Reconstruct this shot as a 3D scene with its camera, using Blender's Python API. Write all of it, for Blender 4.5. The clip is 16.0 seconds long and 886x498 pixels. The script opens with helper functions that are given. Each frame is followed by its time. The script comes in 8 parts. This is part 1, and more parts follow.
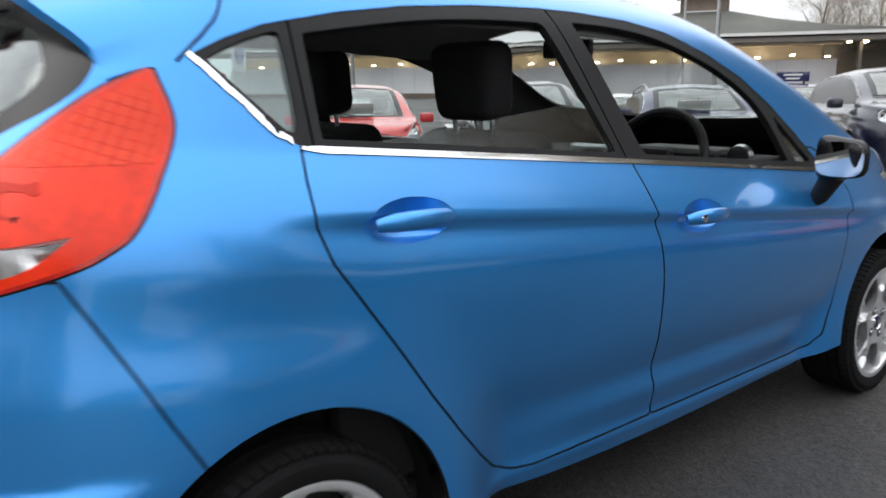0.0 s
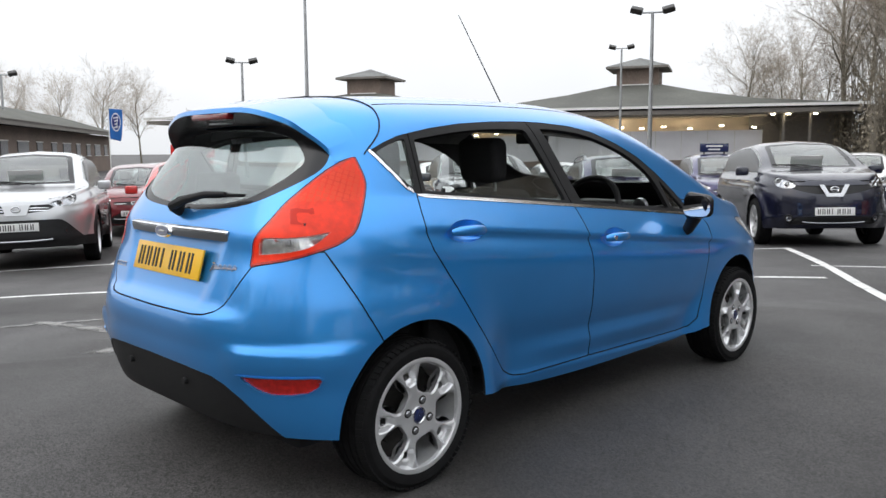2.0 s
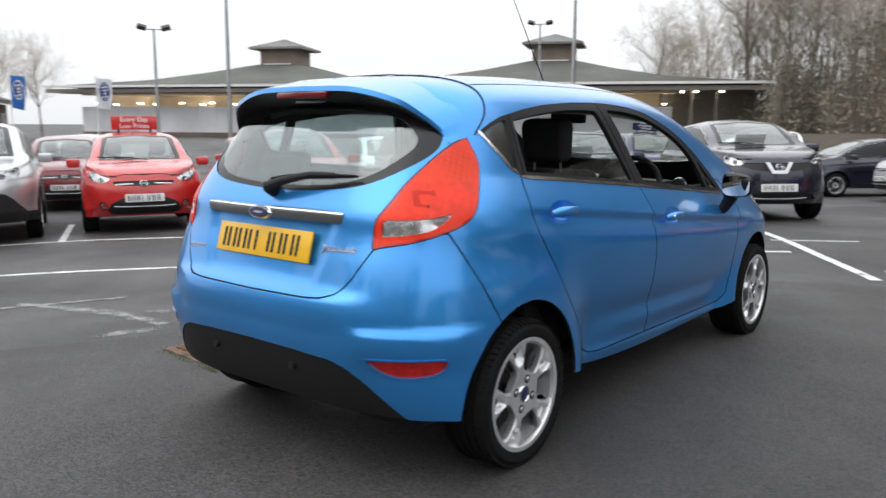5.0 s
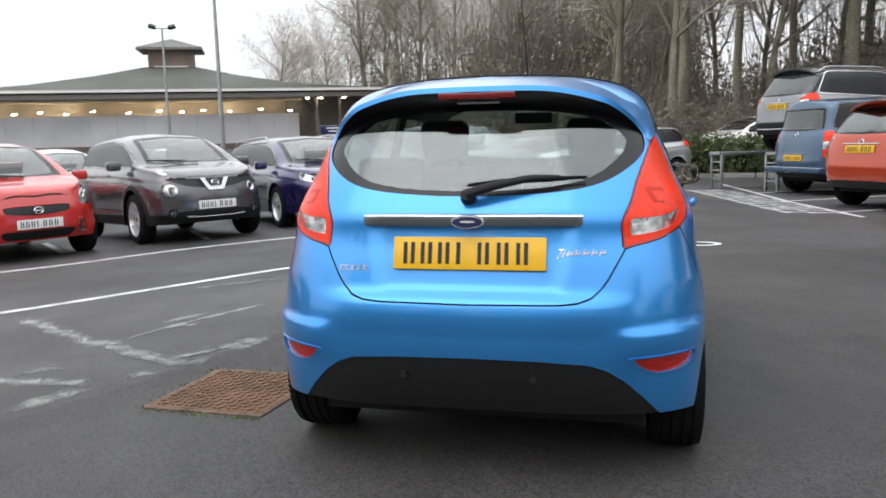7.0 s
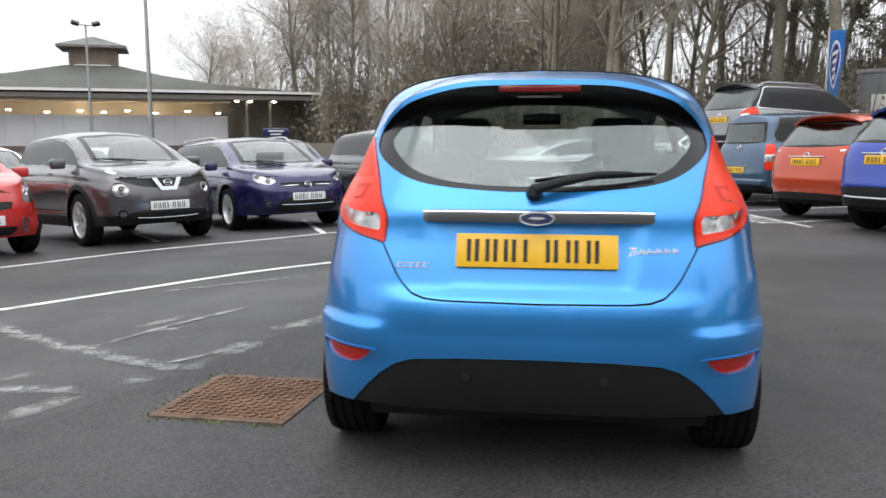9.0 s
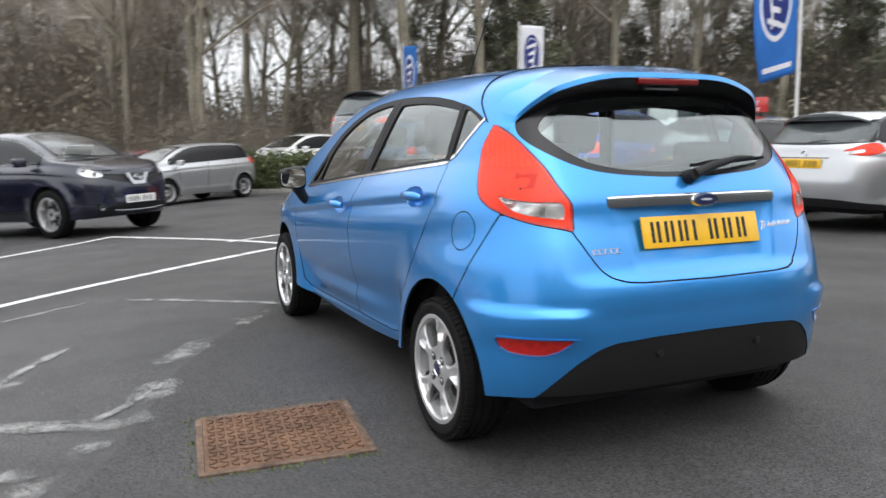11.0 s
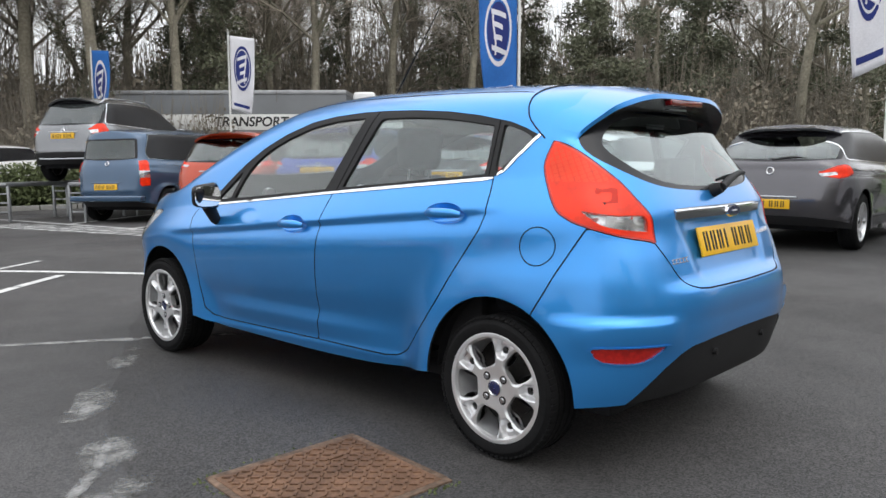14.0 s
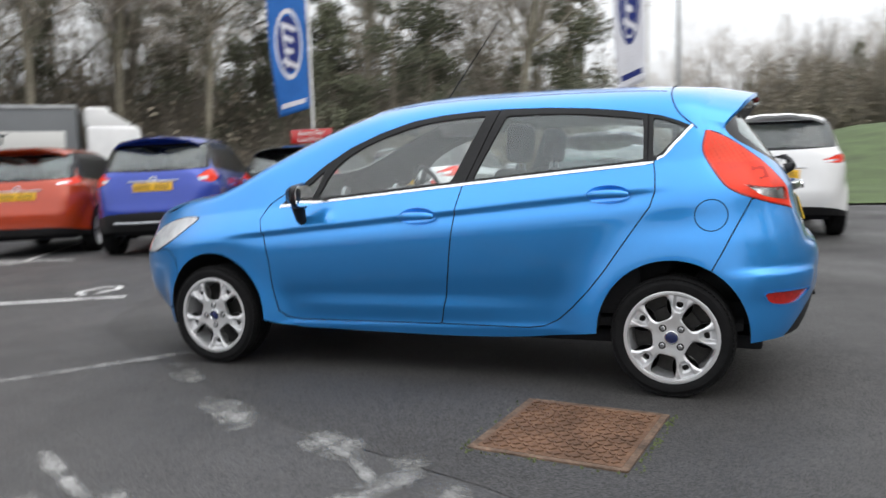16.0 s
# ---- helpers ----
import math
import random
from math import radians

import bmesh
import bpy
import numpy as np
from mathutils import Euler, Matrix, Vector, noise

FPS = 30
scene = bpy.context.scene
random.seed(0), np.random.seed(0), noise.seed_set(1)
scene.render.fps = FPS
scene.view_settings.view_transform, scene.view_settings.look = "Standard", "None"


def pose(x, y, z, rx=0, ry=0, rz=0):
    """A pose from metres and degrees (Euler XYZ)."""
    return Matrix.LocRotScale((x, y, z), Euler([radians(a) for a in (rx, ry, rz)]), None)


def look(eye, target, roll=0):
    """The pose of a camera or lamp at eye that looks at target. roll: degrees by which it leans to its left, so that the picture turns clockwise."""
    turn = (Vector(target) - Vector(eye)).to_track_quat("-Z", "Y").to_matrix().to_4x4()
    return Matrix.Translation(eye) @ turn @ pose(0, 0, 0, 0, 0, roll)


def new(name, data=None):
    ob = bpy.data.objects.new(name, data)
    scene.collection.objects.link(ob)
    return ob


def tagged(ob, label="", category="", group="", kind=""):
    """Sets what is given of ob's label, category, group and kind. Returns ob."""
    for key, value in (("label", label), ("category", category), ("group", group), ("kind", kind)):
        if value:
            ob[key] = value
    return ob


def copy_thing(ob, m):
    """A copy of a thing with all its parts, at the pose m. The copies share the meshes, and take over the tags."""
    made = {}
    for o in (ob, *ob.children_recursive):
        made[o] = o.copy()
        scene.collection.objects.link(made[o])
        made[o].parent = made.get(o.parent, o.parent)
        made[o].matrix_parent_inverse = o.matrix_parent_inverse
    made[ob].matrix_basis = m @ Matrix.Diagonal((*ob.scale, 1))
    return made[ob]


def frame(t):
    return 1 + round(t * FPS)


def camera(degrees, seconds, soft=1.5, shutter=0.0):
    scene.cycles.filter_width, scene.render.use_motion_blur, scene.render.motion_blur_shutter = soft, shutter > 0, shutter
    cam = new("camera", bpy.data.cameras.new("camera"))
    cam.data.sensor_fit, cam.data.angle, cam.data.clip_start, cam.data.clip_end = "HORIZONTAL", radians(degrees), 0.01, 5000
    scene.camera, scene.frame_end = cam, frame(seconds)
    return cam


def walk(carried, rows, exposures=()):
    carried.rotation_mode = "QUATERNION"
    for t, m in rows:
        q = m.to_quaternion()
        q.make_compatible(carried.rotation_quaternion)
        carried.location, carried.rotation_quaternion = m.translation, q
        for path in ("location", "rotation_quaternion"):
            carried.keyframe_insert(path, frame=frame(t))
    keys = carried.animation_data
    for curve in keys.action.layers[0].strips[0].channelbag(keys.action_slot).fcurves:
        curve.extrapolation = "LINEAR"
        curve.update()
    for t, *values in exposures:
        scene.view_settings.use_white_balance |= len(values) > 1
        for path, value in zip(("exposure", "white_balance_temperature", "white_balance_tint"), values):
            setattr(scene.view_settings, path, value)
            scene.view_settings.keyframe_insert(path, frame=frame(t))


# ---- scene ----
cam = camera(57.9, 16.0, 1.5, 0.5)
PATH = [
    (0, (1.923, -0.644, 1.182), (0.437, 0.634, 0.781), -0.5),
    (0.5, (2.221, -1.069, 1.209), (0.749, 0.237, 0.854), 0.8),
    (1, (2.521, -1.476, 1.199), (1.039, -0.187, 0.824), -1.1),
    (1.5, (2.699, -1.773, 1.201), (1.275, -0.404, 0.889), -1.6),
    (2, (2.832, -1.892, 1.229), (1.419, -0.497, 0.989), -0.3),
    (2.5, (2.866, -1.895, 1.222), (1.42, -0.544, 0.933), -1.4),
    (3, (2.871, -1.882, 1.225), (1.422, -0.537, 0.917), -2.0),
    (3.5, (2.876, -1.88, 1.228), (1.416, -0.547, 0.922), -2.2),
    (4, (2.847, -1.893, 1.226), (1.398, -0.55, 0.916), -2.0),
    (4.5, (2.672, -2.056, 1.225), (1.311, -0.622, 0.92), -1.1),
    (4.7, (2.555, -2.173, 1.245), (1.229, -0.706, 0.946), -0.5),
    (6.8, (0.596, -3.156, 1.277), (0.142, -1.239, 0.931), -0.3),
    (7, (0.489, -3.15, 1.253), (0.062, -1.219, 0.957), -1.3),
    (7.5, (0.349, -3.165, 1.26), (0.002, -1.216, 0.978), -1.1),
    (8, (0.318, -3.179, 1.263), (0.024, -1.221, 0.977), -0.3),
    (8.2, (0.319, -3.166, 1.256), (0.019, -1.209, 0.973), -0.3),
    (10.3, (-1.223, -3.018, 1.154), (-0.79, -1.084, 0.888), 0.8),
    (10.5, (-1.44, -2.974, 1.192), (-0.824, -1.092, 0.909), 0.8),
    (11, (-1.993, -2.735, 1.154), (-1.179, -0.928, 0.889), -0.5),
    (11.5, (-2.464, -2.506, 1.173), (-1.334, -0.874, 0.926), 0.1),
    (12, (-2.797, -2.181, 1.16), (-1.6, -0.594, 0.94), -1.0),
    (12.5, (-3.057, -1.978, 1.169), (-1.681, -0.544, 0.943), -0.4),
    (13, (-3.052, -1.904, 1.169), (-1.624, -0.523, 0.94), 0.2),
    (13.5, (-3.046, -1.891, 1.168), (-1.609, -0.52, 0.932), 0.2),
    (14, (-3.069, -1.85, 1.164), (-1.612, -0.5, 0.93), -0.1),
    (14.5, (-3.338, -1.685, 1.131), (-1.776, -0.453, 0.925), 1.0),
    (15, (-3.707, -1.341, 1.107), (-2.009, -0.304, 0.907), -0.8),
    (15.5, (-4.056, -0.914, 1.088), (-2.34, 0.069, 0.787), 2.3),
    (16, (-4.436, -0.379, 1.083), (-2.591, 0.364, 0.879), -1.7),
]
EXPOSURES = [(0, .15), (.5, .20), (1, .28), (1.5, .18), (2, .0), (4.7, .03), (6.8, .12), (8.2, .12), (10.3, .25), (11.5, .25), (12.5, .08), (14.2, .02), (15, -.06), (15.5, .06), (16, .02)]
walk(cam, [(t, look(e, g, r)) for t, e, g, r in PATH], EXPOSURES)
# ---- light: an overcast winter day ----
world = bpy.data.worlds.new("overcast_sky")
scene.world = world
world.use_nodes = True
wn, wl = world.node_tree.nodes, world.node_tree.links
wn.clear()
sky = wn.new("ShaderNodeTexSky")
sky.sky_type, sky.sun_disc = "NISHITA", False
sky.sun_elevation, sky.sun_rotation = radians(38), radians(200)
sky.dust_density, sky.air_density = 6.0, 1.5
grey = wn.new("ShaderNodeMix")
grey.data_type = "RGBA"
cloud_map, cloud, cloud_ramp = wn.new("ShaderNodeTexCoord"), wn.new("ShaderNodeTexNoise"), wn.new("ShaderNodeValToRGB")
cloud.inputs["Scale"].default_value, cloud.inputs["Detail"].default_value = 2.2, 5
cloud_ramp.color_ramp.elements[0].position, cloud_ramp.color_ramp.elements[0].color = 0.3, (8.2, 8.5, 8.9, 1)
cloud_ramp.color_ramp.elements[1].position, cloud_ramp.color_ramp.elements[1].color = 0.75, (9.8, 9.9, 10.1, 1)
wl.new(cloud_map.outputs["Generated"], cloud.inputs["Vector"])
wl.new(cloud.outputs["Fac"], cloud_ramp.inputs["Fac"])
grey.inputs["Factor"].default_value = 0.94
wl.new(sky.outputs["Color"], grey.inputs["A"])
wl.new(cloud_ramp.outputs["Color"], grey.inputs["B"])
back = wn.new("ShaderNodeBackground")
back.inputs["Strength"].default_value = 0.158
lift, rise, dome = wn.new("ShaderNodeSeparateXYZ"), wn.new("ShaderNodeMapRange"), wn.new("ShaderNodeVectorMath")
wl.new(cloud_map.outputs["Generated"], lift.inputs["Vector"])
rise.inputs["To Min"].default_value, rise.inputs["To Max"].default_value = 0.66, 1.52
wl.new(lift.outputs["Z"], rise.inputs["Value"])
dome.operation = "SCALE"
wl.new(grey.outputs["Result"], dome.inputs[0])
wl.new(rise.outputs["Result"], dome.inputs["Scale"])
wl.new(dome.outputs["Vector"], back.inputs["Color"])
wout = wn.new("ShaderNodeOutputWorld")
wl.new(back.outputs["Background"], wout.inputs["Surface"])
sun_data = bpy.data.lights.new("sun", "SUN")
sun_data.energy, sun_data.angle, sun_data.color = 0.4, radians(40), (1.0, 0.97, 0.93)
sun = new("sun", sun_data)
sun.matrix_world = look((0, 0, 30), (0 + 30 * math.sin(radians(20)), 30 * math.cos(radians(20)) * 0.6, 0))
# ---- materials ----
def material(name, color=(0.5, 0.5, 0.5), rough=0.5, metal=0.0, coat=0.0, spec=0.5, grain=0.0, grain_scale=40.0,
             stain=0.0, stain_scale=3.0, bump=0.0, bump_scale=60.0, transmission=0.0, ior=1.5, emit=None, flakes=0.0, vary=0.0):
    m = bpy.data.materials.new(name)
    m.use_nodes = True
    n, l = m.node_tree.nodes, m.node_tree.links
    b = n["Principled BSDF"]
    b.inputs["Base Color"].default_value = (*color, 1)
    b.inputs["Roughness"].default_value = rough
    b.inputs["Metallic"].default_value = metal
    b.inputs["Coat Weight"].default_value = coat
    b.inputs["Coat Roughness"].default_value = 0.065
    b.inputs["Specular IOR Level"].default_value = spec
    b.inputs["Transmission Weight"].default_value = transmission
    b.inputs["IOR"].default_value = ior
    if emit:
        b.inputs["Emission Color"].default_value, b.inputs["Emission Strength"].default_value = (*emit[:3], 1), emit[3]
    tc = n.new("ShaderNodeTexCoord")
    last = None
    for amount, scale, detail in ((grain, grain_scale, 4), (stain, stain_scale, 6)):
        if amount:
            t = n.new("ShaderNodeTexNoise")
            t.inputs["Scale"].default_value, t.inputs["Detail"].default_value = scale, detail
            l.new(tc.outputs["Object"], t.inputs["Vector"])
            r = n.new("ShaderNodeMapRange")
            r.inputs["From Min"].default_value, r.inputs["From Max"].default_value = 0.3, 0.7
            r.inputs["To Min"].default_value, r.inputs["To Max"].default_value = 1 - amount, 1 + amount
            l.new(t.outputs["Fac"], r.inputs["Value"])
            mul = n.new("ShaderNodeVectorMath")
            mul.operation = "SCALE"
            if last:
                l.new(last, mul.inputs[0])
            else:
                mul.inputs[0].default_value = color
            l.new(r.outputs["Result"], mul.inputs["Scale"])
            last = mul.outputs["Vector"]
    if vary:
        oi = n.new("ShaderNodeObjectInfo")
        r = n.new("ShaderNodeMapRange")
        r.inputs["To Min"].default_value, r.inputs["To Max"].default_value = 1 - vary, 1 + vary
        l.new(oi.outputs["Random"], r.inputs["Value"])
        mul = n.new("ShaderNodeVectorMath")
        mul.operation = "SCALE"
        if last:
            l.new(last, mul.inputs[0])
        else:
            mul.inputs[0].default_value = color
        l.new(r.outputs["Result"], mul.inputs["Scale"])
        last = mul.outputs["Vector"]
    if last:
        l.new(last, b.inputs["Base Color"])
    if bump or flakes:
        t = n.new("ShaderNodeTexNoise")
        t.inputs["Scale"].default_value, t.inputs["Detail"].default_value = (bump_scale if bump else 900.0), 5
        l.new(tc.outputs["Object"], t.inputs["Vector"])
        bp = n.new("ShaderNodeBump")
        bp.inputs["Strength"].default_value, bp.inputs["Distance"].default_value = bump or flakes, 0.01
        l.new(t.outputs["Fac"], bp.inputs["Height"])
        l.new(bp.outputs["Normal"], b.inputs["Normal"])
    return m


def paint(name, color, metal=0.55, rough=0.26):
    return material(name, color, rough, metal, 1.0, 0.5, stain=0.04, stain_scale=2.5, flakes=0.012)


M = {}
M["blue"] = paint("metallic_blue_paint", (0.030, 0.285, 0.74), 0.64, 0.30)
M["silver"] = paint("silver_paint", (0.52, 0.53, 0.545), 0.65, 0.30)
M["navy"] = paint("navy_paint", (0.008, 0.010, 0.026), 0.3)
M["gunmetal"] = paint("gunmetal_paint", (0.105, 0.102, 0.112), 0.7)
M["red"] = paint("red_paint", (0.50, 0.018, 0.015), 0.0)
M["maroon"] = paint("maroon_paint", (0.16, 0.012, 0.018), 0.3)
M["indigo"] = paint("indigo_paint", (0.018, 0.014, 0.085), 0.4)
M["slate"] = paint("slate_blue_paint", (0.045, 0.092, 0.165), 0.4)
M["orange"] = paint("orange_red_paint", (0.46, 0.050, 0.012), 0.25)
M["royal"] = paint("royal_blue_paint", (0.012, 0.045, 0.36), 0.35)
M["white"] = paint("white_paint", (0.80, 0.80, 0.80), 0.0, 0.3)
M["black_paint"] = paint("black_paint", (0.012, 0.012, 0.014), 0.2)
M["grey_paint"] = paint("grey_paint", (0.21, 0.215, 0.225), 0.7)
M["trim"] = material("black_plastic_trim", (0.011, 0.011, 0.012), 0.6, spec=0.35, grain=0.15, bump=0.05, bump_scale=300)
M["gloss_black"] = material("gloss_black_trim", (0.008, 0.008, 0.010), 0.25, spec=0.4)
M["gap"] = material("seam_shadow_rubber", (0.004, 0.004, 0.006), 0.8)
M["rubber"] = material("tyre_rubber", (0.008, 0.008, 0.0085), 0.85, spec=0.18, grain=0.2, stain=0.25, stain_scale=9, bump=0.12, bump_scale=120)
M["alloy"] = material("alloy_wheel_silver", (0.70, 0.705, 0.715), 0.30, 0.62, 0.5, stain=0.08, stain_scale=14)
M["dark_metal"] = material("dark_brake_metal", (0.05, 0.048, 0.046), 0.5, 0.7, grain=0.2)
M["chrome"] = material("chrome", (0.86, 0.87, 0.88), 0.07, 1.0, stain=0.03, stain_scale=20)
M["satin"] = material("satin_chrome", (0.42, 0.43, 0.45), 0.28, 1.0)
M["mirror"] = material("mirror_glass", (0.9, 0.9, 0.9), 0.01, 1.0)
M["glass"] = material("clear_car_glass", (0.90, 0.95, 0.93), 0.0, 0, 0, 0.5, transmission=1.0, ior=1.6)
M["tint"] = material("tinted_car_glass", (0.70, 0.80, 0.79), 0.0, 0, 0, 0.5, transmission=1.0, ior=1.65)
M["rear_glass"] = material("rear_window_glass", (0.72, 0.85, 0.84), 0.0, 0, 0, 0.5, transmission=1.0, ior=1.75)
M["dark_glass"] = material("dark_glazing", (0.035, 0.045, 0.048), 0.03, 0.0, 0.6, 0.7, stain=0.3, stain_scale=2.5)
M["red_lens"] = material("red_lamp_lens", (0.80, 0.032, 0.005), 0.28, 0, 0.22, 0.25, grain=0.10, grain_scale=45, stain=0.16, stain_scale=12)
M["red_cell"] = material("red_lamp_cells", (0.80, 0.060, 0.020), 0.35, 0, 0.15, 0.2)
M["deep_red"] = material("deep_red_reflector", (0.46, 0.012, 0.008), 0.15, 0, 0.6, 0.4, grain=0.25, grain_scale=60)
M["red_ridge"] = material("dark_red_lamp_moulding", (0.56, 0.022, 0.008), 0.4, 0, 0.1, 0.2)
M["dark_red"] = material("unlit_red_lens", (0.18, 0.006, 0.008), 0.12, 0, 1.0, 0.6)
M["clear_lens"] = material("clear_lamp_lens", (0.92, 0.93, 0.94), 0.0, 0, 0, 0.5, transmission=1.0, ior=1.45)
M["lamp_bowl"] = material("headlamp_bowl", (0.50, 0.51, 0.53), 0.14, 0.9, 0.0, grain=0.35, grain_scale=16)
M["plate_yellow"] = material("yellow_number_plate", (0.82, 0.47, 0.015), 0.35, 0, 0.3, stain=0.05, stain_scale=20)
M["plate_white"] = material("white_number_plate", (0.75, 0.75, 0.74), 0.35, 0, 0.3)
M["ink"] = material("black_plate_ink", (0.01, 0.01, 0.01), 0.5)
M["blue_ink"] = material("navy_badge_blue", (0.008, 0.016, 0.075), 0.2, 0, 1.0)
M["cloth"] = material("dark_seat_cloth", (0.016, 0.016, 0.018), 0.95, grain=0.35, grain_scale=220, bump=0.3, bump_scale=400)
M["lining"] = material("grey_headlining", (0.16, 0.16, 0.155), 0.9, grain=0.1)
M["dark_tint"] = material("privacy_car_glass", (0.34, 0.38, 0.39), 0.0, 0, 0, 0.5, transmission=0.93, ior=1.55)
M["bar_satin"] = material("dark_satin_bar", (0.26, 0.27, 0.285), 0.30, 0.9)
M["lamp_chrome"] = material("lamp_reflector", (0.50, 0.49, 0.48), 0.12, 0.85, grain=0.6, grain_scale=30)
M["lens_white"] = material("clear_headlight", (0.74, 0.76, 0.79), 0.12, 0.35, 1.0, grain=0.2, grain_scale=14)
M["grille"] = material("black_grille_plastic", (0.008, 0.008, 0.009), 0.45, bump=0.5, bump_scale=55)
M["badge"] = material("bright_badge_metal", (0.56, 0.57, 0.59), 0.25, 0.9)
M["silver_print"] = material("silver_print", (0.5, 0.5, 0.5), 0.4)
# ---- shells: surfaces that can be cut along curves ----
def curve(*pts):
    """A smooth curve through (x, y) points, held flat beyond its ends."""
    xs, ys = (np.array(c, float) for c in zip(*pts))
    d = np.diff(ys) / np.diff(xs)
    m = np.concatenate(([d[0]], (d[1:] + d[:-1]) / 2, [d[-1]]))
    m = np.where(np.concatenate(([True], d[1:] * d[:-1] > 0, [True])), m, 0)

    def at(x):
        x = np.clip(x, xs[0], xs[-1])
        i = np.clip(np.searchsorted(xs, x) - 1, 0, len(xs) - 2)
        h = xs[i + 1] - xs[i]
        t = (x - xs[i]) / h
        return (ys[i] * (1 + 2 * t) * (1 - t) ** 2 + h * m[i] * t * (1 - t) ** 2
                + ys[i + 1] * t * t * (3 - 2 * t) + h * m[i + 1] * t * t * (t - 1))
    return at


def smooth(a, b, x):
    t = np.clip((x - a) / (b - a), 0, 1)
    return t * t * (3 - 2 * t)


def outline(*pts, round_=4, closed=True):
    """A closed outline through the corners, eased by corner cutting."""
    p = np.array(pts, float)
    for _ in range(round_):
        q = np.roll(p, -1, 0)
        p = np.stack((p * 0.75 + q * 0.25, p * 0.25 + q * 0.75), 1).reshape(-1, 2)
    return p


def eased(*pts):
    """A closed outline that runs through the corners (a Catmull-Rom loop)."""
    p = np.array(pts, float)
    a, b, c, d = np.roll(p, 1, 0), p, np.roll(p, -1, 0), np.roll(p, -2, 0)
    out = []
    for t in np.arange(0, 1, 0.2):
        out.append(0.5 * (2 * b + (c - a) * t + (2 * a - 5 * b + 4 * c - d) * t * t + (3 * b - a - 3 * c + d) * t ** 3))
    return np.stack(out, 1).reshape(-1, 2)


def inside(poly, u, v):
    """The signed distance to a closed outline, negative inside."""
    best = np.full(u.shape, 1e9)
    odd = np.zeros(u.shape, bool)
    q = np.roll(poly, -1, 0)
    for (x0, y0), (x1, y1) in zip(poly, q):
        ex, ey = x1 - x0, y1 - y0
        t = np.clip(((u - x0) * ex + (v - y0) * ey) / max(ex * ex + ey * ey, 1e-12), 0, 1)
        best = np.minimum(best, (u - x0 - t * ex) ** 2 + (v - y0 - t * ey) ** 2)
        if abs(ey) > 1e-12:
            odd ^= ((y0 > v) != (y1 > v)) & (u < ex * (v - y0) / ey + x0)
    return np.where(odd, -1, 1) * np.sqrt(best)


def along(line, u, v):
    """The distance to an open line."""
    best = np.full(u.shape, 1e9)
    for (x0, y0), (x1, y1) in zip(line[:-1], line[1:]):
        ex, ey = x1 - x0, y1 - y0
        t = np.clip(((u - x0) * ex + (v - y0) * ey) / max(ex * ex + ey * ey, 1e-12), 0, 1)
        best = np.minimum(best, (u - x0 - t * ex) ** 2 + (v - y0 - t * ey) ** 2)
    return np.sqrt(best)


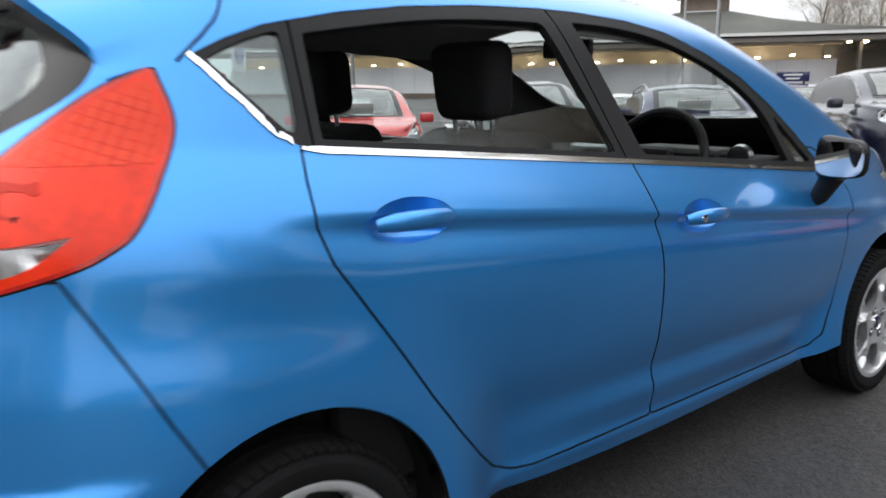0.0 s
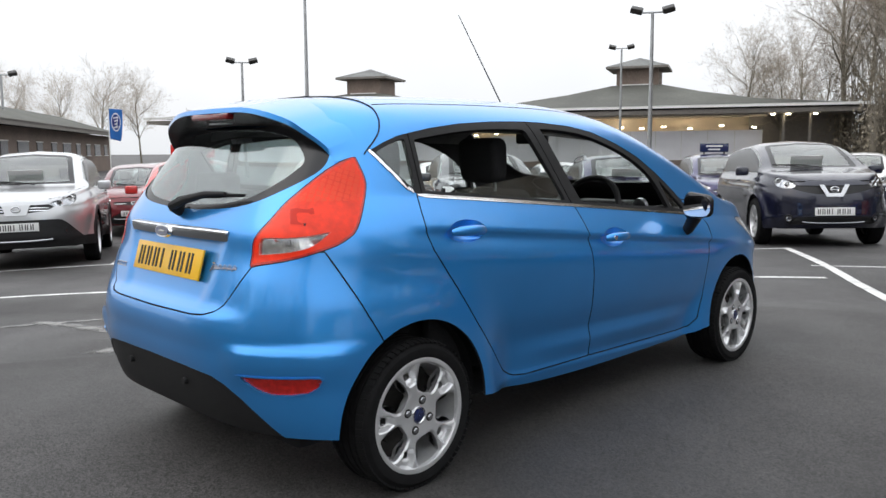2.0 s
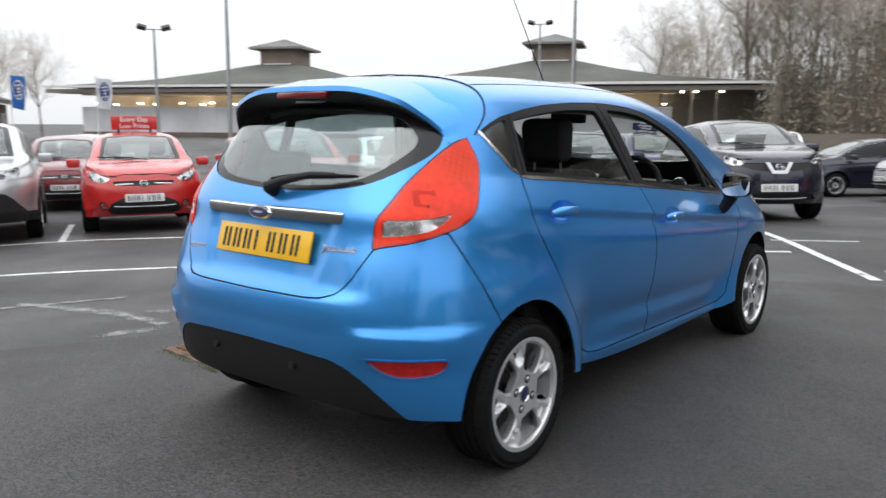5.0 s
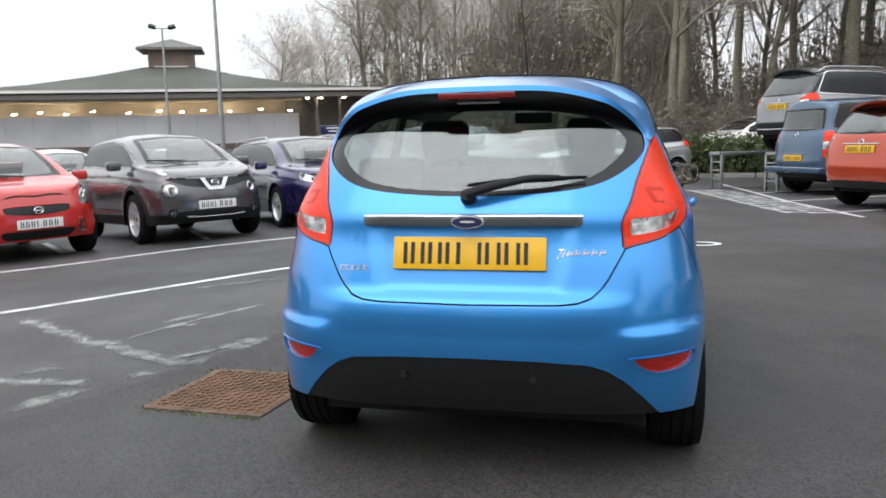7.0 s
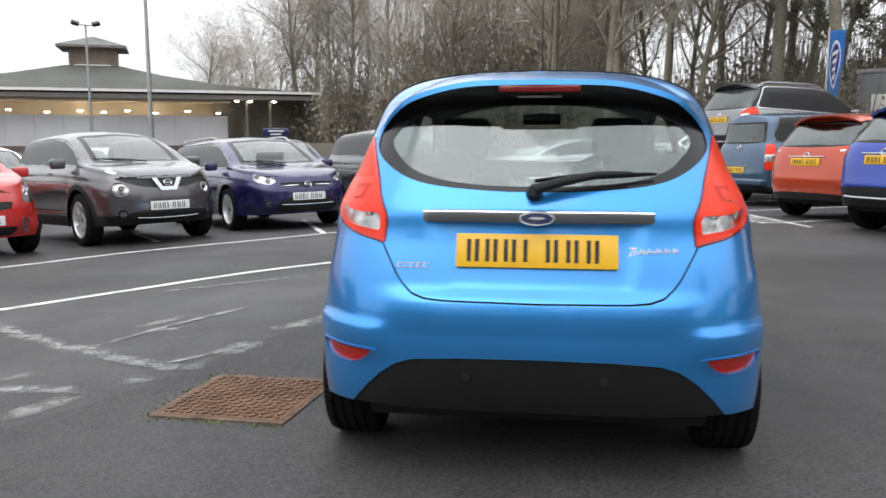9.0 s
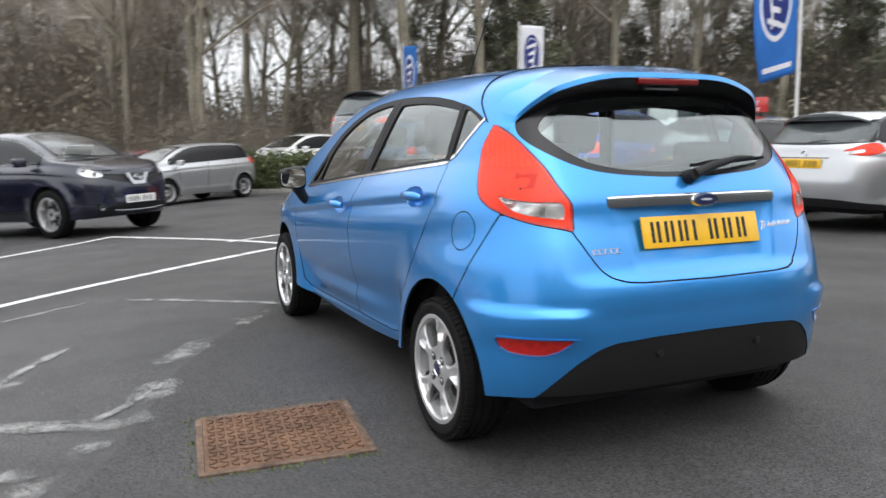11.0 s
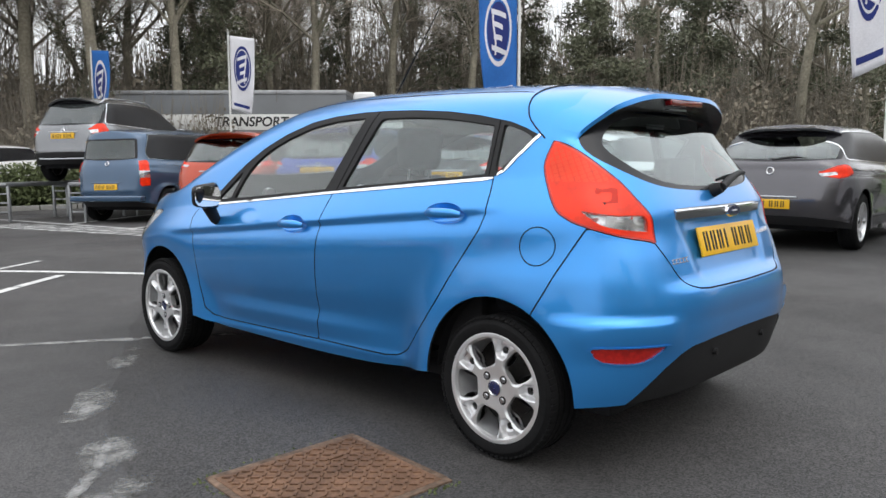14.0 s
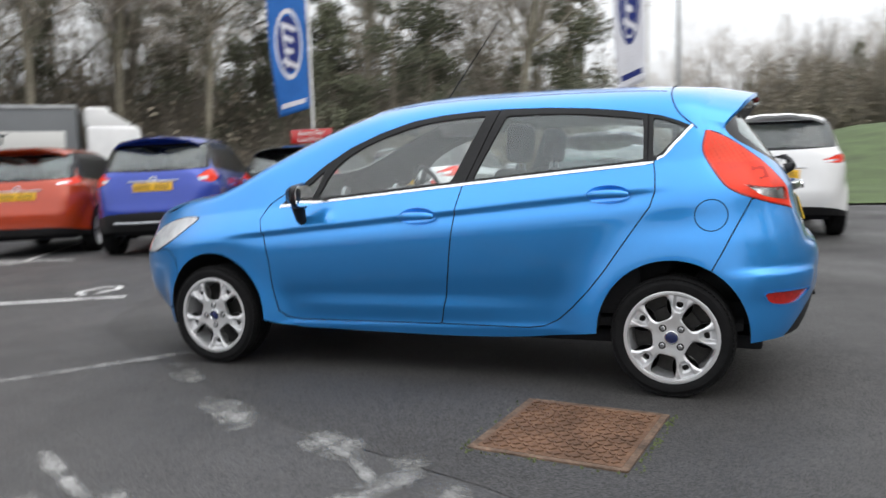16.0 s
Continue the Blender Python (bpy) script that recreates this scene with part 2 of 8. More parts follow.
class Shell:
    def __init__(self, v, n, t, corners=None, behind=None):
        self.v, self.n, self.t, self.corners, self.behind = v, n, t, corners, behind

    def compact(self):
        used = np.unique(self.t)
        back = np.full(len(self.v), -1)
        back[used] = np.arange(len(used))
        return Shell(self.v[used], self.n[used], back[self.t] if len(self.t) else self.t.reshape(0, 3))

    def cut(self, phi):
        """Two shells: where phi is below zero, and the rest."""
        if not len(self.t):
            return self, self
        f = phi(self.v)
        f = np.where(np.abs(f) < 1e-6, 1e-6, f)
        s = f[self.t] < 0
        k = s.sum(1)
        ins, outs = [self.t[k == 3]], [self.t[k == 0]]
        mixed, ms = self.t[(k > 0) & (k < 3)], s[(k > 0) & (k < 3)]
        v, n = self.v, self.n
        if len(mixed):
            one = ms.sum(1) == 1
            lone = np.where(one, np.argmax(ms, 1), np.argmin(ms, 1))
            r = np.arange(len(mixed))
            a, b, c = mixed[r, lone], mixed[r, (lone + 1) % 3], mixed[r, (lone + 2) % 3]
            keys = np.concatenate((np.sort(np.stack((a, b), 1), 1), np.sort(np.stack((a, c), 1), 1)))
            uniq, inv = np.unique(keys, axis=0, return_inverse=True)
            inv = inv.reshape(-1)
            w = f[uniq[:, 0]] / (f[uniq[:, 0]] - f[uniq[:, 1]])
            nv = v[uniq[:, 0]] * (1 - w[:, None]) + v[uniq[:, 1]] * w[:, None]
            nn = n[uniq[:, 0]] * (1 - w[:, None]) + n[uniq[:, 1]] * w[:, None]
            nn /= np.maximum(np.linalg.norm(nn, axis=1, keepdims=True), 1e-9)
            p, q = len(v) + inv[:len(mixed)], len(v) + inv[len(mixed):]
            v, n = np.concatenate((v, nv)), np.concatenate((n, nn))
            tip = np.stack((a, p, q), 1)
            rest = np.concatenate((np.stack((p, b, c), 1), np.stack((p, c, q), 1)))
            two = np.concatenate((one, one))
            ins += [tip[one], rest[~two]]
            outs += [tip[~one], rest[two]]
        return (Shell(v, n, np.concatenate(ins)).compact(), Shell(v, n, np.concatenate(outs)).compact())

    def moved(self, d):
        return Shell(self.v + self.n * d, self.n, self.t)

    def joined(self, *others):
        v, n, t = [self.v], [self.n], [self.t]
        k = len(self.v)
        for o in others:
            v.append(o.v), n.append(o.n), t.append(o.t + k)
            k += len(o.v)
        return Shell(np.concatenate(v), np.concatenate(n), np.concatenate(t))

    def thick(self, d):
        """The shell with a back d behind it and walls along its rims."""
        e = np.concatenate((self.t[:, [0, 1]], self.t[:, [1, 2]], self.t[:, [2, 0]]))
        key = np.sort(e, 1)
        _, first, count = np.unique(key, axis=0, return_index=True, return_counts=True)
        rim = e[first[count == 1]]
        k = len(self.v)
        a, b = rim[:, 0], rim[:, 1]
        wn_ = np.cross(self.v[b] - self.v[a], self.n[a])
        wn_ /= np.maximum(np.linalg.norm(wn_, axis=1, keepdims=True), 1e-9)
        wt = np.concatenate((np.stack((b, a, a + k), 1), np.stack((b, a + k, b + k), 1)))
        t = np.concatenate((self.t, self.t[:, ::-1] + k, wt))
        n = np.concatenate((self.n, -self.n))
        corners = n[t]
        corners[2 * len(self.t):] = np.concatenate((wn_, wn_))[:, None, :]
        behind = np.zeros(len(t), int)
        behind[len(self.t):] = 1
        return Shell(np.concatenate((self.v, self.v - self.n * d)), n, t, corners, behind)

    def refined(self, times=1):
        """Each triangle in four."""
        v, n, t = self.v, self.n, self.t
        for _ in range(times):
            e = np.concatenate((t[:, [0, 1]], t[:, [1, 2]], t[:, [2, 0]]))
            u, inv = np.unique(np.sort(e, 1), axis=0, return_inverse=True)
            inv = inv.reshape(-1) + len(v)
            m = len(t)
            p, q, r = inv[:m], inv[m:2 * m], inv[2 * m:]
            mid = n[u[:, 0]] + n[u[:, 1]]
            # bend the new points onto the curved skin
            half_ = (v[u[:, 0]] + v[u[:, 1]]) / 2
            d0 = ((v[u[:, 0]] - half_) * n[u[:, 0]]).sum(1)[:, None] * n[u[:, 0]]
            d1 = ((v[u[:, 1]] - half_) * n[u[:, 1]]).sum(1)[:, None] * n[u[:, 1]]
            v = np.concatenate((v, half_ + (d0 + d1) / 4))
            n = np.concatenate((n, mid / np.maximum(np.linalg.norm(mid, axis=1, keepdims=True), 1e-9)))
            a, b, c = t[:, 0], t[:, 1], t[:, 2]
            t = np.concatenate((np.stack((a, p, r), 1), np.stack((p, b, q), 1), np.stack((r, q, c), 1), np.stack((p, q, r), 1)))
        return Shell(v, n, t)

    def renormal(self):
        """The normals anew from the faces."""
        f = np.cross(self.v[self.t[:, 1]] - self.v[self.t[:, 0]], self.v[self.t[:, 2]] - self.v[self.t[:, 0]])
        w = np.zeros_like(self.n)
        for c in range(3):
            np.add.at(w, self.t[:, c], f)
        self.n = w / np.maximum(np.linalg.norm(w, axis=1, keepdims=True), 1e-12)
        return self

    def welded(self):
        """Points in one place made one."""
        _, first, inv = np.unique(np.round(self.v, 5), axis=0, return_index=True, return_inverse=True)
        t = inv.reshape(-1)[self.t]
        ok = (t[:, 0] != t[:, 1]) & (t[:, 1] != t[:, 2]) & (t[:, 0] != t[:, 2])
        return Shell(self.v[first], self.n[first], t[ok])

    def touch(self, p, d=0.0):
        """The place on the skin nearest to p, d outside it, and the normal there."""
        p = np.array(p, float)
        k = int(np.argmin(((self.v - p) ** 2).sum(1)))
        q = p - self.n[k] * ((p - self.v[k]) @ self.n[k] - d)
        return Vector(q), Vector(self.n[k])


def mirrored(s):
    f = np.array((-1, 1, 1))
    return Shell(s.v * f, s.n * f, s.t[:, ::-1])


def mesh_of(name, shell, mat, back=None):
    me = bpy.data.meshes.new(name)
    me.from_pydata(shell.v.tolist(), [], shell.t.tolist())
    me.materials.append(mat)
    if back and shell.behind is not None:
        me.materials.append(back)
        me.polygons.foreach_set("material_index", shell.behind)
    me.polygons.foreach_set("use_smooth", np.ones(len(me.polygons), bool))
    if shell.corners is not None and len(shell.t):
        me.normals_split_custom_set(shell.corners.reshape(-1, 3).tolist())
    elif len(shell.v):
        me.normals_split_custom_set_from_vertices(shell.n.tolist())
    return me


def skin(name, shell, mat, parent=None, label="", depth=0.0, shadow=True, back=None):
    """A shell as a part under its thing."""
    if depth:
        shell = shell.thick(depth)
    ob = new(name, mesh_of(name, shell, mat, back))
    ob.parent = parent
    ob.visible_shadow = shadow
    return tagged(ob, label)


def part(name, bm, mat, parent=None, label="", flat=False):
    """A bmesh as one mesh object under a thing or a part."""
    me = bpy.data.meshes.new(name)
    bm.normal_update()
    bm.to_mesh(me)
    bm.free()
    me.materials.append(mat)
    if not flat:
        me.polygons.foreach_set("use_smooth", np.ones(len(me.polygons), bool))
        me.set_sharp_from_angle(angle=radians(35))
    ob = new(name, me)
    ob.parent = parent
    return tagged(ob, label)


def box(bm, size, at=(0, 0, 0), bevel=0.0, seg=2, turn=None):
    m = Matrix.Translation(at) @ (turn or Matrix())
    r = bmesh.ops.create_cube(bm, size=1, matrix=m @ Matrix.Diagonal((*size, 1)))
    if bevel:
        es = list({e for v in r["verts"] for e in v.link_edges})
        bmesh.ops.bevel(bm, geom=es, offset=bevel, segments=seg, affect="EDGES", profile=0.6)
    return bm


def tube(bm, path, radii, sides=8, cap=True):
    """A round bar along a path."""
    rings = []
    path = [Vector(p) for p in path]
    for i, p in enumerate(path):
        d = (path[min(i + 1, len(path) - 1)] - path[max(i - 1, 0)]).normalized()
        side = d.cross((0, 0, 1)) if abs(d.z) < 0.95 else d.cross((0, 1, 0))
        side.normalize()
        up = side.cross(d)
        r = radii[i] if hasattr(radii, "__len__") else radii
        rings.append([bm.verts.new(p + (side * math.cos(a) + up * math.sin(a)) * r)
                      for a in (2 * math.pi * k / sides for k in range(sides))])
    for a, b in zip(rings[:-1], rings[1:]):
        for k in range(sides):
            bm.faces.new((a[k], b[k], b[(k + 1) % sides], a[(k + 1) % sides]))
    if cap:
        bm.faces.new(rings[0])
        bm.faces.new(rings[-1][::-1])
    return bm


def lathe(bm, profile, sides=48, axis="X"):
    """A profile of (offset along the axis, radius) turned about the axis."""
    rings = []
    for o, r in profile:
        ring = []
        for k in range(sides):
            a = 2 * math.pi * k / sides
            c, s = r * math.cos(a), r * math.sin(a)
            ring.append(bm.verts.new((o, c, s) if axis == "X" else (c, s, o)))
        rings.append(ring)
    for a, b in zip(rings[:-1], rings[1:]):
        for k in range(sides):
            bm.faces.new((a[k], a[(k + 1) % sides], b[(k + 1) % sides], b[k]))
    return bm


def prism(bm, pts, depth, m=None):
    """A flat outline (x, z) given depth along y, from 0 to depth."""
    m = m or Matrix()
    a = [bm.verts.new(m @ Vector((x, 0, z))) for x, z in pts]
    b = [bm.verts.new(m @ Vector((x, depth, z))) for x, z in pts]
    bm.faces.new(a)
    bm.faces.new(b[::-1])
    k = len(pts)
    for i in range(k):
        bm.faces.new((a[(i + 1) % k], a[i], b[i], b[(i + 1) % k]))
    return bm


def writing(name, text, size, mat, parent, m, depth=0.001, bold=0.0, shear=0.0, label=""):
    """Raised letters; they read along x in the plane y = 0 and face -y."""
    cu = bpy.data.curves.new(name, "FONT")
    cu.body, cu.size, cu.extrude, cu.offset, cu.shear = text, size, depth, bold, shear
    cu.align_x, cu.align_y = "CENTER", "CENTER"
    tmp = bpy.data.objects.new(name, cu)
    me = bpy.data.meshes.new_from_object(tmp)
    bpy.data.objects.remove(tmp)
    me.transform(m @ pose(0, 0, 0, 90, 0, 0))
    me.materials.clear()
    me.materials.append(mat)
    ob = new(name, me)
    ob.parent = parent
    return tagged(ob, label)


# ---- the form of a car: y ahead from the rear axle, x to its right ----
class Form:
    def __init__(self, axle, wheel, belt, roof, plan, side, tail, nose, n=4.6, nf=3.4, yc=0.32, front=2.1, low=None, flare=0.815,
                 flare_r=(0.36, 0.50), tumble=0.36, power=9, crease=None, dent=None, trail=1.0, shoulder=None):
        self.axle, self.wheel, self.belt, self.roof, self.plan, self.side = axle, wheel, belt, roof, plan, side
        self.tail, self.nose, self.n, self.nf, self.yc, self.front, self.low = tail, nose, n, nf, yc, front, low
        self.flare, self.flare_r, self.tumble, self.power, self.crease, self.dent, self.trail, self.shoulder = flare, flare_r, tumble, power, crease, dent, trail, shoulder

    def half(self, y, z):
        zb, zr = self.belt(y), self.roof(y)
        low = self.plan(y) * self.side(np.minimum(z / zb, 1))
        q = np.clip((z - zb) / np.maximum(zr - zb, 0.02), 0, 1)
        up = (self.plan(y) * self.side(np.ones(1)) - self.tumble * (z - zb)) * (1 - q ** self.power) ** 0.4545
        x = np.where(z <= zb, low, up)
        if self.crease:
            d = self.crease[0] + self.crease[1] * y - z
            k = smooth(-0.05, 0.25, y) * (1 - smooth(self.axle - 0.4, self.axle, y))
            e = np.maximum(d, 0)
            x = x - k * 0.036 * np.where(d > 0, np.exp(-e / 0.080) * (1 - np.exp(-e / 0.014)), 0)
            d = z - (self.crease[2] + self.crease[3] * y)
            k = smooth(0.45, 1.15, y) * (1 - smooth(self.axle - 0.75, self.axle - 0.40, y))
            x = x + k * 0.016 * np.where(d < 0, np.clip(-d / 0.055, 0, 1), 0) * (1 - smooth(0.055, 0.15, -d))
        if self.shoulder:
            d = self.shoulder(y) - z
            x = x - .020 * np.where(d > 0, np.exp(-np.maximum(d, 0) / .10) * (1 - np.exp(-np.maximum(d, 0) / .016)), 0)
            d = z - self.wheel * 1.35
            x = x + .014 * np.where(d < 0, np.clip(-d / .05, 0, 1), 0) * (1 - smooth(.05, .16, -d))
        for yw in (0, self.axle):
            r = np.hypot(y - yw, z - self.wheel)
            if yw == 0:
                r = np.where(r > self.flare_r[0], self.flare_r[0] + (r - self.flare_r[0]) * (1 - (1 - self.trail) * smooth(-.10, .40, -y)), r)
            lo_, hi_ = (2.1, 2.55) if self.trail == 1 or yw else (2.45, 3.15)
            near_, far_ = self.flare_r if self.trail == 1 else (.34, .50 if yw else .60)
            w = (1 - smooth(near_, far_, r)) * (1 - smooth(lo_ * self.wheel, hi_ * self.wheel, z))
            x = x + w * np.maximum(self.flare + .012 * (self.trail != 1 and yw == 0) - x, -0.01)
        return x

    def grid(self, cols=(60, 64, 36), rows=(36, 34)):
        """The whole skin as one shell, both sides."""
        def superarc(n, count):
            a = np.linspace(0, np.pi / 2, 800)
            u, w = np.sin(a) ** (2 / n), np.cos(a) ** (2 / n)
            s = np.concatenate(([0], np.cumsum(np.hypot(np.diff(u), np.diff(w)))))
            k = np.interp(np.linspace(0, s[-1], count + 1), s, a)
            return np.sin(k) ** (2 / n), np.maximum(np.cos(k), 0) ** (2 / n)
        ur, wr = superarc(self.n, cols[0])
        uf, wf = superarc(self.nf, cols[2])
        p = np.concatenate((np.linspace(0, 1, rows[0] + 1), 1 + np.linspace(0, 1, rows[1] + 1)[1:] ** 0.8))
        P = p[:, None]

        def height(y):
            zb, zr = self.belt(y), self.roof(y)
            lo = self.low(y)
            return np.where(P <= 1, lo + P * (zb - lo), zb + (P - 1) * (zr - zb))

        def run(u, w, y0, end):
            y = np.broadcast_to(y0 + 0 * u, (len(p), len(u))).copy()
            for _ in range(25):
                z = height(y)
                y = y0 + (end(z) - y0) * u
            z = height(y)
            return self.half(y, z) * w, y, z
        xr, yr, zr_ = run(ur, wr, self.yc, self.tail)
        xf, yf, zf = run(uf, wf, self.front, self.nose)
        ym = np.linspace(self.front, self.yc, cols[1] + 1)[1:-1]
        ym = np.broadcast_to(ym, (len(p), len(ym)))
        zm = height(ym)
        X = np.concatenate((xf[:, ::-1], self.half(ym, zm), xr), 1)
        Y = np.concatenate((yf[:, ::-1], ym, yr), 1)
        Z = np.concatenate((zf[:, ::-1], zm, zr_), 1)
        if self.dent:
            X, Y = self.dent(X, Y, Z)
        G = np.stack((X, Y, Z), 2)
        G[-1, :, 0] = 0
        du, dv = np.gradient(G, axis=1), np.gradient(G, axis=0)
        N = np.cross(dv, du)
        N[:, 0, 0] = N[:, -1, 0] = 0
        L = np.linalg.norm(N, axis=2, keepdims=True)
        N = N / np.maximum(L, 1e-9)
        if N[len(p) // 4, N.shape[1] // 2, 0] < 0:
            N = -N
        N[-1] = N[-2]
        N[-1, :, 0] = 0
        N /= np.maximum(np.linalg.norm(N, axis=2, keepdims=True), 1e-9)
        h, w = X.shape
        i = np.arange(h * w).reshape(h, w)
        a, b, c, d = i[:-1, :-1].ravel(), i[:-1, 1:].ravel(), i[1:, 1:].ravel(), i[1:, :-1].ravel()
        t = np.concatenate((np.stack((a, b, c), 1), np.stack((a, c, d), 1)))
        v = G.reshape(-1, 3)
        area = np.linalg.norm(np.cross(v[t[:, 1]] - v[t[:, 0]], v[t[:, 2]] - v[t[:, 0]]), axis=1)
        t = t[area > 1e-9]
        s = Shell(v, N.reshape(-1, 3), t)
        face = np.cross(v[t[:, 1]] - v[t[:, 0]], v[t[:, 2]] - v[t[:, 0]])
        if (face * s.n[t[:, 0]]).sum() < 0:
            s.t = s.t[:, ::-1]
        return s.joined(mirrored(s)).welded()


def gap_line(shell, p, q, proj, width, only):
    """Cuts a straight gap from p to q; gives the strip and the rest."""
    (x0, y0), (x1, y1) = p, q
    L = math.hypot(x1 - x0, y1 - y0)

    def side(v):
        a, b = proj(v)
        return ((a - x0) * (y1 - y0) - (b - y0) * (x1 - x0)) / L

    def ends(v):
        a, b = proj(v)
        t = ((a - x0) * (x1 - x0) + (b - y0) * (y1 - y0)) / L
        return np.max((-t, t - L, only(v)), axis=0)
    one, rest = shell.cut(lambda v: side(v) + width)
    mid, other = rest.cut(lambda v: side(v) - width)
    strip, back = mid.cut(ends)
    return strip, one.joined(back, other).welded()


SIDE = lambda v: (v[:, 1], v[:, 2])                     # seen from the side
BACK = lambda v: (np.abs(v[:, 0]), v[:, 2])             # seen from behind
TAIL = lambda v: (0.7 * np.arctan2(np.abs(v[:, 0]), 0.2 - v[:, 1]), v[:, 2])   # round the rear corner


def region(poly, proj, grow=0.0, right=None, more=None):
    def phi(v):
        d = inside(poly, *proj(v)) - grow
        if right is not None:
            d = np.maximum(d, -v[:, 0] if right else v[:, 0])
        return np.maximum(d, more(v)) if more else d
    return phi


def band(line, proj, width, more=None):
    def phi(v):
        d = along(line, *proj(v)) - width
        return np.maximum(d, more(v)) if more else d
    return phi
# ---- the lie of the land: level under the blue car, falling gently to the left and ahead ----
def ease_in(w):
    return np.where(w < 0, 0, np.where(w < 2, w * w / 4, w - 1))


def ground_z(x, y):
    x, y = np.asarray(x, float), np.asarray(y, float)
    return .02 - np.minimum(.042 * ease_in(-x + .25 * np.maximum(y - 4, 0)) + .02 * ease_in(y - 5.5), .52)


def gz(x, y):
    return float(ground_z(x, y))


def stand(at, heading, wheelbase, from_front=True, lift=0.0):
    """The pose of a car on the slope: at is the ground under one axle, the origin the rear axle."""
    h = Vector((heading[0], heading[1], 0)).normalized()
    rear = Vector((at[0], at[1], 0)) - (h * wheelbase if from_front else Vector())
    frnt, side = rear + h * wheelbase, Vector((h.y, -h.x, 0))
    a, b = gz(rear.x, rear.y), gz(frnt.x, frnt.y)
    mid = (rear + frnt) / 2
    l, r = gz(*(mid - side * .75).xy), gz(*(mid + side * .75).xy)
    y = Vector((h.x * wheelbase, h.y * wheelbase, b - a)).normalized()
    x = Vector((side.x * 1.5, side.y * 1.5, r - l))
    x = (x - y * x.dot(y)).normalized()
    z = x.cross(y)
    m = Matrix((x, y, z)).transposed().to_4x4()
    m.translation = (rear.x, rear.y, a + lift)
    return m


# ---- wheels ----
def polar_shell(r0, r1, dish, rings=26, sides=180):
    r = np.linspace(r0, r1, rings)[:, None]
    a = np.linspace(0, 2 * np.pi, sides, endpoint=False)[None, :]
    X = dish(r) + 0 * a
    G = np.stack((X, r * np.sin(a), r * np.cos(a)), 2)
    du = np.stack((np.zeros_like(X), r * np.cos(a), -r * np.sin(a)), 2)
    dv = np.gradient(G, axis=0)
    N = np.cross(du, dv)
    N /= np.linalg.norm(N, axis=2, keepdims=True)
    N *= np.sign(N[:, :, :1] + 1e-9)
    i = np.arange(rings * sides).reshape(rings, sides)
    j = np.roll(i, -1, 1)
    a_, b, c, d = i[:-1].ravel(), j[:-1].ravel(), j[1:].ravel(), i[1:].ravel()
    t = np.concatenate((np.stack((a_, b, c), 1), np.stack((a_, c, d), 1)))
    v, n = G.reshape(-1, 3), N.reshape(-1, 3)
    f = np.cross(v[t[:, 1]] - v[t[:, 0]], v[t[:, 2]] - v[t[:, 0]])
    if (f * n[t[:, 0]]).sum() < 0:
        t = t[:, ::-1]
    return Shell(v, n, t)


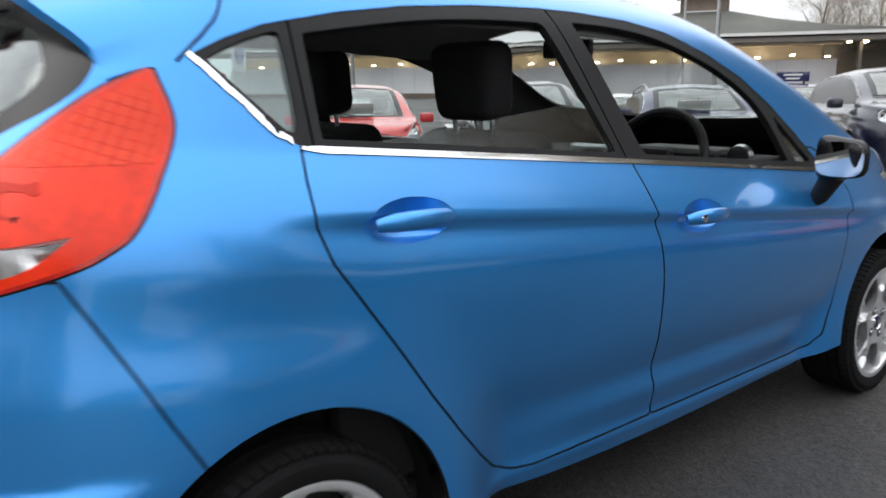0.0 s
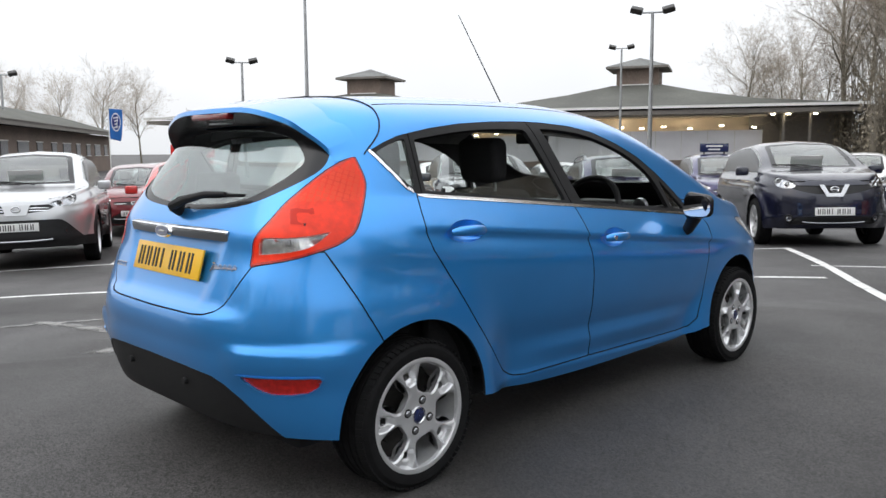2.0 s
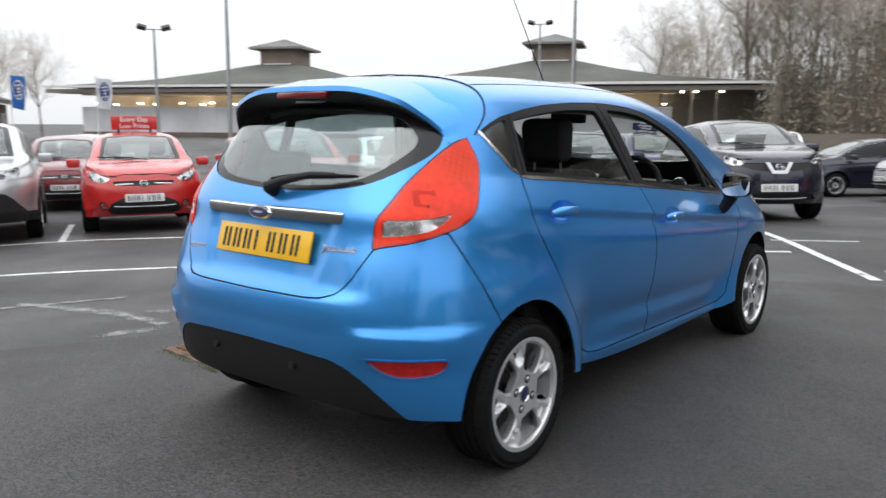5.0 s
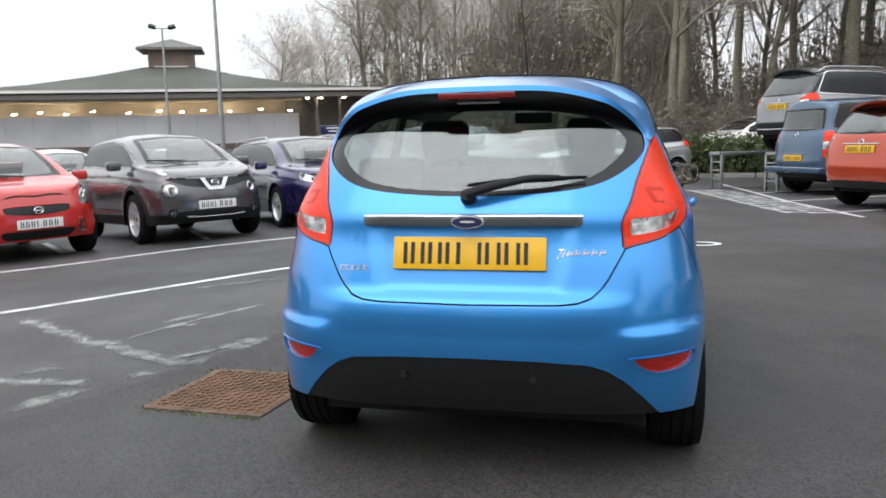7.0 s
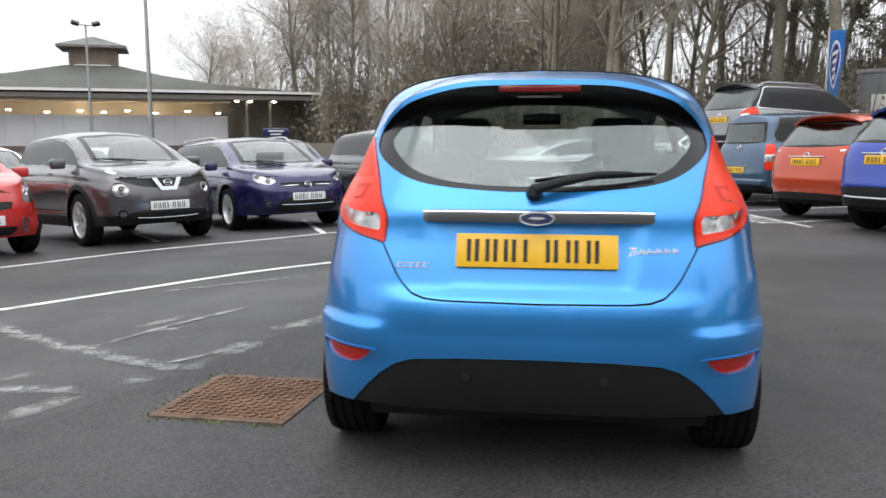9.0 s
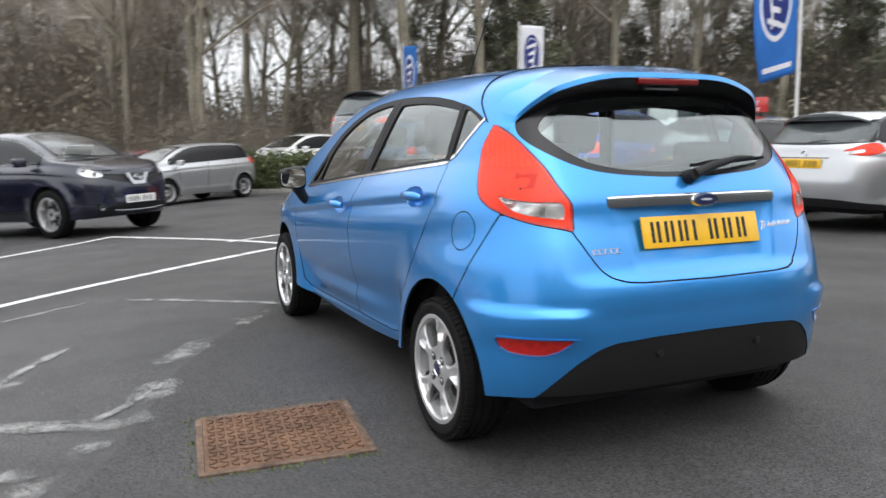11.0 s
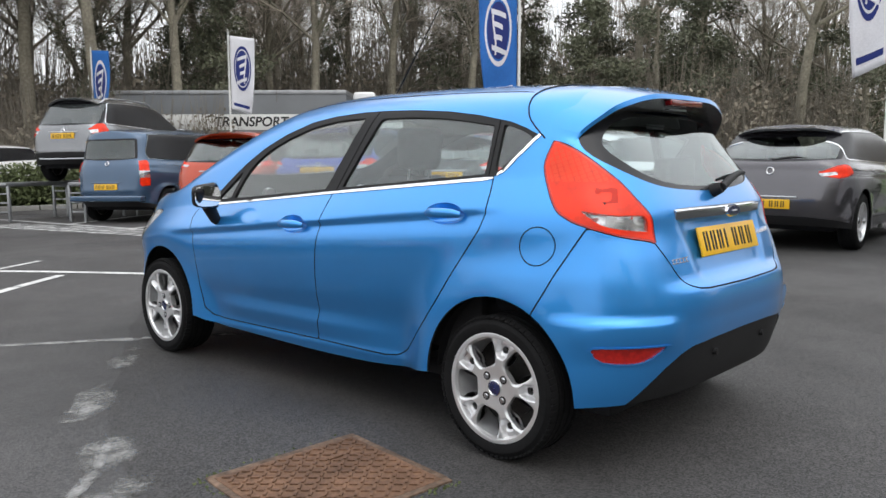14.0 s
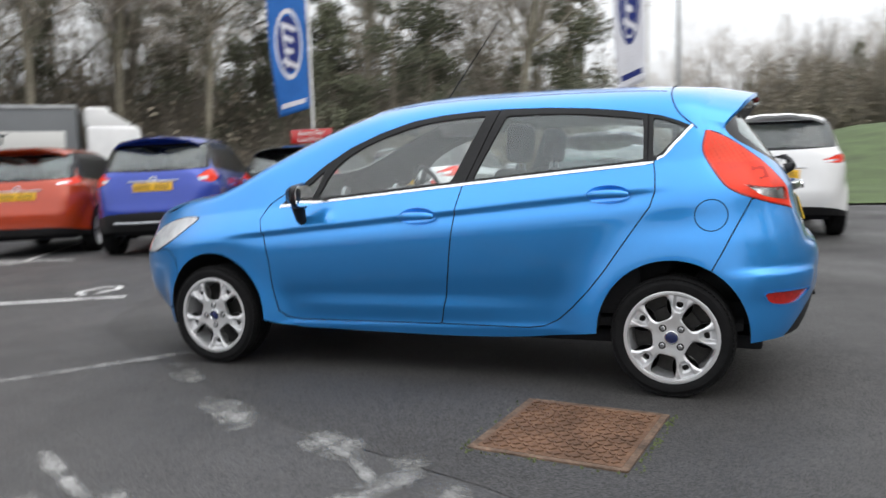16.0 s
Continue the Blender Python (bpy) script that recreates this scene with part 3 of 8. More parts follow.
def wheel(parent, at, right, radius=0.291, rim_r=0.215, width=0.195, spokes=5, fine=True, spin=0.0, alloy="alloy"):
    """A road wheel as a part; its outer face looks to the car's side."""
    hub = new("wheel")
    hub.parent = parent
    hub.matrix_basis = pose(*at, 0, 0, 0 if right else 180) @ pose(0, 0, 0, math.degrees(spin), 0, 0)
    w = width / 2
    R, r = radius, rim_r
    bm = bmesh.new()
    prof = [(-w * 0.8, r - 0.012), (-w * 0.98, r + 0.02), (-w * 1.0, (R + r) / 2), (-w * 0.93, R - 0.018), (-w * 0.8, R - 0.004)]
    for g in (-0.55, -0.2, 0.2, 0.55):
        prof += [(w * (g - 0.06), R), (w * (g - 0.045), R - 0.007), (w * (g + 0.045), R - 0.007), (w * (g + 0.06), R)]
    prof += [(w * 0.8, R - 0.004), (w * 0.93, R - 0.018), (w * 0.985, R - 0.03), (w * 1.0, (R + r) / 2 + 0.006), (w * 1.0, (R + r) / 2),
             (w * 0.985, r + 0.02), (w * 0.95, r + 0.008), (w * 0.86, r - 0.010)]
    lathe(bm, prof, 72 if fine else 32)
    tyre = part("tyre", bm, M["rubber"], hub)
    if fine:
        bm = bmesh.new()
        for k in range(70):
            for sy in (-1, 1):
                t = pose(0, 0, 0, 360 / 70 * (k + .25 * (sy > 0)))
                box(bm, (w * .30, R * .066, .008), (0, 0, 0), 0, 1)
                bmesh.ops.transform(bm, matrix=t @ pose(sy * w * .78, 0, R - .0045, 0, sy * 16, sy * 9), verts=bm.verts[-8:])
        tagged(part("tread", bm, M["rubber"], tyre, flat=True), kind="stuff")
    bm = bmesh.new()
    lathe(bm, [(w * 0.86, r - 0.012), (w * 0.95, r + 0.004), (w * 0.965, r), (w * 0.94, r - 0.012), (w * 0.80, r - 0.018), (-w * 0.7, r - 0.030)], 72 if fine else 32)
    rim = part("rim", bm, M[alloy], hub)
    hx = w * (.84 if fine else .60)
    dish = (lambda q: hx + .006 * smooth(.03, r * .6, q) - .004 * smooth(r * .8, r, q)) if fine else (lambda q: hx + 0.030 * smooth(0.03, r * 0.75, q) - 0.012 * smooth(r * 0.8, r, q))
    s = polar_shell(0.012, r - 0.012, dish, 60 if fine else 10, 360 if fine else 60)

    def holes(v):
        rr, a = np.hypot(v[:, 1], v[:, 2]), np.arctan2(v[:, 1], v[:, 2])
        step = 2 * np.pi / spokes
        k = (a + step / 2) % step - step / 2
        u, t = rr * np.cos(k), rr * np.sin(k)
        if fine:
            big = inside(outline((.40 * r, -.10 * r), (.43 * r, -.19 * r), (.62 * r, -.262 * r), (.83 * r, -.275 * r), (.895 * r, -.22 * r), (.91 * r, 0), (.895 * r, .22 * r), (.83 * r, .275 * r), (.62 * r, .262 * r), (.43 * r, .19 * r), (.40 * r, .10 * r), round_=2), u, t)
            k2 = (a) % step - step / 2
            u2, t2 = rr * np.cos(k2), rr * np.sin(k2)
            small = inside(outline((.665 * r, -.045 * r), (.71 * r, -.075 * r), (.79 * r, -.065 * r), (.79 * r, .065 * r), (.71 * r, .075 * r), (.665 * r, .045 * r), round_=1), u2, t2)
            return np.minimum(big, small)
        return np.maximum(np.abs(t) - (0.06 + 0.35 * (u - 0.3 * r)), np.maximum(0.34 * r - rr, rr - 0.90 * r))
    _, face = s.cut(holes)
    if fine:
        # the sunk hexagons at the forks of the spokes, and the raised edges of the arms
        k2 = np.arctan2(face.v[:, 1], face.v[:, 2]) % (2 * np.pi / spokes) - np.pi / spokes
        rr = np.hypot(face.v[:, 1], face.v[:, 2])
        u2, t2 = rr * np.cos(k2), rr * np.sin(k2)
        d = inside(np.array(((.575 * r, -.065 * r), (.665 * r, -.135 * r), (.90 * r, -.150 * r), (1.1 * r, -.10 * r), (1.1 * r, .10 * r), (.90 * r, .150 * r), (.665 * r, .135 * r), (.575 * r, .065 * r))), u2, t2)
        face.v[:, 0] -= .020 * np.clip(-d / .009, 0, 1)
        # the edges of the arms are bevelled towards the openings
        face.v[:, 0] -= .006 * (1 - smooth(.0, .010, holes(face.v))) * smooth(.36 * r, .5 * r, rr)
        wn2 = np.zeros_like(face.n)
        f3 = np.cross(face.v[face.t[:, 1]] - face.v[face.t[:, 0]], face.v[face.t[:, 2]] - face.v[face.t[:, 0]])
        for c in range(3):
            np.add.at(wn2, face.t[:, c], f3)
        face.n = wn2 / np.maximum(np.linalg.norm(wn2, axis=1, keepdims=True), 1e-12)
    skin("spokes", face, M[alloy], hub, depth=0.034 if fine else 0.02)
    bm = bmesh.new()
    lathe(bm, [(hx + .0055, .0005), (hx + .006, .001), (hx + .006, .018), (hx + .003, .026), (hx - .004, .029)], 32)
    part("hub_cap", bm, M["blue_ink" if fine else "trim"], hub)
    if fine:
        bm = bmesh.new()
        lathe(bm, [(hx - .002, .032), (hx + .005, .031), (hx + .006, .028), (hx + .003, .0262)], 32)
        part("cap_ring", bm, M["chrome"], hub)
        for k in range(4):
            a = math.pi / 2 * k + 0.35
            at_ = (0, .056 * math.cos(a), .056 * math.sin(a))
            ring = bmesh.new()
            lathe(ring, [(hx - .002, .0165), (hx + .0025, .0165), (hx + .003, .001)], 20)
            bmesh.ops.translate(ring, vec=at_, verts=ring.verts)
            part("nut_recess", ring, M["dark_metal"], hub)
            bm = bmesh.new()
            lathe(bm, [(hx - .006, .011), (hx + .005, .011), (hx + .008, .008), (hx + .008, .0005)], 6)
            bmesh.ops.translate(bm, vec=at_, verts=bm.verts)
            part("wheel_nut", bm, M["satin"], hub)
    bm = bmesh.new()
    lathe(bm, [(-w * 0.1, 0.02), (-w * 0.1, r * 0.62), (-w * 0.3, r * 0.62), (-w * 0.3, r - 0.02)], 40)
    part("brake_disc", bm, M["dark_metal"], hub)
    return hub


# ---- the blue hatchback ----
hero_form = Form(
    axle=2.489, wheel=0.291, n=4.6, nf=3.2, low=curve((-.65, .30), (-.40, .285), (-.30, .275), (.30, .300), (.40, .288), (.58, .256), (.80, .238), (1.9, .236), (2.05, .252), (2.16, .280), (2.8, .22), (3.2, .24)),
    belt=curve((-.75, 1.14), (0.085, 1.074), (.99, .994), (1.83, .915), (2.3, .875), (2.8, .82), (3.1, .76), (3.3, .68)),
    roof=curve((-.6, 1.36), (-.3, 1.42), (0, 1.452), (.5, 1.474), (.95, 1.478), (1.35, 1.462), (1.62, 1.42), (1.9, 1.32), (2.2, 1.17), (2.42, 1.04), (2.56, 0.985), (2.8, .95), (3.05, .885), (3.22, .79), (3.34, .70)),
    plan=curve((-.6, .735), (-.17, .768), (.28, .79), (1.0, .816), (1.8, .82), (2.49, .805), (3.0, .77), (3.4, .74)),
    side=curve((.15, .845), (.255, .878), (.283, .889), (.306, .884), (.36, .890), (.43, .905), (.55, .955), (.70, .99), (.80, 1.0), (.86, .985), (.92, .95), (1.0, .89)),
    tail=curve((.18, -.48), (.32, -.565), (.42, -.60), (.55, -.622), (.62, -.618), (.68, -.603), (.72, -.590), (.80, -.560), (.89, -.518), (.96, -.503), (1.01, -.475), (1.33, -.245), (1.42, -.18), (1.5, -.16)),
    nose=curve((.18, 3.12), (.35, 3.27), (.5, 3.30), (.65, 3.29), (.76, 3.26), (.88, 3.2), (1.0, 3.1), (1.5, 3.0)),
    crease=(.93 + .0964 * .283 + .006, -.0964, 0.455, -0.012), flare=.797, trail=.5)

SHELF = curve((.57, 0), (.64, -.010), (.68, -.011), (.72, .016), (.80, .013), (.89, 0))


def hero_dent(X, Y, Z):
    """The recess round the number plate, and the ledge at the bumper's corners."""
    Y = Y + 0.009 * (1 - smooth(.315, .375, np.abs(X) + 0.25 * (.93 - Z))) * smooth(.70, .735, Z) * (1 - smooth(.925, .95, Z)) * (Y < -0.3)
    Y = Y + SHELF(Z) * (1 - smooth(.36, .58, np.abs(X))) * (Y < -0.3)
    psi = np.arctan2(np.abs(X), 0.2 - Y)
    k = smooth(.50, .62, psi) * (1 - smooth(.92, 1.10, psi)) * (Y < 0)
    out = 0.017 * k * (1 - smooth(.578, .606, Z)) * smooth(.43, .560, Z)
    r = np.maximum(np.hypot(X, Y - .2), .05)
    return X * (1 + out / r), .2 + (Y - .2) * (1 + out / r)


hero_form.dent = hero_dent

DOOR_B = [(1.135, .292), (1.10, .42), (1.068, .57), (1.028, .836), (1.003, .98), (.995, 1.06)]
REAR_DOOR = np.array([(.090, 1.09), (.078, 1.02), (.074, .95), (.095, .88), (.16, .788), (.228, .69), (.298, .587), (.375, .49), (.455, .405), (.53, .338), (.60, .303), (.68, .292)] + DOOR_B)
FRONT_DOOR = np.array(DOOR_B[::-1] + [(1.95, .281), (2.03, .288), (2.075, .33), (2.098, .45), (2.105, .62), (2.13, .74), (2.165, .83), (2.13, .905), (2.02, .97)])
DLO = np.array([(-.072, 1.236), (-.01, 1.264), (.066, 1.290), (.231, 1.320), (.40, 1.341), (.60, 1.354), (.80, 1.359), (.95, 1.357), (1.15, 1.345), (1.314, 1.321), (1.50, 1.265), (1.66, 1.198),
                (1.80, 1.113), (1.92, 1.022), (2.03, .925), (2.055, .897), (1.83, .917), (.99, .995), (.13, 1.070), (.085, 1.080), (.045, 1.105)])
CHROME = np.array([(-.072, 1.236), (.045, 1.105), (.085, 1.080), (.13, 1.070), (.99, .995), (1.83, .917), (2.055, .895)])
PANES = {
    "quarter_glass": outline((.096, 1.283), (.096, 1.283), (.093, 1.098), (.075, 1.100), (.045, 1.130), (-.048, 1.230), (-.048, 1.230), (.02, 1.262), round_=2),
    "rear_door_glass": outline((.135, 1.09), (.135, 1.09), (.955, 1.018), (.955, 1.018), (.805, 1.325), (.805, 1.325), (.60, 1.325), (.40, 1.313), (.143, 1.278), (.143, 1.278), round_=2),
    "front_door_glass": outline((1.065, 1.008), (1.065, 1.008), (1.83, .938), (1.83, .938), (1.755, 1.09), (1.62, 1.185), (1.45, 1.253), (1.25, 1.308), (1.05, 1.328), (.915, 1.33), (.915, 1.33), round_=2),
    "front_quarter_glass": outline((1.86, .938), (1.86, .938), (1.99, .925), (1.99, .925), (1.80, 1.085), (1.80, 1.085), round_=2)}
TL = [(.670, .862), (.632, .855), (.634, .885), (.642, .945), (.70, 1.005), (.776, 1.075), (.924, 1.165), (1.035, 1.207), (1.068, 1.215), (1.084, 1.196), (1.115, 1.125), (1.085, 1.04), (1.045, .97), (1.0, .94), (.94, .917), (.797, .882)]
TAIL_LIGHT = eased(*[(0.7 * a, z) for a, z in TL])
TAIL_CLEAR = outline(*[(0.7 * a, z) for a, z in ((.665, .893), (.665, .893), (.665, .948), (.72, .952), (.80, .950), (.945, .968), (.945, .968), (.87, .918), (.78, .902))], round_=2)
FOG = outline(*[(0.7 * a, z) for a, z in ((.60, .503), (.60, .503), (.91, .500), (.91, .500), (.88, .452), (.78, .440), (.69, .445))], round_=1)
REAR_GLASS = eased((0, 1.025), (.20, 1.03), (.36, 1.046), (.46, 1.075), (.54, 1.125), (.575, 1.17), (.57, 1.22), (.54, 1.26), (.44, 1.33), (.25, 1.36), (0, 1.37), (-.3, 1.3), (-.3, 1.05))
REAR_PANE = eased((0, 1.045), (.20, 1.05), (.33, 1.066), (.42, 1.095), (.49, 1.15), (.515, 1.20), (.47, 1.25), (.40, 1.285), (.25, 1.31), (0, 1.318), (-.3, 1.3), (-.3, 1.07))
GATE = np.array([(-.3, .678), (0, .678), (.30, .682), (.36, .687), (.405, .70), (.435, .725), (.458, .755), (.495, .82), (.528, .88), (.54, .95), (.56, 1.05), (.60, 1.17), (.615, 1.22), (.60, 1.32), (.5, 1.6), (-.3, 1.6)])
VALANCE = np.array([(-.3, .497), (0, .497), (.25, .494), (.40, .484), (.46, .462), (.52, .418), (.575, .36), (.64, .28), (.68, .1), (-.3, .1)])
RIGHT = lambda v: -v[:, 0]
LEFT = lambda v: v[:, 0]


def both(*fs):
    return lambda v: np.max([f(v) for f in fs], axis=0)


def halfspace(axis, value, above=True):
    return lambda v: (value - v[:, axis]) if above else (v[:, axis] - value)


def loft(bm, curves, count=48, close=False):
    """A sheet through curves, each a function of -1 to 1 that gives a point."""
    rows = [[bm.verts.new(c(a)) for a in np.linspace(-1, 1, count)] for c in curves]
    for a, b in zip(rows[:-1], rows[1:]):
        for k in range(count - 1):
            bm.faces.new((a[k], a[k + 1], b[k + 1], b[k]))
    if close:
        for k in range(count - 1):
            bm.faces.new((rows[-1][k], rows[-1][k + 1], rows[0][k + 1], rows[0][k]))
        for e in (0, -1):
            bm.faces.new([r[e] for r in rows])
    bmesh.ops.recalc_face_normals(bm, faces=bm.faces)
    return bm


def arch_curve(pts):
    """A curve symmetric about x = 0 through (x, y, z) from the middle out."""
    s = np.linspace(0, 1, len(pts))
    cx, cy, cz = (curve(*zip(s, [p[i] for p in pts])) for i in range(3))
    return lambda a: (math.copysign(float(cx(abs(a))), a), float(cy(abs(a))), float(cz(abs(a))))


def number_plate(parent, m, text, mat, bars=True):
    """A plate 520 x 111 mm facing -y, with its marks as plain bars."""
    bm = bmesh.new()
    box(bm, (.52, .008, .111), (0, 0, 0), .003)
    bmesh.ops.transform(bm, matrix=m, verts=bm.verts)
    pl = part("number_plate", bm, mat, parent)
    for k in range(7):
        x = (-.205, -.145, -.085, -.035, .05, .115, .18)[k]
        for o in ((-.013, .013) if k != 3 else (0,)):
            bm = bmesh.new()
            box(bm, (.0135, .003, .074), (x + o, -.0045, 0), .001, 1)
            bmesh.ops.transform(bm, matrix=m, verts=bm.verts)
            part("plate_mark", bm, M["ink"], pl)
    return pl


def seat(parent, at, w=.5, back_h=.62, head=True, lean=14, head_w=.27, cushion=True, head_y=0.0):
    s = new("seat")
    s.parent = parent
    s.matrix_basis = pose(*at)
    if cushion:
        bm = bmesh.new()
        box(bm, (w, .50, .16), (0, .22, .10), .06, 4)
        part("seat_cushion", bm, M["cloth"], s)
    bm = bmesh.new()
    box(bm, (w, .14, back_h), (0, 0, back_h / 2), .06, 4)
    for v in bm.verts:
        v.co.x *= 1 - .22 * max(0, v.co.z / back_h - .5)
        v.co.y += .03 * math.cos(v.co.x / w * 3.0) * (v.co.y < 0)
    bmesh.ops.transform(bm, matrix=pose(0, 0, .1, lean, 0, 0), verts=bm.verts)
    part("backrest", bm, M["cloth"], s)
    if head:
        top = pose(0, 0, .1, lean, 0, 0) @ Vector((0, 0, back_h))
        for sx in (-.07, .07):
            bm = bmesh.new()
            tube(bm, [top + Vector((sx, 0, -.04)), top + Vector((sx, -.01, .06))], .007, 6)
            part("headrest_post", bm, M["satin"], s)
        bm = bmesh.new()
        box(bm, (head_w, .10, .20), (0, 0, 0), .042, 4)
        for v in bm.verts:
            v.co.x *= 1 - .18 * max(0, -v.co.z / .1) - .10 * max(0, v.co.z / .1) ** 2
        bmesh.ops.transform(bm, matrix=Matrix.Translation(top + Vector((0, head_y - .01, .135))) @ pose(0, 0, 0, 6), verts=bm.verts)
        part("headrest", bm, M["cloth"], s)
    return s


def hatchback():
    car = tagged(new("hatchback_car"), "metallic blue five-door hatchback parked on tarmac with its driver's windows lowered", "car")
    F = hero_form
    s = F.grid((72, 80, 40), (60, 40))
    whole = s
    seams = []

    def seamed(shell, phi, gap=.0028):
        a, rest = shell.cut(lambda v: phi(v) + gap)
        b, rest = rest.cut(lambda v: phi(v) - gap)
        seams.append(b.moved(-.007))
        return a, rest
    # wheel openings
    for yw in (0, F.axle):
        _, s = s.cut(lambda v: np.hypot(v[:, 1] - yw, np.maximum(v[:, 2] - .305, 0) * .985) - .332)
    rear = halfspace(1, .1, False)
    lining = s.cut(both(halfspace(2, 1.30), lambda v: np.abs(v[:, 0]) - .60, halfspace(1, -.05), halfspace(1, 1.60, False)))[0]
    skin("headlining", lining.moved(-.035), M["lining"], car, "pale grey roof lining", .006)
    # lower black valance
    val, s = s.cut(both(region(VALANCE, BACK), rear))
    skin("rear_valance", val.moved(-.004), M["trim"], car, "textured black lower bumper", .01)
    # reflectors in the bumper
    for side, name in ((RIGHT, "rear_reflector"), (LEFT, "rear_reflector")):
        ring, s = s.cut(both(region(FOG, TAIL, .005), rear, side))
        lens, ring = ring.cut(region(FOG, TAIL))
        skin(name, lens.moved(-.006), M["deep_red"], car, "red bumper reflector", .008)
        skin("reflector_lip", ring.moved(.003), M["blue"], car, depth=.01)
    # tail lights
    for side in (RIGHT, LEFT):
        rim, s = s.cut(both(region(TAIL_LIGHT, TAIL, .0035), rear, side))
        lens, rim = rim.cut(region(TAIL_LIGHT, TAIL))
        lens = lens.refined(2)
        clear, lens = lens.cut(region(TAIL_CLEAR, TAIL))
        lens, border = lens.cut(region(TAIL_LIGHT, TAIL, -.006))
        lamp = skin("tail_light", lens.moved(.002), M["red_lens"], car, "tall red tail light with a clear lower section", .02)
        bowl = Shell(clear.v - clear.n * .012, clear.n, clear.t)
        a, z = TAIL(bowl.v)
        bowl.v = bowl.v + clear.n * (.003 * np.sin(a * 70) - .016 * np.exp(-((a - .625) ** 2 + (z - .948) ** 2) / .0004))[:, None]
        skin("reflector_bowl", bowl.renormal(), M["lamp_chrome"], lamp)
        sgn = 1 if side is RIGHT else -1
        for xq, yq, rq in ((.585, -.31, .026), (.54, -.37, .014)):
            q, nrm = whole.touch((sgn * xq, yq, .940 - .012 * (rq < .02)), -.010)
            dish = bmesh.new()
            lathe(dish, [(-.010, .001), (-.008, rq * .5), (.0, rq * .9), (.003, rq), (-.008, rq * 1.02)], 20)
            bmesh.ops.transform(dish, matrix=Matrix.Translation(q) @ nrm.to_track_quat("X", "Z").to_matrix().to_4x4(), verts=dish.verts)
            part("reflector", dish, M["chrome"], lamp)
        skin("reversing_lens", clear.moved(.001), M["clear_lens"], lamp, "clear reversing lamp", .003, False)
        skin("lens_border", border.moved(.0015), M["deep_red"], lamp, depth=.012)
        skin("lamp_seal", rim.moved(-.003), M["gap"], lamp, depth=.01)
        # moulded cells in the upper lens, the bulb holder behind the lower
        cells = lambda v: np.maximum(np.abs((TAIL(v)[0] - .33 * v[:, 2]) % .0215 - .01075), np.abs((v[:, 2] + .35 * TAIL(v)[0]) % .0165 - .00825) * 1.2) - .0082
        ridge = lens.cut(both(lambda v: 1.065 - v[:, 2], region(TAIL_LIGHT, TAIL, -.016), cells))[0]
        skin("lens_moulding", ridge.moved(.0032), M["red_cell"], lamp)
        low = lens.cut(region(np.array(((.552, .994), (.548, 1.042), (.566, 1.045), (.596, 1.040), (.613, 1.046), (.617, 1.026), (.606, 1.024), (.600, 1.030), (.574, 1.031), (.566, 1.026), (.572, 1.002), (.592, .992))), TAIL))[0]
        skin("bulb_holder", low.moved(.0032), M["red_ridge"], lamp)
    # side windows
    top_of = lambda v: .42 - np.abs(v[:, 0])
    for side, key in ((RIGHT, "R"), (LEFT, "L")):
        strip, s = s.cut(both(band(CHROME, SIDE, .0064), top_of, side))
        skin("chrome_strip", strip.moved(.003), M["chrome"], car, "bright chrome window strip", .012, back=M["trim"])
        dlo, s = s.cut(both(region(DLO, SIDE), top_of, side))
        for name, poly in PANES.items():
            pane, dlo = dlo.cut(region(poly, SIDE))
            if key == "R" and name == "front_door_glass":
                continue
            if key == "R" and name == "rear_door_glass":
                pane = pane.cut(lambda v: v[:, 2] - (1.075 + .10 * (v[:, 1] - .2)))[0]
            skin(name, pane.moved(-.009), M["tint" if "rear" in name or name == "quarter_glass" else "glass"], car, depth=.004, shadow=False)
        gapb, dlo = gap_line(dlo, (1.003, .97), (.835, 1.37), SIDE, .0028, side)
        seams.append(gapb.moved(-.01))
        gapb, dlo = gap_line(dlo, (.114, 1.05), (.120, 1.32), SIDE, .0025, side)
        seams.append(gapb.moved(-.01))
        skin("window_frame", dlo.moved(-.002), M["trim"], car, "matt black window frame", .02)
    # windscreen
    TOP = lambda v: (np.abs(v[:, 0]), v[:, 1])
    screen = outline((-.3, 1.60), (-.3, 1.60), (.46, 1.585), (.50, 1.60), (.53, 1.70), (.585, 2.0), (.615, 2.2), (.58, 2.30), (.30, 2.40), (-.3, 2.42), (-.3, 2.42), round_=2)
    ws, s = s.cut(both(region(screen, TOP), halfspace(2, .95)))
    skin("windscreen", ws.moved(-.004), M["glass"], car, depth=.005, shadow=False)
    # tailgate with its window
    rg, s = s.cut(both(region(REAR_GLASS, BACK), halfspace(1, -.02, False)))
    gate, s = seamed(s, both(region(GATE, BACK), halfspace(1, .035, False)))
    upper, lower = seams.pop().cut(halfspace(2, 1.19))
    s = s.joined(upper.moved(.007)).welded()
    seams.append(lower)
    tailgate = skin("tailgate", gate, M["blue"], car, depth=.014, back=M["trim"])
    pane, frit = rg.cut(region(REAR_PANE, BACK))
    skin("rear_window", pane.moved(-.004), M["rear_glass"], tailgate, depth=.004, shadow=False)
    skin("window_surround", frit.moved(-.004), M["gloss_black"], tailgate, "glossy black glass border", .006)
    # fuel flap
    disc = lambda v: np.hypot(v[:, 1] + .165, v[:, 2] - .838) - .069
    flap, s = seamed(s, both(disc, LEFT), .0022)
    skin("fuel_flap", flap, M["blue"], car, "round fuel filler flap", .006)
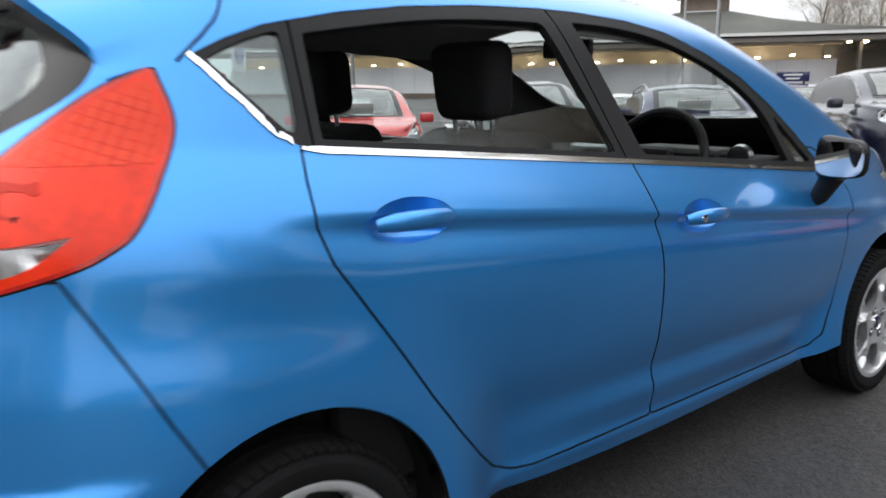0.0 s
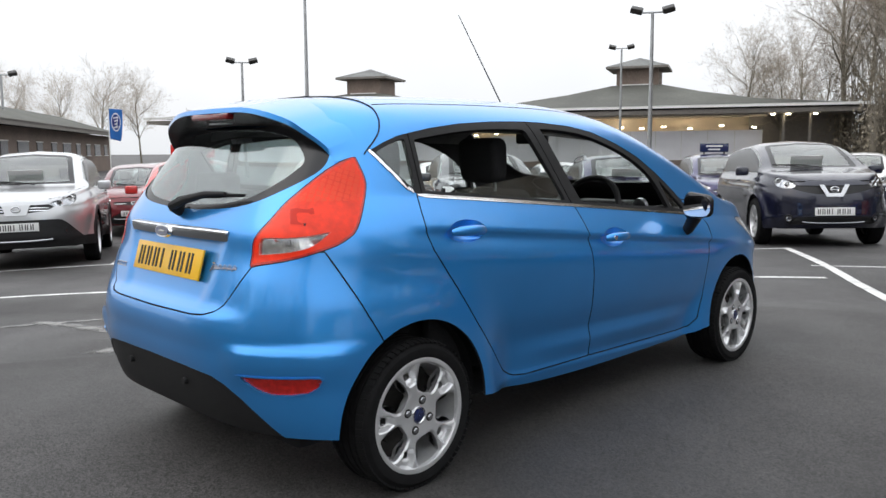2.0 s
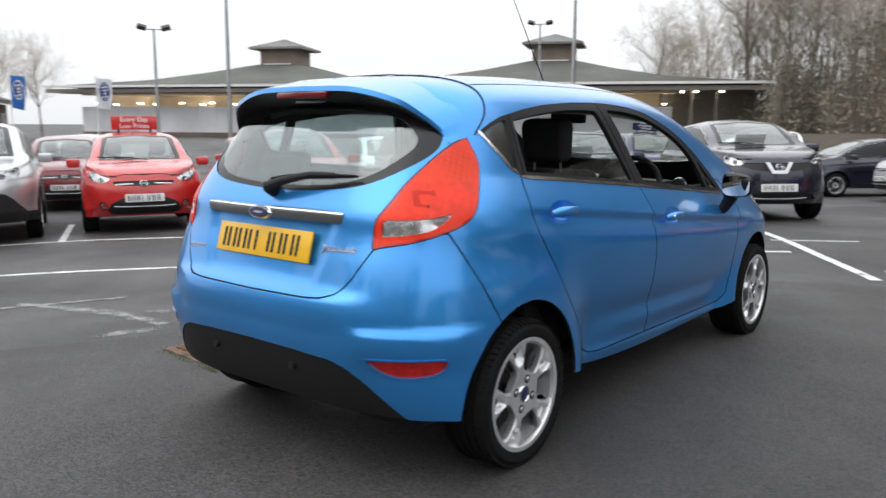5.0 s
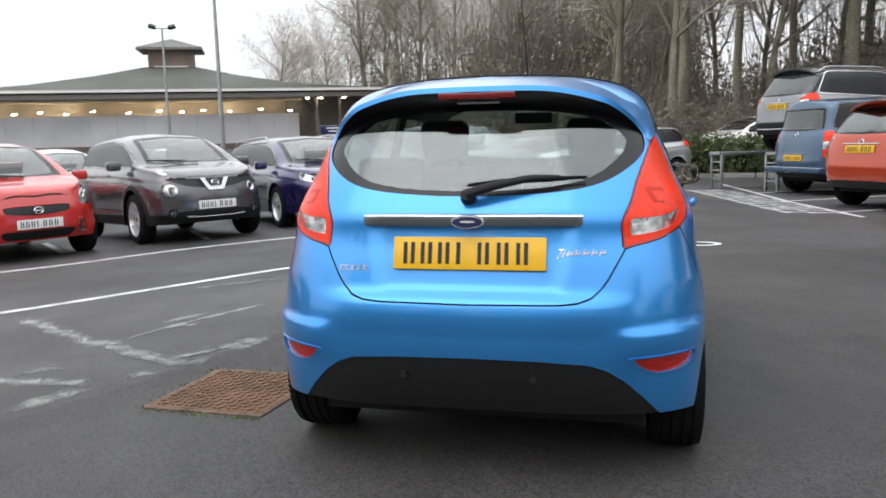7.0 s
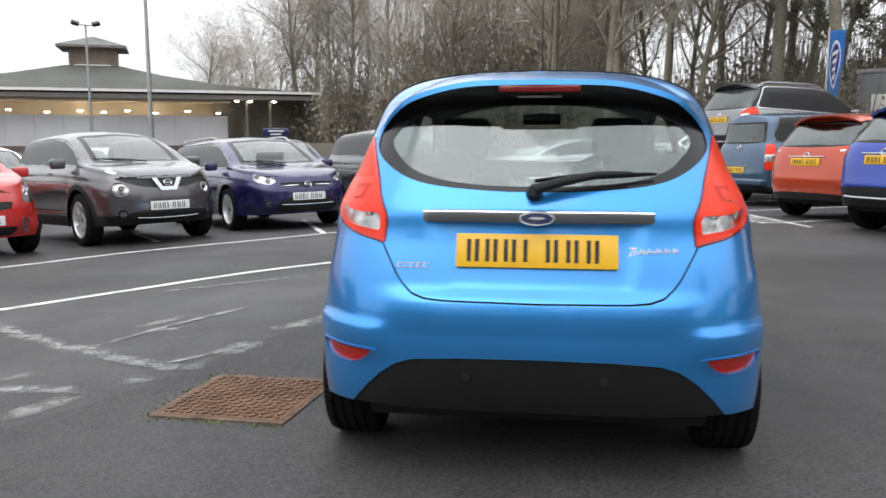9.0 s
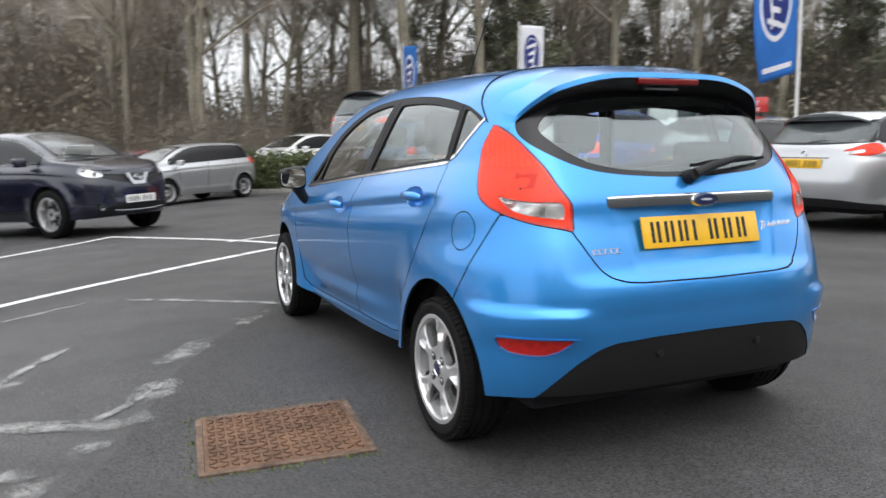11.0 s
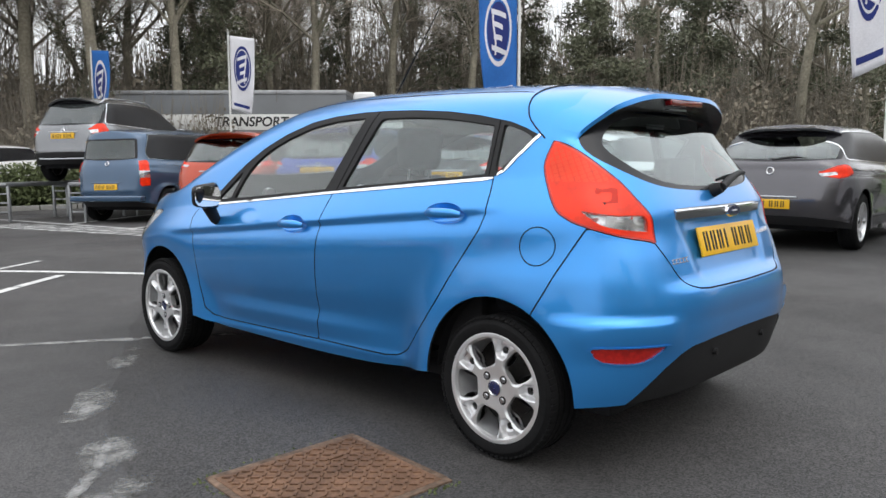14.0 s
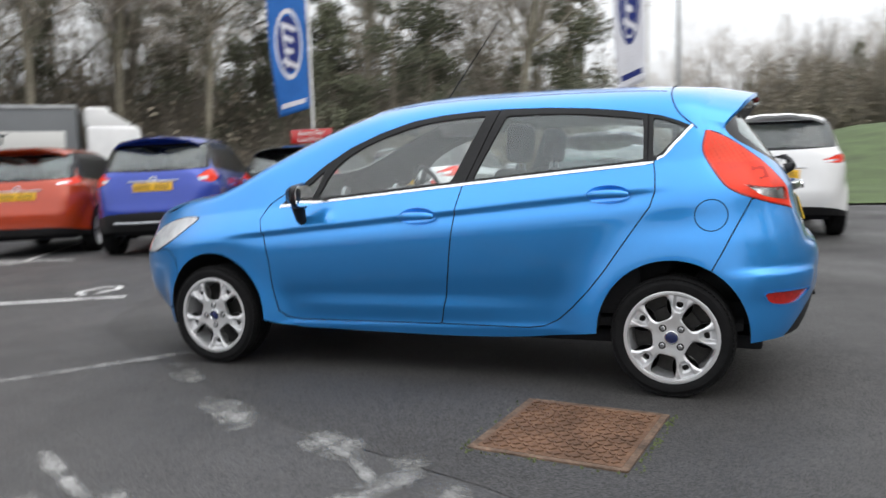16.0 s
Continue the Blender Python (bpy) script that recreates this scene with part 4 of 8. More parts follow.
    # doors
    for side, right in ((RIGHT, True), (LEFT, False)):
        for poly, yh, zh, hx in ((REAR_DOOR, .283, .938, .772), (FRONT_DOOR, 1.222, .845, .812)):
            d, s = seamed(s, both(region(poly, SIDE), side, halfspace(0, .3) if right else halfspace(0, -.3, False)))
            # the hollow behind the handle
            cup = lambda v: np.hypot((v[:, 1] - yh) / 2.35, v[:, 2] - zh + .004) - .043
            bowl, d = d.cut(cup)
            bowl = bowl.refined(2)
            sx = 1 if right else -1
            deep = np.clip(-cup(bowl.v) / .045, 0, 1)
            bowl.v = bowl.v - bowl.n * (.026 * np.sin(deep * np.pi / 2) ** .8)[:, None]
            bowl.renormal()
            door = skin("door", d, M["blue"], car, depth=.02, back=M["trim"])
            skin("handle_recess", bowl, M["blue"], door)
            bm = bmesh.new()
            px = hx + .012
            path = [(px - .022, yh - .088, zh - .004), (px - .004, yh - .06, zh), (px + .006, yh - .02, zh + .001), (px + .007, yh + .02, zh), (px - .002, yh + .06, zh - .002), (px - .022, yh + .088, zh - .007)]
            tube(bm, path, [.012, .018, .0195, .0195, .018, .012], 14)
            for v in bm.verts:
                v.co.x = px + (v.co.x - px) * .75
                v.co.x *= sx
            if not right:
                bmesh.ops.reverse_faces(bm, faces=bm.faces)
            part("door_handle", bm, M["blue"], door)
            if right and yh > 1:
                bm = bmesh.new()
                lathe(bm, [(px + .005, .0105), (px + .016, .0105), (px + .017, .0005)], 16)
                bmesh.ops.translate(bm, vec=(0, yh - .055, zh), verts=bm.verts)
                part("keyhole", bm, M["chrome"], door)
    # bumper seams, bonnet, lamps at the front
    BUMP = np.array([(-.33, .905), (-.25, .752), (-.215, .68), (-.172, .60), (-.12, .50), (.05, .1), (-1, .1), (-1, .905)])
    bumper, s = seamed(s, both(region(BUMP, SIDE), halfspace(1, .2, False)))
    skin("rear_bumper", bumper, M["blue"], car, depth=.012, back=M["trim"])
    HEAD = eased((2.63, .835), (2.80, .828), (3.0, .765), (3.13, .67), (3.10, .625), (2.98, .635), (2.82, .70), (2.70, .775))
    for side in (RIGHT, LEFT):
        lamp, s = seamed(s, both(region(HEAD, SIDE), side, lambda v: .30 - np.abs(v[:, 0])))
        skin("headlight", lamp.moved(.002), M["lens_white"], car, "clear swept-back headlight", .01)
    BONNET = outline((-.3, 2.44), (-.3, 2.44), (.56, 2.32), (.63, 2.36), (.625, 2.7), (.57, 2.98), (.35, 3.14), (-.3, 3.18), (-.3, 3.18), round_=2)
    hood, s = seamed(s, both(region(BONNET, TOP), halfspace(2, .68)))
    skin("bonnet", hood, M["blue"], car, depth=.012, back=M["trim"])
    grille, s = s.cut(both(region(outline((-.3, .27), (-.3, .27), (.42, .28), (.52, .36), (.40, .50), (-.3, .52), (-.3, .52), round_=2), BACK), halfspace(1, 2.9)))
    skin("front_grille", grille.moved(-.015), M["trim"], car, "black front air intake", .01)
    FB = np.array([(2.77, .60), (2.86, .66), (2.98, .63), (3.12, .62), (3.9, .62), (3.9, .1), (2.7, .1), (2.75, .45)])
    fbump, s = seamed(s, both(region(FB, SIDE), halfspace(1, 2.55)))
    skin("front_bumper", fbump, M["blue"], car, depth=.012, back=M["trim"])
    # roof ditches and sill line
    for sx in (1, -1):
        ditch, s = gap_line(s, (sx * .487, .05), (sx * .457, 1.5), lambda v: (v[:, 0], v[:, 1]), .005, halfspace(2, 1.34))
        seams.append(ditch.moved(-.006))
    skin("body", s, M["blue"], car, depth=.012, back=M["trim"])
    allseams = seams[0].joined(*seams[1:])
    tagged(skin("panel_gap", allseams, M["gap"], car), "dark panel gaps", kind="stuff")

    # spoiler over the rear window
    t_root = arch_curve([(0, .03, 1.458), (.25, .03, 1.452), (.42, .03, 1.417), (.50, .03, 1.365), (.56, .0, 1.29), (.60, -.09, 1.215)])
    t_mid = arch_curve([(0, -.17, 1.437), (.25, -.16, 1.430), (.43, -.14, 1.387), (.515, -.12, 1.335), (.568, -.12, 1.268), (.597, -.15, 1.205)])
    t_lip = arch_curve([(0, -.345, 1.398), (.25, -.335, 1.392), (.43, -.30, 1.352), (.51, -.265, 1.305), (.562, -.215, 1.25), (.592, -.19, 1.195)])
    t_low = arch_curve([(0, -.350, 1.380), (.25, -.340, 1.374), (.425, -.305, 1.335), (.502, -.268, 1.292), (.556, -.22, 1.24), (.586, -.195, 1.188)])
    base = whole

    def settled(c, all_=0):
        def at(a):
            p = c(a)
            k = 1.0 if all_ == 1 else float(smooth(.42, .72, abs(a))) if all_ == 2 else float(smooth(.84, 1.0, abs(a)))
            q = base.touch(p, -.004 if all_ == 1 else .003)[0] if k else Vector(p)
            return Vector(p).lerp(q, k)
        return at
    t_root = settled(t_root, 1)
    t_mid, t_lip, t_low = settled(t_mid, 2), settled(t_lip), settled(t_low)
    bm = loft(bmesh.new(), [t_root, t_mid, t_lip, t_low], 64)
    spoiler = part("spoiler", bm, M["blue"], tailgate)
    bm = bmesh.new()
    tube(bm, [base.touch(t_root(a), .0012)[0] for a in np.linspace(-1, 1, 90)], .003, 6)
    part("spoiler_seam", bm, M["gap"], spoiler)
    b1 = arch_curve([(0, -.336, 1.374), (.25, -.326, 1.368), (.415, -.29, 1.328), (.49, -.256, 1.287), (.545, -.21, 1.236), (.58, -.19, 1.186)])
    b2 = arch_curve([(0, -.25, 1.335), (.25, -.24, 1.325), (.38, -.21, 1.295), (.45, -.18, 1.255), (.52, -.17, 1.215), (.57, -.18, 1.175)])
    bm = loft(bmesh.new(), [t_low, b1, b2], 64)
    part("spoiler_underside", bm, M["gloss_black"], spoiler, "glossy black underside")
    bm = bmesh.new()
    box(bm, (.275, .03, .024), (0, -.336, 1.366), .008, 3)
    part("brake_light", bm, M["dark_red"], spoiler, "unlit high-level brake light")
    bm = bmesh.new()
    box(bm, (.15, .02, .006), (0, -.30, 1.342), .002, 2)
    part("washer_jet", bm, M["satin"], spoiler)

    # tailgate fittings
    number_plate(tailgate, pose(0, -.542, .839, -16), "", M["plate_yellow"])
    bm = bmesh.new()
    bar = arch_curve([(0, -.534, .948), (.2, -.526, .948), (.34, -.502, .945), (.375, -.488, .943)])
    c = [lambda a, dy=dy, dz=dz: (bar(a)[0], bar(a)[1] + dy, bar(a)[2] + dz) for dy, dz in ((.01, .022), (-.012, .018), (-.016, .004), (-.012, -.016), (.01, -.020))]
    loft(bm, c, 40, True)
    strip = part("tailgate_bar", bm, M["bar_satin"], tailgate, "satin metal bar above the plate")
    bm = bmesh.new()
    c = [lambda a, dy=dy, dz=dz: (bar(a)[0], bar(a)[1] + dy, bar(a)[2] + dz) for dy, dz in ((-.010, .0205), (-.0165, .016), (-.0165, .011), (-.012, .010))]
    loft(bm, c, 40, True)
    part("bar_highlight", bm, M["chrome"], strip)
    for rad, mat, out, nm in (((.060, .0245), "chrome", 0, "badge_ring"), ((.054, .0195), "blue_ink", .003, "badge")):
        bm = bmesh.new()
        bmesh.ops.create_cone(bm, cap_ends=True, segments=40, radius1=1, radius2=.93, depth=.010)
        bmesh.ops.transform(bm, matrix=pose(0, -.553 - out, .946, 90 - 8) @ Matrix.Diagonal((rad[0], rad[1], 1, 1)), verts=bm.verts)
        part(nm, bm, M[mat], tailgate, "oval blue badge with a bright rim" if nm == "badge" else "")
    bm = bmesh.new()
    bmesh.ops.create_cone(bm, cap_ends=True, segments=8, radius1=.018, radius2=.016, depth=.002)
    bmesh.ops.transform(bm, matrix=pose(0, -.5625, .9475, 90 - 8) @ Matrix.Diagonal((1.5, .22, 1, 1)), verts=bm.verts)
    part("badge_mark", bm, M["silver_print"], tailgate)
    # bright model scripts as bars
    for x0, n, size, z in ((-.405, 5, .021, .785), (.375, 6, .026, .842)):
        for k in range(n):
            h = size * (1.45 if (n == 6 and k == 0) else 1)
            x = x0 + (k - n / 2 + .5) * size * 1.06
            q, nrm = whole.touch((x, -.54, z + (.002 * k if n == 6 else 0)), .0015)
            m = Matrix.Translation(q) @ nrm.to_track_quat("-Y", "Z").to_matrix().to_4x4()
            bm = bmesh.new()
            if n == 6:
                for o in (-.22, .22):
                    box(bm, (size * .17, .004, h * (.95 if o < 0 else .6)), (o * size, 0, 0), .001, 1, pose(0, 0, 0, 0, 24, 0))
                box(bm, (size * .9, .004, h * .15), (0, 0, h * (.42 if k == 0 else -.10)), .001, 1)
            else:
                for o in (-.36, .36):
                    box(bm, (size * .85, .004, h * .16), (0, 0, h * o), .001, 1)
                box(bm, (size * .2, .004, h * .8), (-size * .3, 0, 0), .001, 1)
            bmesh.ops.transform(bm, matrix=m, verts=bm.verts)
            part("badge_letter", bm, M["badge"], tailgate)
    # wiper
    bm = bmesh.new()
    bmesh.ops.create_cone(bm, cap_ends=True, segments=20, radius1=.028, radius2=.02, depth=.04, matrix=pose(-.01, -.492, 1.028, 70))
    wip = part("wiper_boss", bm, M["trim"], tailgate)
    bm = bmesh.new()
    tube(bm, [(-.01, -.51, 1.035), (.08, -.50, 1.062), (.20, -.482, 1.085), (.30, -.462, 1.088)], [.018, .016, .012, .008], 10)
    part("wiper_arm", bm, M["trim"], wip)
    bm = bmesh.new()
    tube(bm, [(-.01, -.487, 1.063), (.10, -.482, 1.075), (.25, -.464, 1.080), (.385, -.436, 1.085)], [.006, .009, .009, .005], 8)
    part("wiper_blade", bm, M["rubber"], wip)
    # parking sensors, washer
    for x, y, z, mat in ((-.60, -.495, .415, "blue"), (.60, -.495, .415, "blue"), (-.22, -.603, .43, "trim"), (.22, -.603, .43, "trim")):
        bm = bmesh.new()
        rot = pose(x, y, z, 90, 0, math.degrees(math.atan2(x * 1.1 * (abs(x) > .4), -y)))
        bmesh.ops.create_cone(bm, cap_ends=True, segments=20, radius1=.014, radius2=.012, depth=.016, matrix=rot)
        part("parking_sensor", bm, M[mat], car)
    # mirrors
    for sx in (1, -1):
        bm = bmesh.new()
        box(bm, (.168, .10, .132), (0, 0, 0), .046, 5)
        for v in bm.verts:
            f = smooth(-.035, .05, v.co.y)
            v.co.x = v.co.x * (1 - .42 * f) - sx * .022 * f
            v.co.z = v.co.z * (1 - .45 * f) * (1 - .16 * sx * v.co.x / .08) + .006 * f
        bmesh.ops.transform(bm, matrix=pose(sx * .880, 1.868, .955, 0, 0, sx * -4), verts=bm.verts)
        mir = part("door_mirror", bm, M["gloss_black"], car, "glossy black door mirror")
        bm = bmesh.new()
        bmesh.ops.create_cone(bm, cap_ends=True, segments=32, radius1=.5, radius2=.49, depth=.006)
        for v in bm.verts:
            for i in (0, 1):
                v.co[i] = math.copysign(abs(v.co[i] * 2) ** .6 / 2, v.co[i])
        bmesh.ops.transform(bm, matrix=pose(sx * .881, 1.8165, .955, 87, 0, 4 if sx > 0 else -6) @ Matrix.Diagonal((.140, .106, 1, 1)), verts=bm.verts)
        part("mirror_glass", bm, M["mirror"], mir)
        bm = bmesh.new()
        tube(bm, [(sx * .755, 1.89, .79), (sx * .80, 1.885, .83), (sx * .845, 1.875, .905)], [.016, .028, .036], 12)
        part("mirror_arm", bm, M["trim"], mir)
    # aerial
    bm = bmesh.new()
    tube(bm, [(0, 1.36, 1.455), (0, 1.34, 1.478)], [.022, .012], 12)
    aerial = part("aerial_base", bm, M["trim"], car)
    bm = bmesh.new()
    tube(bm, [(0, 1.345, 1.475), (0, 1.02, 1.90)], [.0035, .002], 6)
    part("aerial_rod", bm, M["trim"], aerial)
    # wheels, arches, underside
    for yw in (0, F.axle):
        for sx in (1, -1):
            wheel(car, (sx * .704, yw, .292), sx > 0, .272, .207, spin=.4 + .9 * (yw > 0) + .5 * (sx > 0))
            bm = bmesh.new()
            prof = [(.40, .345), (.735, .345)]
            lathe(bm, prof, 40)
            bmesh.ops.delete(bm, geom=[v for v in bm.verts if v.co.z < -.04], context="VERTS")
            bmesh.ops.transform(bm, matrix=Matrix.Translation((0, yw, .305)) @ Matrix.Diagonal((sx, 1, 1, 1)), verts=bm.verts)
            part("arch_liner", bm, M["gap"], car)
    # near-black box, set low and long to keep sky light off the ground beneath
    bm = bmesh.new()
    box(bm, (1.18, 3.3, .07), (0, 1.27, .245), .02)
    part("underbody", bm, M["gap"], car)
    bm = bmesh.new()
    box(bm, (1.06, .5, .12), (0, -.26, .37), .04)
    part("rear_axle_housing", bm, M["gap"], car)

    # inside
    bm = bmesh.new()
    box(bm, (1.36, 2.6, .04), (0, 1.0, .33), .01)
    part("cabin_floor", bm, M["cloth"], car)
    for sx in (1, -1):
        seat(car, (sx * .36, .98, .38), .50, .60, True, 16, .25)
        bm = bmesh.new()
        box(bm, (.05, 1.8, .58), (sx * .66, 1.05, .66), .02)
        part("door_lining", bm, M["cloth"], car)
    bench = seat(car, (0, .12, .42), 1.22, .52, False, 22)
    for x in (-.38, .38):
        bm = bmesh.new()
        box(bm, (.26, .09, .15), (x, -.23, .65), .035, 4)
        part("headrest", bm, M["cloth"], bench)
    bm = bmesh.new()
    box(bm, (1.28, .30, .03), (0, -.22, .985), .01)
    part("parcel_shelf", bm, M["cloth"], car)
    bm = bmesh.new()
    box(bm, (1.36, .50, .18), (0, 2.0, .83), .06, 4)
    box(bm, (.36, .16, .10), (.36, 1.80, .92), .04, 3)
    dash = part("dashboard", bm, M["trim"], car)
    bm = bmesh.new()
    box(bm, (.20, .03, .09), (.02, 1.72, .92), .02, 3)
    part("radio_panel", bm, M["satin"], dash)
    for x in (-.55, .10, .60):
        bm = bmesh.new()
        bmesh.ops.create_cone(bm, cap_ends=True, segments=24, radius1=.045, radius2=.04, depth=.02, matrix=pose(x, 1.745, .945, 90))
        part("air_vent", bm, M["satin"], dash)
    bm = bmesh.new()
    n = 40
    m = pose(.36, 1.62, .92, 66)
    ringp = [m @ Vector((.185 * math.cos(2 * math.pi * k / n), .185 * math.sin(2 * math.pi * k / n), 0)) for k in range(n + 1)]
    tube(bm, ringp, .016, 8, False)
    for a in (0, math.pi, -math.pi / 2):
        tube(bm, [m @ Vector((.18 * math.cos(a), .18 * math.sin(a), 0)), m @ Vector((.05 * math.cos(a), .05 * math.sin(a), -.02))], .014, 8)
    steer = part("steering_wheel", bm, M["trim"], car)
    bm = bmesh.new()
    box(bm, (.13, .11, .04), (0, 0, 0), .02, 3, m)
    part("wheel_boss", bm, M["trim"], steer)
    bm = bmesh.new()
    box(bm, (.22, .03, .065), (0, 1.60, 1.305), .015, 3)
    part("interior_mirror", bm, M["trim"], car)
    return car


hatchback()
# ---- the other parked cars ----
SECTION = curve((.12, .84), (.24, .90), (.30, .925), (.40, .94), (.55, .97), (.70, .995), (.80, 1.0), (.87, .985), (.93, .955), (1.0, .90))


def lamp_unit(name, shell, car, spread=(.30, .66), r=.034):
    """A lamp: a sunk reflector bowl, round reflectors in it and a clear cover."""
    if not len(shell.t):
        return
    x = np.abs(shell.v[:, 0])
    lamp = skin(name, shell.moved(-.028), M["lamp_bowl"], car)
    order = np.argsort(x)
    for f in spread:
        k = order[int(f * (len(order) - 1))]
        near = np.abs(x - x[k]) < .02
        c = shell.v[near].mean(0)
        n = Vector(shell.n[k] + np.array((0, .6, 0))).normalized()
        bm = bmesh.new()
        lathe(bm, [(-.020, r * .3), (-.008, r * .8), (.0, r), (-.004, r * 1.18), (-.02, r * 1.2)], 18)
        bmesh.ops.transform(bm, matrix=Matrix.Translation(Vector(c) - n * .006) @ n.to_track_quat("X", "Z").to_matrix().to_4x4(), verts=bm.verts)
        part("reflector", bm, M["chrome"], lamp)
        bm = bmesh.new()
        bmesh.ops.create_uvsphere(bm, u_segments=10, v_segments=6, radius=r * .45)
        bmesh.ops.translate(bm, vec=Vector(c) - n * .018, verts=bm.verts)
        part("bulb", bm, M["dark_metal"], lamp)
    skin("lens", shell.moved(.002), M["clear_lens"], lamp, "", .003, False)


def stand_out(shell, x, y, z, d=.0, upright=False):
    """A place on the skin, with -y turned outwards."""
    q, n = shell.touch((x, y, z), d)
    if upright:
        n = Vector((n.x, n.y, n.z * .3)).normalized()
    return Matrix.Translation(q) @ n.to_track_quat("-Y", "Z").to_matrix().to_4x4()


def front_end(car, F, whole, s, face, E, AX, W, hood, low, pm, round_lamps, clad):
    """Grilles, lamps, badge and plate of a car's nose; gives back the rest of the skin."""
    AF = lambda v: .7 * np.arctan2(np.abs(v[:, 0]), v[:, 1] - (E - .85))
    FR = lambda v: (np.abs(v[:, 0]), v[:, 2])
    ahead = lambda v: AX + .1 - v[:, 1]
    AZ = lambda v: (AF(v), v[:, 2])
    zz = hood - .225
    shapes = {"shield": ((.33, -.035), (.34, .015), (.50, .050), (.66, .115), (.74, .125), (.70, .04), (.58, -.03), (.46, -.055)),
              "slot": ((.42, -.10), (.43, -.03), (.52, .06), (.63, .13), (.72, .15), (.71, .02), (.64, -.09), (.52, -.13)),
              "v": ((.40, -.01), (.42, .03), (.53, .065), (.66, .12), (.72, .11), (.68, .02), (.56, -.045), (.46, -.05)),
              "hex": ((.38, -.03), (.40, .03), (.53, .055), (.66, .12), (.74, .13), (.70, .03), (.58, -.035), (.46, -.06))}
    for sd in (RIGHT, LEFT):
        if round_lamps:
            px, pz = W * .325, hood - .33
            fl, s = s.cut(both(sd, lambda v: np.hypot(np.abs(v[:, 0]) - px, v[:, 2] - pz) - .092, ahead))
            lamp_unit("headlight", fl, car, (.5,), .058)
            slim, s = s.cut(both(sd, region(outline((.50, hood - .13), (.56, hood - .10), (.72, hood - .015), (.70, hood - .07), (.60, hood - .13), round_=1), AZ), lambda v: AX - v[:, 1]))
            if len(slim.t):
                skin("indicator_light", slim.moved(.003), M["lamp_bowl"], car, "", .008)
        else:
            fl, s = s.cut(both(sd, region(outline(*[(a, zz + z) for a, z in shapes[face]], round_=2), AZ), ahead))
            lamp_unit("headlight", fl, car)
    gz_ = hood - .29 if not round_lamps else hood - .25
    top = {"shield": ((-.3, .05), (.30, .045), (.47, .06), (.47, .02), (.30, -.055), (-.3, -.06)), "slot": ((-.3, -.02), (.36, -.02), (.39, -.045), (.34, -.125), (-.3, -.14)),
           "v": ((-.3, .05), (.40, .05), (.60, .075), (.60, .045), (.42, -.03), (.20, -.075), (-.3, -.075)), "hex": ((-.3, .03), (.40, .03), (.42, .01), (.36, -.035), (-.3, -.045))}[face]
    up, s = s.cut(both(region(outline(*[(x, gz_ + z) for x, z in top], round_=1), FR), ahead))
    skin("grille", up.moved(-.014), M["grille"], car, "", .01)
    bot = {"shield": ((-.3, .66), (.52, .66), (.60, .60), (.80, .36), (.80, low + .10), (-.3, low + .10)), "slot": ((-.3, .375), (.40, .375), (.43, .34), (.36, .27), (-.3, .26)),
           "v": ((-.3, .43), (.44, .43), (.56, .40), (.60, .33), (.50, low + .08), (-.3, low + .08)), "hex": ((-.3, .50), (.30, .50), (.44, .43), (.50, .33), (.42, .27), (-.3, .27))}[face]
    lo, s = s.cut(both(region(np.array(bot), FR), ahead))
    skin("lower_grille", lo.moved(-.010 if face != "shield" else .004), M["trim" if face == "shield" else "grille"], car, "", .012)
    bars = {"shield": (.016, -.022), "slot": (), "v": (), "hex": (-.005,)}[face]
    for dz in bars:
        for sx in (-1, 1):
            bm = bmesh.new()
            tube(bm, [whole.touch((sx * x, E, gz_ + dz + .03 * x * x), -.002)[0] for x in (.14, .22, .30, .40)], [.007, .010, .009, .005], 6)
            part("grille_bar", bm, M["chrome"], car)
    if face in ("shield", "hex", "v"):
        bm = bmesh.new()
        zb = {"shield": .385, "hex": .38, "v": .32}[face]
        tube(bm, [whole.touch((x, E, zb), .008)[0] for x in np.linspace(-.42, .42, 9)], .012 if face == "shield" else .007, 6)
        part("bumper_strip", bm, M["satin"], car)
    m = stand_out(whole, 0, E, gz_ - (.085 if face == "slot" else .01), .004)
    if face == "v":
        bm = bmesh.new()
        prism(bm, [(-.20, .075), (-.135, .075), (-.075, -.045), (.075, -.045), (.135, .075), (.20, .075), (.105, -.095), (-.105, -.095)], .03, m @ Matrix.Translation((0, -.016, 0)))
        part("badge_surround", bm, M["badge"], car, "bright V-shaped grille surround")
    if face == "shield":
        bm = bmesh.new()
        prism(bm, [(-.17, .065), (.17, .065), (.12, -.075), (-.12, -.075)], .03, m @ Matrix.Translation((0, -.012, 0)))
        part("badge_surround", bm, pm, car)
    bm = bmesh.new()
    lathe(bm, [(-.004, .032), (.010, .036), (.016, .044), (.010, .052), (-.004, .054)], 28)
    bmesh.ops.transform(bm, matrix=m @ Matrix.Translation((0, -.014, .005)) @ pose(0, 0, 0, 0, 0, -90) @ Matrix.Diagonal((1, 1.15, .85, 1)), verts=bm.verts)
    ring = part("badge_ring", bm, M["badge"], car)
    bm = bmesh.new()
    box(bm, (.09, .012, .014), (0, 0, 0), .003, 1)
    bmesh.ops.transform(bm, matrix=m @ Matrix.Translation((0, -.018, .005)), verts=bm.verts)
    part("badge_bar", bm, M["badge"], ring)
    zp = {"shield": .57, "slot": .455, "v": .50, "hex": .50}[face]
    number_plate(car, stand_out(whole, 0, E, zp, .016, True), "", M["plate_white"])
